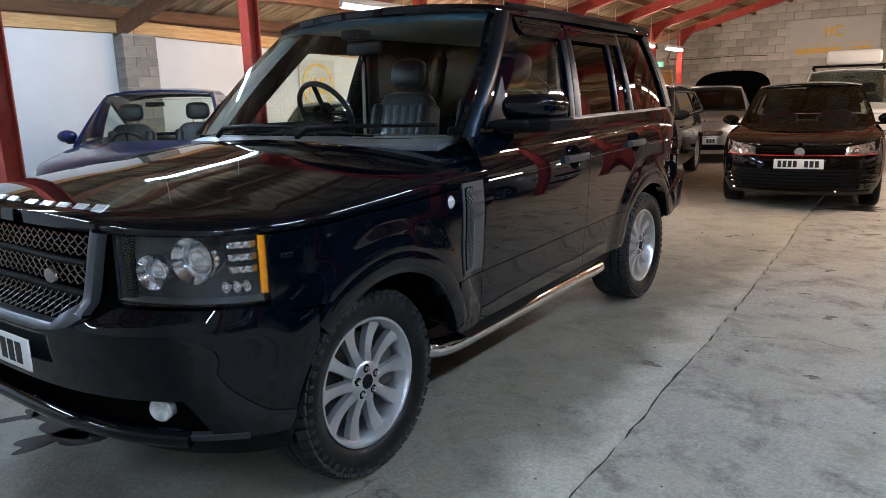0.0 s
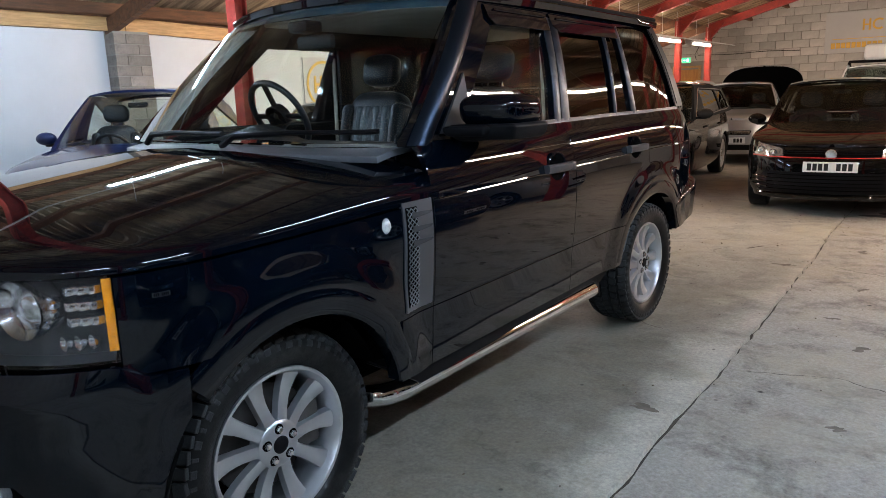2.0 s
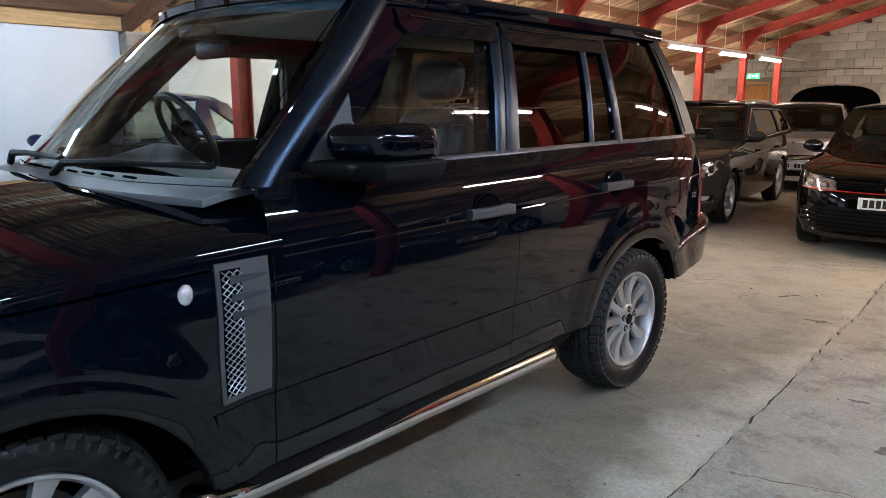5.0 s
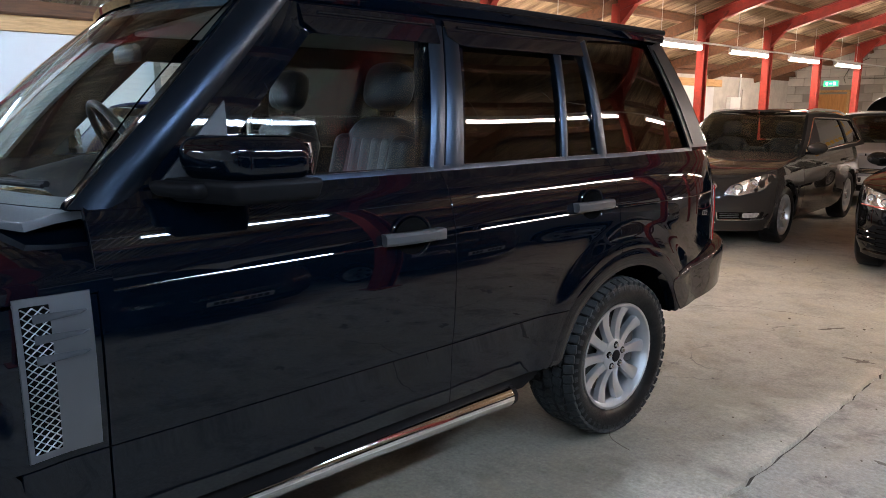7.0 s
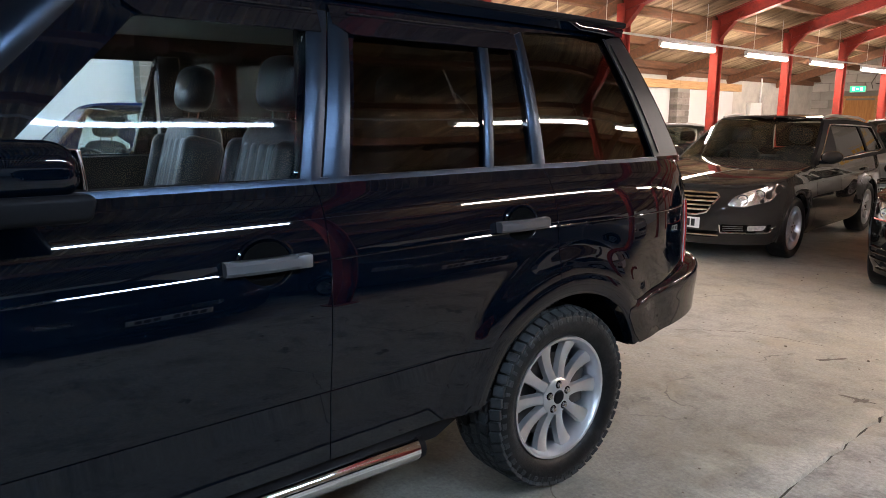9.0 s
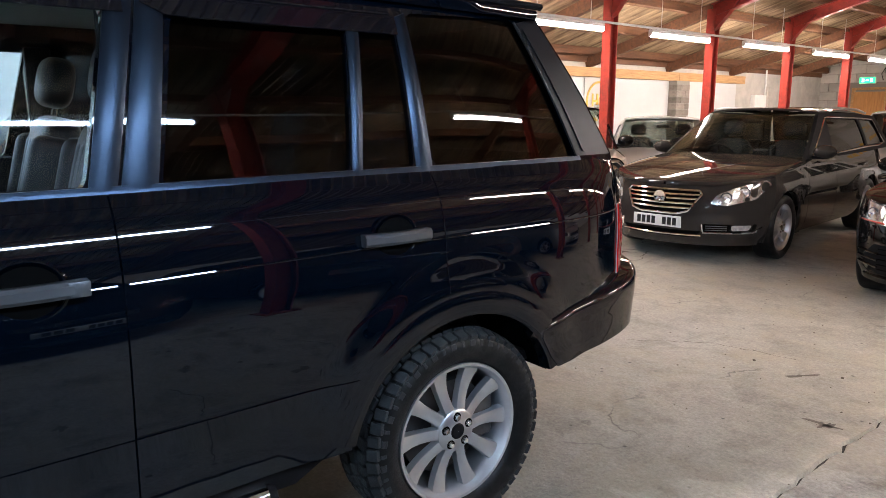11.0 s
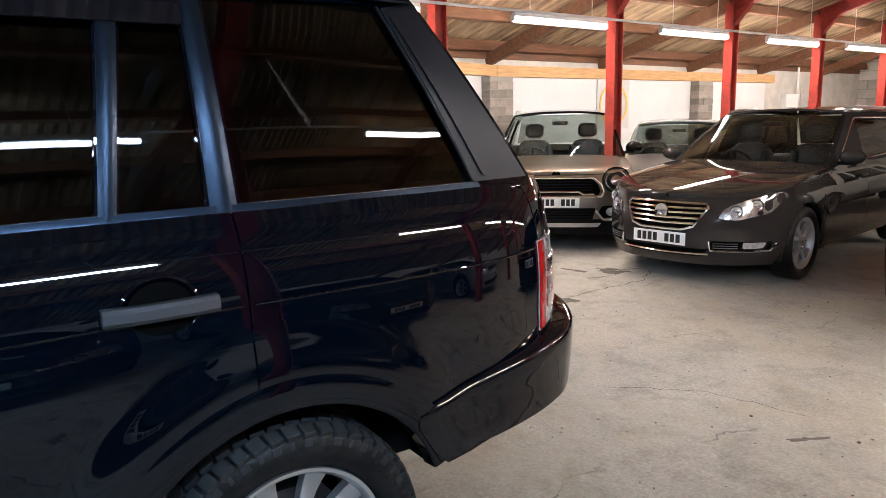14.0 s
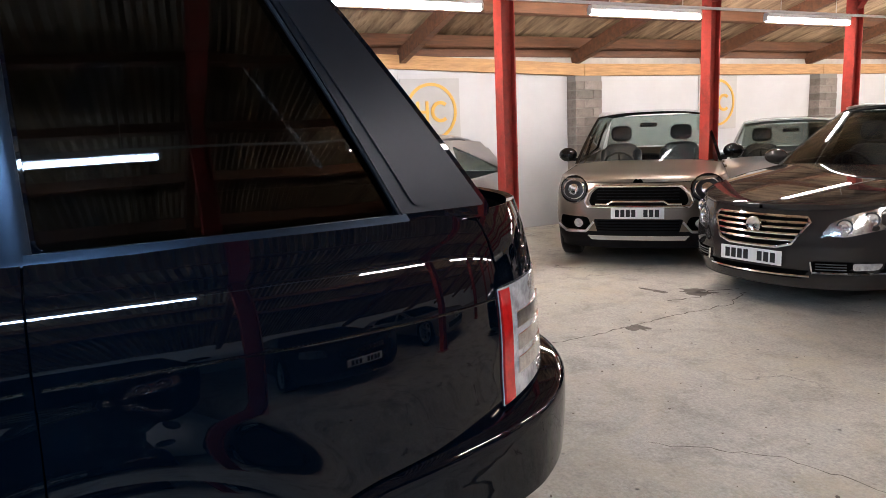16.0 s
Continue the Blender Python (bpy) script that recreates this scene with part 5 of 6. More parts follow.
    for z0, z1, hw in ((0.97, 1.04, 0.45), (0.875, 0.945, 0.435), (0.775, 0.845, 0.40)):
        for k in range(4):
            pts = []
            for i in range(61):
                x = -hw + 2 * hw * i / 60
                z = z0 + (z1 - z0) * (k + 0.5) / 4 + 0.0085 * math.sin(math.pi * i / 1.5 + math.pi * k)
                pts.append(nose(x, z, -0.008))
            tube(pts, 0.003, 4, bm)
    part("grille_mesh", bm, M_MESH, gr)
    q = nose(0.25, 0.895, 0.012)
    bm = lathe([(0.0005, -0.004), (0.030, -0.003), (0.034, 0.004)], 24, "y")
    bmesh.ops.transform(bm, matrix=Matrix.Translation(q) @ Matrix.Diagonal((1.25, 1, 0.8, 1)), verts=bm.verts)
    part("oval_badge", bm, M_MESH, gr)
    q = nose(0, 0.615, 0.03)
    number_plate(o, 0, q.y - 0.012, 0.648)

    # bonnet
    top = curve([-0.87, -0.84, -0.78, -0.68, -0.4, 0.0, 0.35, 0.62], [1.052, 1.078, 1.096, 1.117, 1.163, 1.212, 1.248, 1.256])
    rows = []
    for u in steps(-0.992, B.u(0.68), 60):
        edge = B.at(u, 1.09)
        ye = edge.y
        row = []
        zc = shut(ye)
        h = B.at(u, zc).x
        zt = top(ye) if ye < 0.62 else top(0.62) + (ye - 0.62) * 0.05
        for t in steps(0, math.pi, 57):
            c, sn = math.cos(t), math.sin(t)
            x = h * math.copysign(abs(c) ** (2 / 4.6), c)
            z = zc + (zt - zc) * sn ** (2 / 2.9)
            k = abs(x) / 0.978
            z += (0.016 - 0.066 * min(k, 1) ** 1.8) * max(0, min(1, (ye + 0.8) / 0.4)) * sn
            row.append((x, ye, z))
        rows.append(row)
    part("bonnet", sheet(rows, depth=0.02, lip=0.003, inward=(0, 0.0, 0.6)), M_NAVY, o)
    # raised marks on the nose in place of the lettering
    L = new("bonnet_lettering")
    L.parent = o
    for k in range(10):
        x = 0.415 - 0.106 * (9 - k) - (0.05 if k < 5 else 0)
        ye = -0.735 + 0.10 * abs(x) ** 1.7
        zz = top(ye) - 0.004
        bm = box(0.066, 0.048, 0.006, 0, 0, 0, 0.002)
        part("bar", bm, M_CLEARLENS, L, smooth=False, m=pose(x, ye, zz + 0.004, 32, 0, 12 * x))

    # cowl, wipers
    rows = []
    for w in steps(-1, 1, 21):
        yb = 0.44 + 0.22 * w * w
        rows.append([(0.86 * w, yb - 0.13, 1.255 - 0.02 * w * w), (0.86 * w, yb - 0.06, 1.27 - 0.02 * w * w), (0.86 * w, yb + 0.02, 1.274 - 0.015 * w * w), (0.86 * w, yb + 0.10, 1.267)])
    cowl = part("cowl_panel", sheet(rows, depth=0.02, inward=(0, 0.5, 0)), mat("grey_cowl_plastic", (0.10, 0.105, 0.115), 0.4, noise_scale=30, noise_amt=0.1, bump=0.1, bump_scale=90), o)
    for k in range(12):
        x = -0.6 + 0.1 * k
        part("cowl_slot", box(0.08, 0.012, 0.006, x, 0.415 + 0.22 * (x / 0.86) ** 2, 1.279 - 0.015 * (x / 0.86) ** 2, 0.002), M_GAP, cowl)

    def ws(w, v, out=0.0):
        y0, y1 = 0.40 + 0.22 * w * w, 1.04 + 0.13 * w * w
        x0, x1 = 0.91, 0.745
        z0, z1 = 1.266, 1.858 - 0.015 * w * w
        bow = 0.03 * math.sin(math.pi * v)
        return Vector((w * (x0 + (x1 - x0) * v), y0 + (y1 - y0) * v - bow * 0.6 - out, z0 + (z1 - z0) * v + bow * 0.5 + out * 0.9))
    g = part("windscreen", pane([[ws(w, v) for v in steps(0.0, 0.985, 10)] for w in steps(-0.985, 0.985, 17)], 0.005, (0, 2, 1.2)), M_SCREEN, o, "clear raked windscreen")
    g.visible_shadow = False
    part("sun_band", sheet([[ws(w, v, -0.008) for v in steps(0.92, 0.985, 3)] for w in steps(-0.97, 0.97, 15)]), mat("blue_shade_band", (0.012, 0.040, 0.060), 0.3), o).visible_shadow = False
    for x0, w1, l in ((0.16, 0.90, 1), (-0.45, 0.12, 1)):
        w0 = x0 / 0.86
        arm = part("wiper", tube([ws(w0, -0.02, 0.02), ws(w0 * 0.9 + w1 * 0.1, 0.02, 0.035), ws(w0 * 0.5 + w1 * 0.5, 0.045, 0.03), ws(w1, 0.055, 0.016)], [0.014, 0.013, 0.010, 0.006], 8), M_BLACK, o, "black windscreen wiper")
        part("wiper_blade", tube([ws(w0 * 0.75 + w1 * 0.25, 0.055, 0.012), ws(w0 * 0.4 + w1 * 0.6, 0.065, 0.012), ws(w1, 0.068, 0.012)], 0.009, 6), M_BLACK, arm)

    # upper body: sides with window openings
    def gh(s):
        def place(y, z, d):
            rear = max(0, y - 2.9)
            bow = 0.018 * math.sin(math.pi * min(max((z - 1.3) / 0.57, 0), 1))
            return Vector((s * (0.875 + B.taper(y) - 0.276 * (z - 1.30) + bow - 0.10 * rear * rear - d), y, z))
        return place
    wins = [("front_window", [(0.94, 1.302), (1.37, 1.738), (1.858, 1.744), (1.757, 1.302)], M_GLASS),
            ("rear_window", [(1.938, 1.30), (2.02, 1.738), (2.55, 1.746), (2.497, 1.304)], M_TINT),
            ("vent_window", [(2.545, 1.304), (2.605, 1.746), (2.735, 1.748), (2.738, 1.31)], M_TINT),
            ("quarter_window", [(2.815, 1.312), (2.795, 1.808), (3.285, 1.822), (3.53, 1.316)], M_TINT)]
    outline = [(0.60, 1.262), (1.175, 1.838), (1.25, 1.872), (3.36, 1.872), (3.415, 1.845), (3.79, 1.315), (3.785, 1.29)]
    for s in (1, -1):
        place = gh(s)
        holes = [rounded(w[1], 0.03, 4) for w in wins]
        part("window_frame", plate_mesh(rounded(outline, 0.02, 2), holes, place, 0.045), M_NAVY, o)
        for nm, poly, m_ in wins:
            a, b, c, d = [Vector(p) for p in poly]
            rows = []
            for v in steps(-0.01, 1.01, 7):
                rows.append([place(*((a * (1 - v) + b * v) * (1 - h) + (d * (1 - v) + c * v) * h), 0.012) for h in steps(-0.01, 1.01, 7)])
            g = part(nm, pane(rows, 0.004, (0, 2, 1.0)), m_, o, "dark privacy glass" if m_ is M_TINT else "clear side glass")
            g.visible_shadow = False
        # satin pillars and belt trims
        def bowed(poly, bow, lift):
            """A trim between two slanting edges, crowned across its width."""
            (a0, b0), (a1, b1), (a2, b2), (a3, b3) = poly

            def at(y, z, d):
                left = a0 + (a1 - a0) * (z - b0) / (b1 - b0)
                right = a3 + (a2 - a3) * (z - b3) / (b2 - b3)
                t = max(0.0, min(1.0, (y - left) / (right - left)))
                return place(y, z, d - lift - bow * 4 * t * (1 - t))
            return plate_mesh(rounded(poly, 0.006, 2), [], at, 0.006, 0.022)
        for poly in ([(1.763, 1.30), (1.868, 1.80), (1.935, 1.80), (1.83, 1.30)], [(1.838, 1.30), (1.943, 1.80), (2.012, 1.80), (1.928, 1.30)],
                     [(2.502, 1.297), (2.556, 1.75), (2.60, 1.75), (2.54, 1.297)], [(2.743, 1.30), (2.742, 1.79), (2.788, 1.808), (2.808, 1.30)]):
            part("pillar_trim", bowed(poly, 0.006, 0.004), M_NAVY_SATIN, o)
        part("belt_trim", plate_mesh([(0.93, 1.29), (0.93, 1.306), (3.55, 1.318), (3.56, 1.296)], [], lambda y, z, d: place(y, z, d - 0.008), 0.012), M_NAVY_SATIN, o)
        part("rear_pillar_trim", plate_mesh(rounded([(3.297, 1.812), (3.405, 1.838), (3.772, 1.318), (3.540, 1.318)], 0.008, 2), [], lambda y, z, d: place(y, z, d - 0.004), 0.006), M_DPILLAR, o)
        part("pillar_vent", plate_mesh(rounded([(3.318, 1.795), (3.372, 1.795), (3.632, 1.335), (3.572, 1.335)], 0.012, 3), [], lambda y, z, d: place(y, z, d - 0.010), 0.007), M_DPILLAR, o)
        part("pane_edge", tube([place(3.283 + 0.252 * t, 1.815 - 0.50 * t, -0.004) for t in steps(0, 1, 12)], 0.005, 6), M_DPILLAR, o)
        part("a_pillar_trim", bowed([(0.612, 1.267), (1.185, 1.842), (1.325, 1.842), (0.745, 1.262)], 0.022, 0.002), M_NAVY_SATIN, o)
        part("drip_rail", tube([place(y, 1.846 + 0.010 * math.sin(math.pi * (y - 1.2) / 2.2), -0.010) for y in steps(1.26, 3.36, 22)], 0.0075, 8), M_NAVY, o)
        part("mirror_sail", plate_mesh([(0.82, 1.298), (1.043, 1.525), (1.03, 1.298)], [], lambda y, z, d: place(y, z, d - 0.010), 0.014), M_SAIL, o)
        for a, b in (((1.345, 1.70), (1.90, 1.82)), ((1.945, 1.75), (2.74, 1.82))):
            n = 14
            rows = []
            for t in steps(0, 1, n):
                y = a[0] + (b[0] - a[0]) * t
                zlo = 1.735 + 0.03 * (1 - min(t / 0.08, 1))
                rows.append([place(y, z, d) for z, d in ((1.825, -0.004), (1.815, -0.009), (1.78, -0.013), (zlo, -0.015), (zlo - 0.003, -0.011))])
            wd = part("wind_deflector", sheet(rows), M_ACRYLIC, o)
            # bead added to the deflector so the tubes draw a highlight line
            part("deflector_glint_bead", tube([place(y, 1.800, -0.013) for y in steps(a[0] + 0.06, b[0] - 0.02, 12)], 0.005, 8), M_ACRYLIC, wd)
    # roof
    rows = []
    for v in steps(0, 1, 26):
        row = []
        for w in steps(-1, 1, 31):
            y = (1.035 + 0.13 * w * w) * (1 - v) + (3.50 - 0.12 * w * w) * v
            x = w * (0.742 + 0.8 * B.taper(y) - 0.06 * max(0, v - 0.8) ** 2)
            z = 1.862 + 0.05 * (1 - abs(w) ** 3.2) * (1 - 0.35 * (2 * v - 1) ** 4) + 0.016 * (1 - (2 * v - 1) ** 2)
            row.append((x, y, z))
        rows.append(row)
    part("roof", sheet(rows, depth=0.03, lip=0.006, inward=(0, 2.2, 1.0)), M_NAVY, o)
    for s in (1, -1):
        part("roof_rail", tube([(s * (0.70 + B.taper(y)), y, 1.884 + 0.012 * math.sin(math.pi * (y - 1.3) / 2.2)) for y in steps(1.35, 3.45, 14)], 0.013, 8), M_BLACK, o)
    part("roof_spoiler", box(0.96, 0.12, 0.03, 0, 3.43, 1.884, 0.012), M_NAVY, o)
    g = part("rear_screen", pane([[(w * (0.64 + 0.06 * (1 - v)), 3.93 - 0.10 * w * w - 0.41 * v, 1.30 + 0.55 * v) for v in steps(0, 1, 6)] for w in steps(-1, 1, 9)], 0.005, (0, 2, 1)), M_TINT, o)
    g.visible_shadow = False
    # inside
    part("headlining", box(1.36, 2.1, 0.02, 0, 2.35, 1.845, 0.008), M_BEIGE, o)
    part("cabin_floor", box(1.6, 3.2, 0.05, 0, 2.2, 0.55, 0.01), M_BLACK, o)
    bm = bmesh.new()
    rows = []
    for w in steps(-1, 1, 25):
        hump = 0.075 * math.exp(-((w + 0.44) / 0.2) ** 2)
        rows.append([(w * 0.83, 0.56 + 0.2 * w * w, 1.23), (w * 0.83, 0.80, 1.247 + hump * 0.5), (w * 0.83, 0.97, 1.253 + hump), (w * 0.83, 1.06, 1.24 + hump), (w * 0.83, 1.10, 1.12), (w * 0.83, 1.02, 0.70)])
    part("dashboard", sheet(rows, bm), M_BLACK, o, "black dashboard")
    steering_wheel(o, -0.37, 1.11, 1.362)
    for x in (0.38, -0.38):
        seat(o, x, 1.535 if x > 0 else 1.49, 0.80, True)
        seat(o, x, 2.52, 0.82, True)
    part("interior_mirror", box(0.24, 0.035, 0.065, 0.0, 1.06, 1.70, 0.015), M_BLACK, o)
    part("sensor_pod", box(0.13, 0.10, 0.05, 0.0, 1.00, 1.765, 0.012), M_BLACK, o)
    for s in (1, -1):
        rows = []
        for v in steps(0.02, 0.97, 8):
            p = ws(s * 0.965, v, -0.02) + Vector((0.0 if s < 0 else 0.02, 0.0 if s < 0 else 0.05, 0))
            rows.append([p, p + Vector((-s * 0.045, 0.035, 0.0)), p + Vector((-s * 0.055, 0.085, 0.01)), p + Vector((-s * 0.01, 0.12, 0.02))])
        part("screen_pillar_lining", sheet(rows), M_LINING, o, "pale windscreen pillar lining")
        part("seat_belt", tube([(s * 0.74, 1.86, 1.72), (s * 0.76, 1.87, 1.2), (s * 0.77, 1.85, 0.8)], 0.012, 5), M_BEIGE, o)
        part("pillar_lining", box(0.03, 0.10, 0.5, s * 0.69, 1.90, 1.50, 0.01), M_BLACK, o)
        part("door_card", box(0.04, 2.1, 0.55, s * 0.80, 1.75, 1.03, 0.02), M_BLACK, o)
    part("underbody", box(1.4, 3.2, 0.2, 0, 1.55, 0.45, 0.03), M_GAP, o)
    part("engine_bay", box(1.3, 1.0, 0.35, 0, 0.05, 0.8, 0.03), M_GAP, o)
    return o


build_suv()

# ---- the other cars ----
def face_pt(B, x, z, out):
    lo, hi = -1.0, 0.0
    for _ in range(22):
        mid = (lo + hi) / 2
        if B.at(mid, z).x < abs(x):
            lo = mid
        else:
            hi = mid
    q = B.at(lo, z, out)
    return Vector((x, q.y, z))


def face_patch(B, poly, out, thick=0.012):
    """A raised or sunk patch of the nose inside an outline of (x, z) pairs."""
    return plate_mesh(poly, [], lambda a, b, d: face_pt(B, a, b, out - d), thick)


def ring(poly, grow):
    c = Vector((sum(p[0] for p in poly) / len(poly), sum(p[1] for p in poly) / len(poly)))
    return [tuple(c + (Vector(p) - c) * grow) for p in poly]


def oval(cx, cz, rx, rz, n=28):
    return [(cx + rx * math.cos(2 * math.pi * k / n), cz + rz * math.sin(2 * math.pi * k / n)) for k in range(n)]


def car(name, label, m, P):
    """A car from its main sizes P: half width, nose, tail, wheelbase, heights, glass lines and face."""
    g = P.get
    o = thing(name, label, "car", "parked cars", m=m)
    hw, base, wr = P["half"], P["base"], g("wheel_r", 0.32)
    sill, belt0, belt1 = g("sill", 0.22), P["belt"][0], P["belt"][1]
    zf, zr_ = P["hood"]           # bonnet edge height at the nose and at the screen
    B = Body(hw, P["nose"], g("ya", -0.15), P["tail"], g("yb", base + 0.15),
             [(sill, -0.07), (sill + 0.12, -0.02), (0.55, 0.0), (0.72, -0.006), (0.85, -0.03), (0.97, -0.07), (1.05, -0.10), (1.15, -0.16)],
             g("front", [(sill, -0.05), (sill + 0.15, 0.0), (0.5, 0.0), (0.62, -0.02), (zf, -0.09), (zf + 0.12, -0.2)]),
             [(sill, -0.05), (0.4, 0.0), (0.65, 0.0), (0.95, -0.06), (1.15, -0.1)], pf=g("pf", 2.4), pr=2.6, base=base, wheel_r=wr, arch=wr + 0.045)
    M = P["paint"]
    belt = curve([-1, 0.3, base], [belt0, belt0, belt1])
    edge = curve([P["nose"], -0.3, 0.3, 0.7], [zf, zf + (zr_ - zf) * 0.45, zr_ - 0.05, zr_ - 0.04])
    yd = g("door0", 0.55)
    y_mid, y_end = base * 0.5 + 0.05, base - 0.18
    part("front_bumper", B.wrap(steps(-1, B.u(-wr - 0.122), 30), lambda y: sill - 0.02, lambda y: edge(y) - 0.004, 16), M, o)
    part("rear_bumper", B.wrap(steps(2, B.u(base + 0.604), 20), lambda y: sill, belt, 12), M, o)
    for s in (1, -1):
        part("front_wing", B.patch(-wr - 0.12, yd, lambda y: sill, lambda y: edge(y) - 0.004, 34, 10, mirror=s), M, o)
        part("front_door", B.patch(yd + 0.006, y_mid, lambda y: sill + 0.02, belt, 14, 12, mirror=s), M, o)
        part("rear_door", B.patch(y_mid + 0.006, y_end, lambda y: sill + 0.02, belt, 18, 12, mirror=s), M, o)
        part("rear_wing", B.patch(y_end + 0.006, base + 0.6, lambda y: sill, belt, 26, 12, mirror=s), M, o)
        for c in (0, base):
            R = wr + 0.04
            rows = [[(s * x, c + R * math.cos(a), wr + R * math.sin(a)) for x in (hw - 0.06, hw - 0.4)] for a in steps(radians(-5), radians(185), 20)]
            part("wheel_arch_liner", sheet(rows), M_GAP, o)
            w = new("road_wheel")
            w.parent = o
            w.matrix_basis = pose(0, c, wr)
            wheel_parts(w, wr, 0.22, g("rim", wr * 0.70), g("spokes", 5), s, twin=g("twin", True), tread=False, x=s * (hw - 0.13), detail=False, rim_mat=g("rim_mat", M_ALLOY))
        # handles
        for y in (y_mid - 0.14, y_end - 0.14):
            q = B.at(B.u(y), belt0 - 0.12, 0.02)
            part("door_handle", box(0.03, 0.19, 0.03, s * q.x, y, q.z, 0.01), g("handle_mat", M), o)
        # mirror
        ym, zm = P["ws0"] + 0.42, belt0 + 0.06
        bm = bmesh.new()
        bmesh.ops.create_uvsphere(bm, u_segments=16, v_segments=10, radius=0.5)
        sx, sy, sz = g("mirror", (0.21, 0.15, 0.14))
        bmesh.ops.transform(bm, matrix=Matrix.Translation((s * (hw + 0.04), ym, zm + 0.02)) @ Matrix.Diagonal((sx, sy, sz, 1)), verts=bm.verts)
        dm = part("door_mirror", bm, g("mirror_mat", M), o)
        part("mirror_arm", box(0.14, 0.05, 0.035, s * (hw - 0.02), ym, zm - 0.04, 0.01), M_BLACK, dm)
    # bonnet
    rows = []
    yb = P["ws0"] + 0.12
    ztop = curve([P["nose"], P["nose"] + 0.06, P["nose"] + 0.2, -0.2, yb], [zf, zf + 0.03, zf + 0.07, zf + (zr_ - zf) * 0.72, zr_ + 0.02])
    lift = g("open", 0)
    for u in steps(-0.99, B.u(yb), 36):
        e = B.at(u, zf)
        row = []
        zc = edge(e.y)
        h = B.at(u, zc).x
        zt = max(ztop(e.y), zc + 0.002)
        for t in steps(0, math.pi, 29):
            c, sn = math.cos(t), math.sin(t)
            row.append(Vector((h * math.copysign(abs(c) ** (2 / 3.4), c), e.y, zc + (zt - zc) * sn ** (2 / 3.0) + 0.012 * sn ** 4)))
        rows.append(row)
    if lift:
        piv = Vector((0, yb, zr_))
        rot = Matrix.Translation(piv) @ Matrix.Rotation(radians(-lift), 4, "X") @ Matrix.Translation(-piv)
        rows = [[rot @ p for p in r] for r in rows]
    bo = part("bonnet", sheet(rows, depth=0.015, inward=(0, 0, 0.4)), M, o)
    if lift:
        part("bonnet_lining", sheet([[rot @ (rot.inverted() @ p - Vector((0, 0, 0.03))) for p in r[2:-2]] for r in rows[2:]]), M_GAP, bo)
        part("engine", box(hw * 1.5, 0.7, 0.4, 0, 0.0, 0.6, 0.05), M_GAP, o)
    # glasshouse
    ws0, ws1, r1, t1 = P["ws0"], P["ws1"], P["roof1"], P["tail1"]      # screen base, roof front, roof rear, rear glass base
    zt, xr = P["roof"], g("roof_x", hw * 0.70)
    xb = hw - 0.10

    def scr(w, v):
        y0, y1 = ws0 + 0.22 * w * w, ws1 + 0.13 * w * w
        bow = 0.035 * math.sin(math.pi * v)
        return Vector((w * (xb - 0.02 + (xr - xb) * v), y0 + (y1 - y0) * v - 0.5 * bow, (zr_ + 0.0) + (zt - 0.03 - zr_) * v + bow * 0.6 - 0.02 * w * w * (1 - v)))
    gl = part("windscreen", pane([[scr(w, v) for v in steps(0, 1, 8)] for w in steps(-1, 1, 13)], 0.005, (0, base / 2, 0.9)), g("screen", M_DIM), o)
    gl.visible_shadow = False
    rows = []
    RM = g("roof_mat", M)
    for v in steps(0, 1, 16):
        row = []
        for w in steps(-1, 1, 17):
            y = (ws1 + 0.13 * w * w) * (1 - v) + (r1 - 0.1 * w * w) * v
            row.append((w * xr, y, zt - 0.03 + 0.045 * (1 - abs(w) ** 3) + 0.03 * math.sin(math.pi * min(v * 1.15, 1)) - g("drop", 0.0) * v * v))
        rows.append(row)
    part("roof", sheet(rows, depth=0.02, inward=(0, base / 2, 0.5)), RM, o)
    zt2 = zt - 0.03 - g("drop", 0.0)
    part("rear_screen", pane([[(w * (xr + (xb - 0.08 - xr) * (1 - v)), t1 + (r1 - t1) * v - 0.1 * w * w, belt1 + 0.02 + (zt2 - belt1 - 0.02) * v) for v in steps(0, 1, 5)] for w in steps(-1, 1, 9)], 0.005, (0, base / 2, 0.9)), g("rear_glass", M_DIM), o).visible_shadow = False
    slope = (xb + 0.01 - xr) / (zt - 0.05 - belt0)
    for s in (1, -1):
        def place(y, z, d):
            return Vector((s * (xb + 0.012 - slope * (z - belt(y)) + 0.015 * math.sin(math.pi * min(max((z - belt0) / (zt - belt0), 0), 1)) - d - 0.02 * max(0, y - base) ** 2), y, z))
        a0 = ws0 + 0.22
        zt_ = lambda y: zt - 0.035 - g("drop", 0.0) * max(0, (y - ws1) / (r1 - ws1)) ** 2
        outline = [(a0 - 0.02, belt0 - 0.02), (ws1 + 0.11, zt_(ws1) - 0.01)] + [(y, zt_(y)) for y in steps(ws1 + 0.2, r1 - 0.1, 6)] + [(t1 - 0.1, belt(t1) + 0.0), (t1 - 0.1, belt(t1) - 0.03)]
        ztop_ = lambda y: zt_(y) - 0.065
        fa = (a0 + 0.22, belt0 + 0.02)
        fb = (ws1 + 0.22, ztop_(ws1 + 0.2))
        wins = [[fa, fb, (y_mid + 0.02, ztop_(y_mid)), (y_mid - 0.04, belt(y_mid) + 0.02)],
                [(y_mid + 0.05, belt(y_mid) + 0.02), (y_mid + 0.10, ztop_(y_mid)), (y_end + 0.02, ztop_(y_end)), (y_end + 0.10, belt(y_end) + 0.025)]]
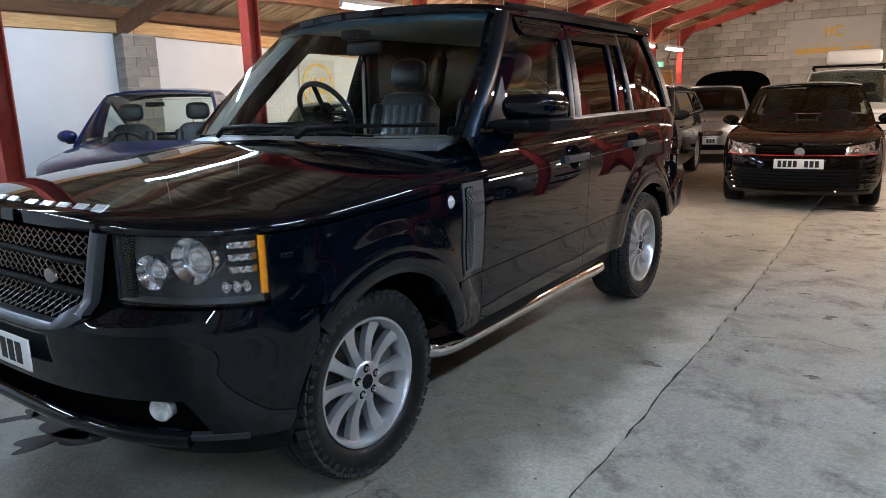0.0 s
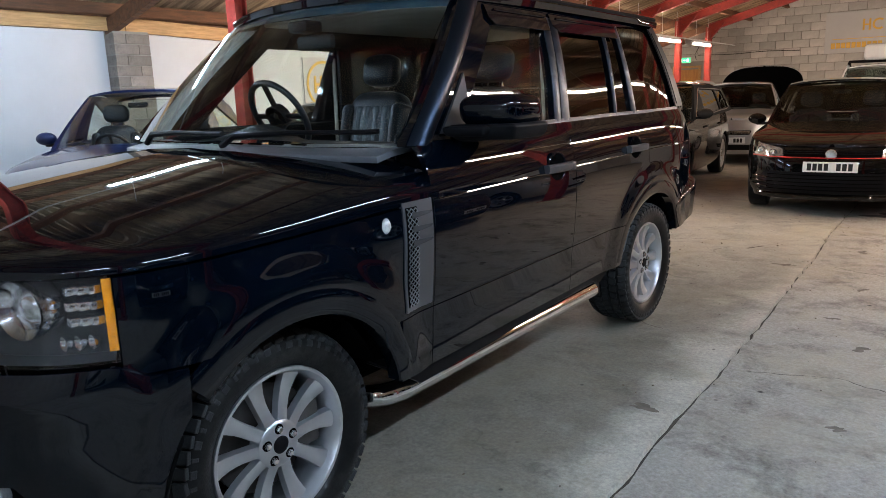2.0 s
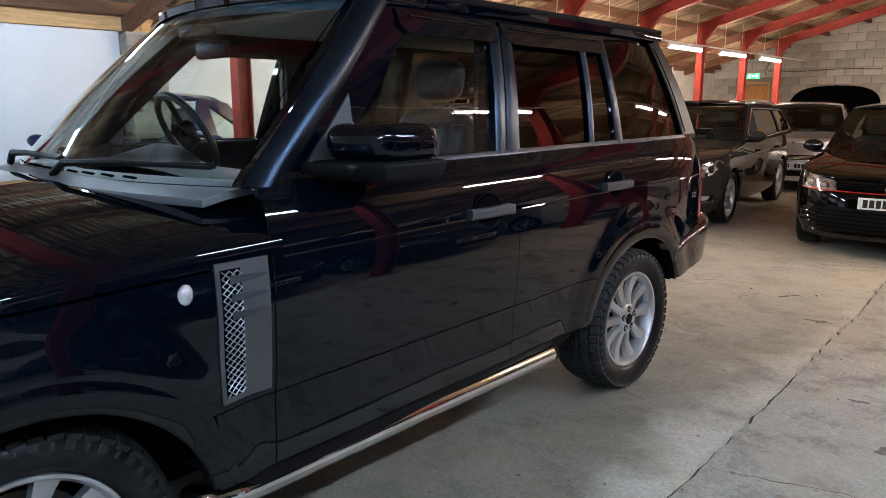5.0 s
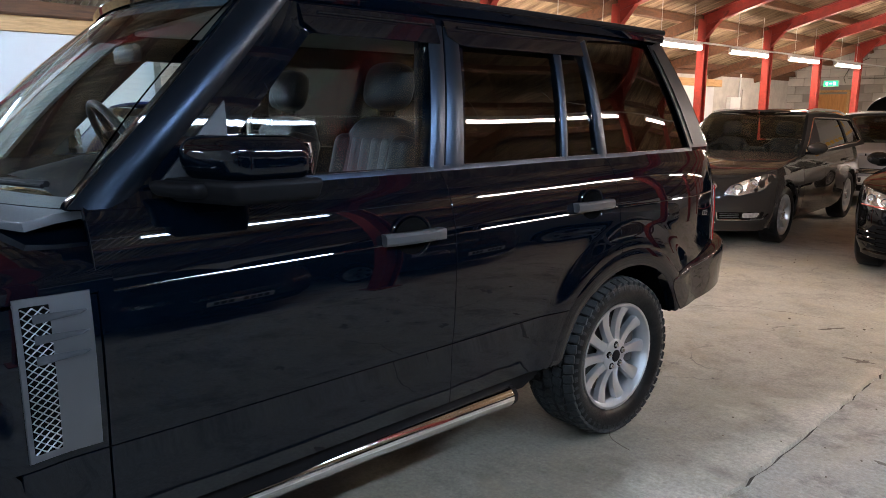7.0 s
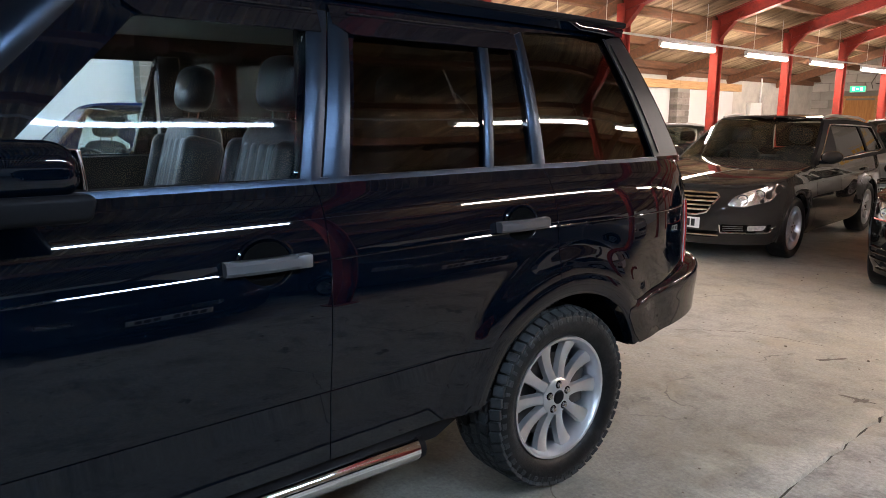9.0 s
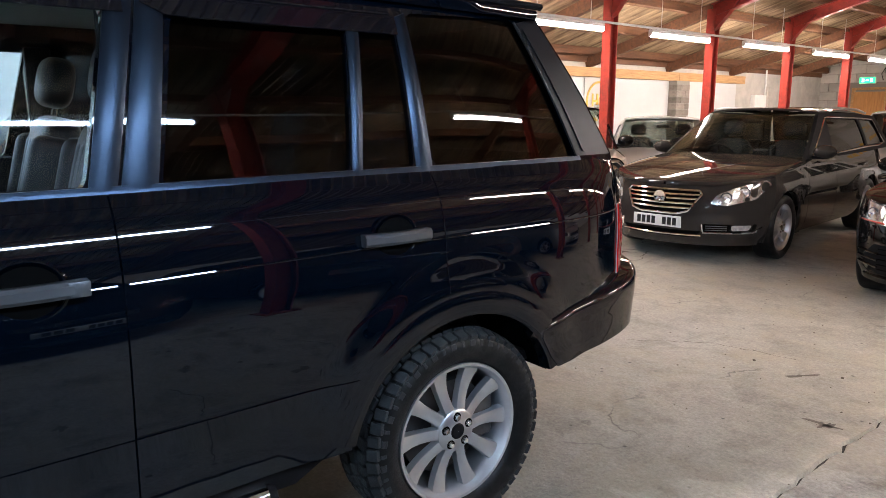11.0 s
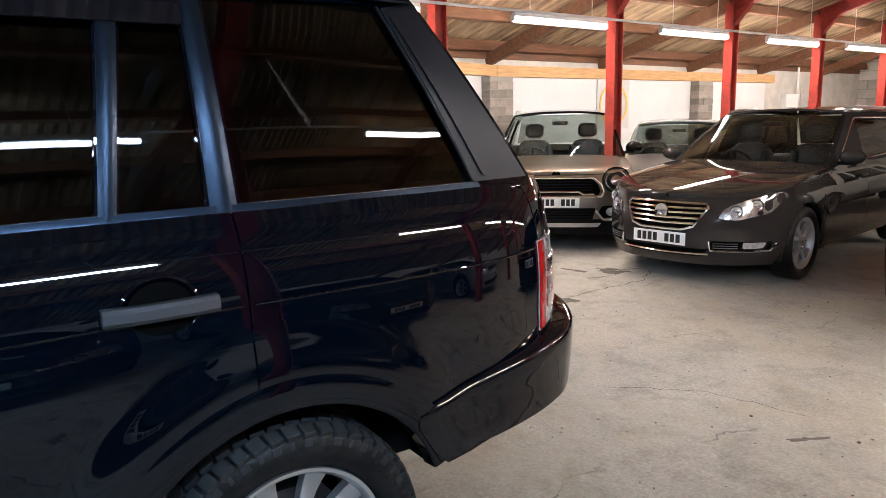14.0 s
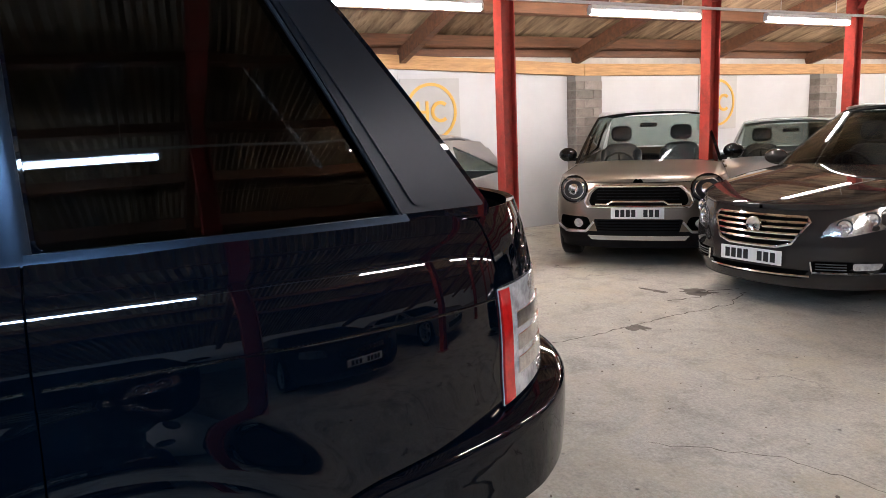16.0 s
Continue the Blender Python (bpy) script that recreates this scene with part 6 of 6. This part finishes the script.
        if g("third"):
            k = (t1 - 0.1) - (r1 - 0.1)
            wins.append([(y_end + 0.17, belt(y_end) + 0.03), (y_end + 0.10, ztop_(y_end)), (r1 - 0.26, ztop_(r1 - 0.26)), (t1 - 0.36, belt(t1) + 0.035)])
        holes = [rounded(w, 0.03, 3) for w in wins]
        part("window_frame", plate_mesh(outline, holes, place, 0.035), g("frame_mat", M_BLACK if g("chrome") else M), o)
        for i, w in enumerate(wins):
            a, b, c, d = [Vector(p) for p in w]
            rows = [[place(*((a * (1 - v) + b * v) * (1 - h) + (d * (1 - v) + c * v) * h), 0.012) for h in steps(-0.01, 1.01, 5)] for v in steps(-0.01, 1.01, 5)]
            part("side_window", pane(rows, 0.004, (0, base / 2, 0.9)), g("screen", M_DIM) if i == 0 else g("rear_glass", M_DIM), o).visible_shadow = False
        if g("chrome"):
            pts = [wins[0][0]] + [wins[0][1]] + [(y, ztop_(y) + 0.012) for y in steps(ws1 + 0.3, wins[-1][2][0], 8)] + [wins[-1][3]]
            pts += [(y, belt(y) + 0.005) for y in steps(wins[-1][3][0], fa[0], 10)][1:]
            part("window_trim", tube([place(a, b, -0.006) for a, b in pts], 0.009, 6), M_CHROME, o, "chrome window surround")
        if g("rails"):
            pts = []
            n = 16
            for t in range(n + 1):
                f = t / n
                y = ws1 + 0.18 + (r1 - 0.25 - ws1 - 0.18) * f
                pts.append((s * (xr - 0.02), y, zt_(y) + 0.028 + 0.030 * min(1, 6 * f, 6 * (1 - f))))
            part("roof_rail", tube(pts, 0.016, 8), M_ALLOY, o, "silver roof rail")
    # inside
    seat_z = belt0 - 0.50
    for x in (0.36, -0.36):
        seat(o, x, y_mid - 0.35, seat_z)
    part("rear_bench", box(1.2, 0.4, 0.6, 0, y_end - 0.05, seat_z + 0.2, 0.06), M_LEATHER, o)
    rows = [[(w * (xb - 0.06), ws0 + 0.16 + 0.2 * w * w, zr_ - 0.03), (w * (xb - 0.06), ws0 + 0.5, zr_ + 0.0), (w * (xb - 0.06), ws0 + 0.62, zr_ - 0.05), (w * (xb - 0.06), ws0 + 0.6, 0.6)] for w in steps(-1, 1, 9)]
    part("dashboard", sheet(rows), M_BLACK, o)
    steering_wheel(o, -0.36, ws0 + 0.78, zr_ - 0.06, 0.18)
    part("interior_mirror", box(0.2, 0.03, 0.05, 0, ws1 - 0.1, zt - 0.14, 0.012), M_BLACK, o)
    part("underbody", box(hw * 1.5, base - 2 * wr - 0.1, 0.15, 0, base / 2, 0.27, 0.02), M_GAP, o)
    part("cabin_floor", box(hw * 1.7, base, 0.04, 0, base / 2 + 0.3, 0.36, 0.01), M_GAP, o)
    part("engine_cover", box(hw * 1.3, 0.8, 0.3, 0, -0.05, 0.5, 0.05), M_GAP, o)
    return o, B


M_HEADLAMP = mat("clear_headlamp_glass", (0.40, 0.41, 0.42), 0.13, 0.75, coat=1.0, noise_scale=16, noise_amt=0.55)


def mirrored(poly):
    return [(-a, b) for a, b in poly]


def lamp_unit(o, B, poly, inner=0.9, bulbs=(), out=0.006, label="clear headlamp"):
    """Headlamp: dark bowl, bright bulbs and a clear lens, on the outline given in (x, z)."""
    for sg in (1, -1):
        p = poly if sg > 0 else mirrored(poly)
        L = part("headlamp", face_patch(B, rounded(p, 0.02, 2), out, 0.02), M_HEADLAMP, o, label)
        for x, z, r in bulbs:
            q = face_pt(B, sg * x, z, out + 0.004)
            bm = lathe([(0.0005, 0.0), (r * 0.45, 0.002), (r * 0.55, -0.006), (r * 0.8, -0.004), (r, 0.004), (r * 1.05, 0.0)], 20, "y")
            bmesh.ops.transform(bm, matrix=Matrix.Translation(q) @ Matrix.Rotation(radians(25 * sg), 4, "Z") @ Matrix.Diagonal((1, -1, 1, 1)), verts=bm.verts)
            part("bulb", bm, M_REFLECTOR, L)
            bm = lathe([(r * 1.04, 0.001), (r * 1.2, 0.003), (r * 1.25, -0.004)], 20, "y")
            bmesh.ops.transform(bm, matrix=Matrix.Translation(q) @ Matrix.Rotation(radians(25 * sg), 4, "Z") @ Matrix.Diagonal((1, -1, 1, 1)), verts=bm.verts)
            part("bezel", bm, M_LAMPBODY, L)


def face_bar(B, o, pts, r, material, name="trim_bar", label="", out=0.012, sides=6):
    fine = []
    for (a, b), (c, d) in zip(pts, pts[1:]):
        fine += [face_pt(B, a + (c - a) * t / 6, b + (d - b) * t / 6, out) for t in range(6)]
    fine.append(face_pt(B, *pts[-1], out))
    return part(name, tube(fine, r, sides), material, o, label)


def at_front(x, y, psi):
    """Where the front axle's centre stands, and the turn of the nose from -y to +x, in degrees."""
    return pose(x, y, 0, 0, 0, psi)


# brown-grey estate car
M_BROWN = mat("brown_grey_metallic", (0.028, 0.0255, 0.0245), 0.3, 0.0, coat=1.0, noise_scale=900, noise_amt=0.2, spec=0.0, coat_ior=1.44)
P = dict(half=0.905, nose=-0.96, tail=3.93, base=2.737, wheel_r=0.335, belt=(0.99, 1.06), hood=(0.76, 1.0), ws0=0.36, ws1=1.26, roof=1.52, roof1=3.45, tail1=3.80, paint=M_BROWN, third=True, chrome=True, rails=True, twin=True, spokes=5, rear_glass=M_TINT, drop=0.05, mirror=(0.24, 0.15, 0.15), pf=2.2)
o, B = car("estate_car", "dark brown-grey estate car with chrome grille and roof rails", at_front(-2.665, 8.35, 7), P)
grille = [(-0.37, 0.735), (0.37, 0.735), (0.40, 0.70), (0.30, 0.535), (0.20, 0.505), (-0.20, 0.505), (-0.30, 0.535), (-0.40, 0.70)]
gp = part("grille", face_patch(B, rounded(grille, 0.02, 2), 0.002, 0.01), M_GAP, o, "black grille with chrome bars")
face_bar(B, gp, grille + [grille[0]], 0.012, M_CHROME, "grille_surround", out=0.008)
for k, (z, w) in enumerate(((0.695, 0.385), (0.655, 0.37), (0.61, 0.345), (0.565, 0.32))):
    face_bar(B, gp, [(-w, z), (0, z - 0.005), (w, z)], 0.011, M_CHROME, "grille_bar", out=0.006)
bm = lathe([(0.0005, 0.0), (0.05, 0.002), (0.062, 0.010), (0.066, 0.0)], 26, "y")
bmesh.ops.transform(bm, matrix=Matrix.Translation(face_pt(B, 0, 0.66, 0.02)) @ Matrix.Diagonal((1, -1, 1, 1)), verts=bm.verts)
part("round_badge", bm, M_CHROME, gp)
lamp_unit(o, B, [(0.48, 0.615), (0.52, 0.70), (0.66, 0.775), (0.83, 0.835), (0.865, 0.80), (0.80, 0.66), (0.62, 0.60)], bulbs=((0.60, 0.675, 0.045), (0.72, 0.725, 0.045)), label="large clear headlamp")
for sg in (1, -1):
    fp = [(sg * a, b) for a, b in ((0.44, 0.335), (0.44, 0.42), (0.82, 0.42), (0.80, 0.345))]
    f = part("fog_surround", face_patch(B, rounded(fp, 0.015, 2), 0.004, 0.012), M_GAP, o)
    face_bar(B, f, [(sg * 0.43, 0.415), (sg * 0.44, 0.335), (sg * 0.80, 0.335), (sg * 0.84, 0.39)], 0.010, M_CHROME, "fog_trim")
    for z in (0.36, 0.38, 0.40):
        face_bar(B, f, [(sg * 0.46, z), (sg * 0.63, z)], 0.004, M_SATIN, "fog_slat")
    part("fog_lamp", face_patch(B, rounded([(sg * a, b) for a, b in ((0.66, 0.355), (0.66, 0.41), (0.79, 0.41), (0.77, 0.36))], 0.015, 2), 0.010, 0.01), M_CLEARLENS, f)
lp = part("lower_intake", face_patch(B, [(-0.42, 0.345), (0.42, 0.345), (0.36, 0.275), (-0.36, 0.275)], 0.003, 0.01), M_GAP, o)
face_bar(B, lp, [(-0.42, 0.30), (0, 0.295), (0.42, 0.30)], 0.008, M_CHROME, "intake_trim")
q = face_pt(B, 0, 0.425, 0.02)
number_plate(o, 0, q.y, 0.425)

# black hatchback
M_BLACKP = mat("black_gloss_paint", (0.003, 0.003, 0.003), 0.4, 0.0, coat=1.0, spec=0.0, noise_scale=900, noise_amt=0.1, coat_ior=1.5)
P = dict(half=0.895, nose=-0.85, tail=3.42, base=2.63, wheel_r=0.318, belt=(0.94, 1.0), hood=(0.75, 0.96), ws0=0.30, ws1=1.10, roof=1.47, roof1=2.95, tail1=3.25, paint=M_BLACKP, twin=False, spokes=5, mirror=(0.22, 0.14, 0.14), rear_glass=M_TINT, drop=0.03)
HATCH = P
o, B = car("hatchback_car", "glossy black hatchback with a red grille line and number plate", at_front(0.09, 8.0, 7.5), P)
gp = part("grille", face_patch(B, [(-0.50, 0.735), (0.50, 0.735), (0.50, 0.655), (-0.50, 0.655)], 0.002, 0.01), M_GAP, o, "black grille with a red line")
face_bar(B, gp, [(-0.80, 0.668), (-0.5, 0.660), (0, 0.657), (0.5, 0.660), (0.80, 0.668)], 0.006, mat("red_trim", (0.5, 0.02, 0.015), 0.35), "red_line", out=0.014)
for z in (0.70, 0.722):
    face_bar(B, gp, [(-0.48, z), (0.48, z)], 0.005, M_BLACK, "grille_bar")
bm = lathe([(0.0005, 0.0), (0.045, 0.001), (0.05, 0.006), (0.058, 0.008), (0.062, 0.0)], 26, "y")
bmesh.ops.transform(bm, matrix=Matrix.Translation(face_pt(B, 0, 0.69, 0.016)) @ Matrix.Diagonal((1, -1, 1, 1)), verts=bm.verts)
part("round_badge", bm, M_CHROME, gp)
lamp_unit(o, B, [(0.46, 0.66), (0.48, 0.75), (0.66, 0.79), (0.83, 0.84), (0.86, 0.79), (0.80, 0.68), (0.62, 0.645)], bulbs=((0.58, 0.70, 0.036), (0.71, 0.725, 0.036)), label="clear headlamp of the hatchback")
lp = part("lower_intake", face_patch(B, [(-0.66, 0.50), (0.66, 0.50), (0.80, 0.34), (0.70, 0.27), (-0.70, 0.27), (-0.80, 0.34)], 0.003, 0.01), M_BLACK, o, "black mesh lower intake")
for z in (0.31, 0.35, 0.39, 0.43, 0.47):
    face_bar(B, lp, [(-0.62, z), (0.62, z)], 0.005, M_GAP, "intake_bar", out=0.008)
for sg in (1, -1):
    for z in (0.33, 0.38, 0.43):
        face_bar(B, lp, [(sg * 0.62, z), (sg * 0.80, z + 0.01)], 0.008, M_BLACKP, "fin", out=0.018)
face_bar(B, o, [(-0.74, 0.245), (0, 0.24), (0.74, 0.245)], 0.012, M_BLACKP, "splitter", out=0.02)
q = face_pt(B, 0, 0.56, 0.02)
number_plate(o, 0, q.y, 0.565)

# champagne compact car with a black roof
M_CHAMP = paint("champagne_metallic", (0.27, 0.225, 0.175), 0.75, 0.32)
P = dict(half=0.90, nose=-0.80, tail=2.95, base=2.3, wheel_r=0.335, belt=(1.02, 1.08), hood=(0.86, 1.0), ws0=0.22, ws1=0.86, roof=1.56, roof_x=0.62, roof1=2.55, tail1=2.8, paint=M_CHAMP, roof_mat=M_BLACKP, frame_mat=M_BLACKP, rails=True, twin=False, spokes=5, mirror=(0.22, 0.14, 0.17), mirror_mat=M_BLACKP, pf=2.9, screen=M_GLASS,
         front=[(0.22, -0.05), (0.36, 0.0), (0.5, 0.0), (0.62, -0.01), (0.8, -0.03), (0.88, -0.09), (1.0, -0.25)])
o, B = car("compact_car", "champagne compact car with black roof and round headlamps", at_front(-4.78, 8.25, 45), P)
gp0 = [(-0.46, 0.765), (-0.39, 0.825), (0.39, 0.825), (0.46, 0.765), (0.49, 0.68), (0.46, 0.635), (-0.46, 0.635), (-0.49, 0.68)]
gp = part("grille", face_patch(B, rounded(gp0, 0.03, 3), 0.004, 0.01), M_GAP, o, "black mesh grille with chrome surround")
face_bar(B, gp, ring(gp0, 1.08) + [ring(gp0, 1.08)[0]], 0.013, M_CHROME, "grille_surround", out=0.010)
for z in (0.70, 0.73, 0.76, 0.79):
    face_bar(B, gp, [(-0.40, z), (0.40, z)], 0.006, M_BLACK, "grille_bar", out=0.006)
face_bar(B, gp, [(-0.42, 0.652), (-0.30, 0.652), (-0.25, 0.682), (0.25, 0.682), (0.30, 0.652), (0.42, 0.652)], 0.010, M_CHROME, "grille_trim", out=0.010)
for sg in (1, -1):
    L = part("headlamp", face_patch(B, oval(sg * 0.66, 0.80, 0.145, 0.125), 0.010, 0.03), M_LAMPBODY, o, "round clear headlamp with black bezel")
    ringp = oval(sg * 0.66, 0.80, 0.152, 0.132)
    face_bar(B, L, ringp + [ringp[0]], 0.011, M_BLACKP, "bezel", out=0.010)
    in2 = oval(sg * 0.66, 0.80, 0.115, 0.097)
    face_bar(B, L, in2 + [in2[0]], 0.006, M_REFLECTOR, "ring_light", out=0.018)
    part("bulb", face_patch(B, oval(sg * 0.66, 0.80, 0.06, 0.055, 18), 0.024, 0.012), M_REFLECTOR, L)
    f = part("fog_surround", face_patch(B, rounded([(sg * a, b) for a, b in ((0.46, 0.42), (0.50, 0.52), (0.80, 0.53), (0.82, 0.42), (0.74, 0.385), (0.52, 0.385))], 0.03, 2), 0.004, 0.012), M_GAP, o)
    face_bar(B, f, [(sg * 0.44, 0.47), (sg * 0.52, 0.37), (sg * 0.74, 0.36), (sg * 0.84, 0.42)], 0.012, M_ALLOY, "fog_trim", out=0.012)
    part("fog_lamp", face_patch(B, oval(sg * 0.60, 0.455, 0.048, 0.045, 20), 0.016, 0.014), M_CLEARLENS, f, "round fog lamp")
part("lower_skirt", B.wrap(steps(-1, B.u(-0.46), 30), lambda y: 0.20, lambda y: 0.372, 6, out=0.004), M_BLACK, o, "matt black lower bumper edge")
lp = part("lower_intake", face_patch(B, rounded([(-0.44, 0.50), (0.44, 0.50), (0.40, 0.36), (-0.40, 0.36)], 0.02, 2), 0.003, 0.01), M_BLACK, o)
for z in (0.39, 0.42, 0.45, 0.48):
    face_bar(B, lp, [(-0.40, z), (0.40, z)], 0.006, M_GAP, "intake_bar", out=0.006)
part("bumper_trim", face_patch(B, [(-0.50, 0.33), (0.50, 0.33), (0.46, 0.285), (-0.46, 0.285)], 0.014, 0.014), M_ALLOY, o)
q = face_pt(B, 0, 0.565, 0.02)
number_plate(o, 0, q.y, 0.565)

# silver coupe behind, and others farther off
M_SILVER = paint("silver_metallic", (0.42, 0.43, 0.44), 0.8, 0.32)
SMALL = dict(half=0.86, nose=-0.80, tail=3.2, base=2.45, wheel_r=0.30, belt=(0.90, 0.96), hood=(0.70, 0.92), ws0=0.28, ws1=1.0, roof=1.40, roof1=2.3, tail1=3.0, paint=M_SILVER, twin=False, spokes=6, drop=0.05, mirror=(0.2, 0.14, 0.13))


def plain_face(o, B, round_lamps=False):
    if round_lamps:
        for sg in (1, -1):
            L = part("headlamp", face_patch(B, oval(sg * 0.60, 0.68, 0.10, 0.12), 0.010, 0.03), M_CLEARLENS, o, "round clear headlamp")
            c = oval(sg * 0.60, 0.68, 0.104, 0.124)
            face_bar(B, L, c + [c[0]], 0.008, M_CHROME, "bezel")
    else:
        lamp_unit(o, B, [(0.46, 0.60), (0.48, 0.68), (0.74, 0.72), (0.76, 0.62)], bulbs=((0.55, 0.64, 0.035), (0.66, 0.66, 0.035)))
    gr_ = part("grille", face_patch(B, rounded([(-0.36, 0.64), (0.36, 0.64), (0.33, 0.56), (-0.33, 0.56)], 0.02, 2), 0.004, 0.01), M_GAP, o)
    for z in (0.58, 0.60, 0.62):
        face_bar(B, gr_, [(-0.33, z), (0.33, z)], 0.005, M_CHROME, "grille_bar")
    part("lower_intake", face_patch(B, [(-0.55, 0.38), (0.55, 0.38), (0.5, 0.28), (-0.5, 0.28)], 0.003, 0.01), M_BLACK, o)
    q = face_pt(B, 0, 0.46, 0.02)
    number_plate(o, 0, q.y, 0.46)


o, B = car("coupe_car", "silver coupe parked beside the white wall", at_front(-4.75, 10.55, 40), SMALL)
plain_face(o, B)
o, B = car("saloon_car", "silver car parked by the white wall", at_front(-5.05, 4.75, 35), dict(SMALL, base=2.2, tail=2.6, roof1=2.0, tail1=2.4))
plain_face(o, B)
M_BLUE = paint("royal_blue_paint", (0.005, 0.010, 0.045), 0.05, 0.3)
o, B = car("saloon_car", "dark blue saloon car parked by the white wall", at_front(-4.74, 1.88, 42), dict(SMALL, half=0.82, base=2.25, tail=2.65, roof1=2.0, tail1=2.45, roof=1.59, belt=(1.07, 1.10), hood=(0.80, 1.06), screen=M_GLASS, rear_glass=M_GLASS, paint=M_BLUE))
plain_face(o, B)
o, B = car("saloon_car", "silver rounded car with round headlamps", at_front(-2.55, 13.2, 12), dict(SMALL, hood=(0.82, 0.98), pf=2.1, roof=1.50, ws0=0.15, ws1=0.85, roof1=2.1, tail1=2.9))
plain_face(o, B, True)
o, B = car("saloon_car", "silver car with its bonnet raised", at_front(-2.85, 16.2, 20), dict(SMALL, open=62, half=0.90, hood=(0.78, 0.98)))
plain_face(o, B)
M_WHITEP = paint("white_gloss_paint", (0.75, 0.75, 0.73), 0.0, 0.3)
o, B = car("off_road_car", "white off-road car with a white roof box", at_front(0.0, 13.0, 8), dict(half=0.93, nose=-0.88, tail=3.7, base=2.75, wheel_r=0.36, sill=0.3, belt=(1.10, 1.16), hood=(0.95, 1.10), ws0=0.30, ws1=1.0, roof=1.74, roof1=3.3, tail1=3.55, paint=M_WHITEP, third=True, rails=True, twin=False, spokes=5, mirror_mat=M_BLACK, roof_x=0.68))
plain_face(o, B)
rb = thing("roof_box", "white roof luggage box on black bars", "roof box", m=at_front(0.0, 13.0, 8))
bm = soft_box(0.92, 2.0, 0.36, 0.06, 3, Matrix.Translation((0.05, 1.85, 2.02)))
for v in bm.verts:
    if v.co.y < 1.3:
        v.co.z -= (1.3 - v.co.y) * 0.25 if v.co.z > 2.0 else 0
part("box_shell", bm, M_WHITEP, rb)
for y in (1.5, 2.4):
    part("cross_bar", box(1.3, 0.07, 0.03, 0, y, 1.835, 0.008), M_BLACK, rb)
    for sg in (1, -1):
        part("bar_foot", box(0.05, 0.07, 0.06, sg * 0.64, y, 1.79, 0.008), M_BLACK, rb)

# cars parked nose-out between the posts on the other side, mirrored in the dark paintwork
for x, y, c, t in ((3.35, -2.95, M_SILVER, -88), (3.32, -0.40, M_BLACKP, -89), (3.32, 2.30, M_BLACKP, -90), (3.34, 4.85, M_BROWN, -88), (3.35, 7.90, M_SILVER, -90)):
    o, B = car("hatchback_car", "hatchback parked nose-out between the red posts", at_front(x, y, t), dict(HATCH, paint=c))
    plain_face(o, B)
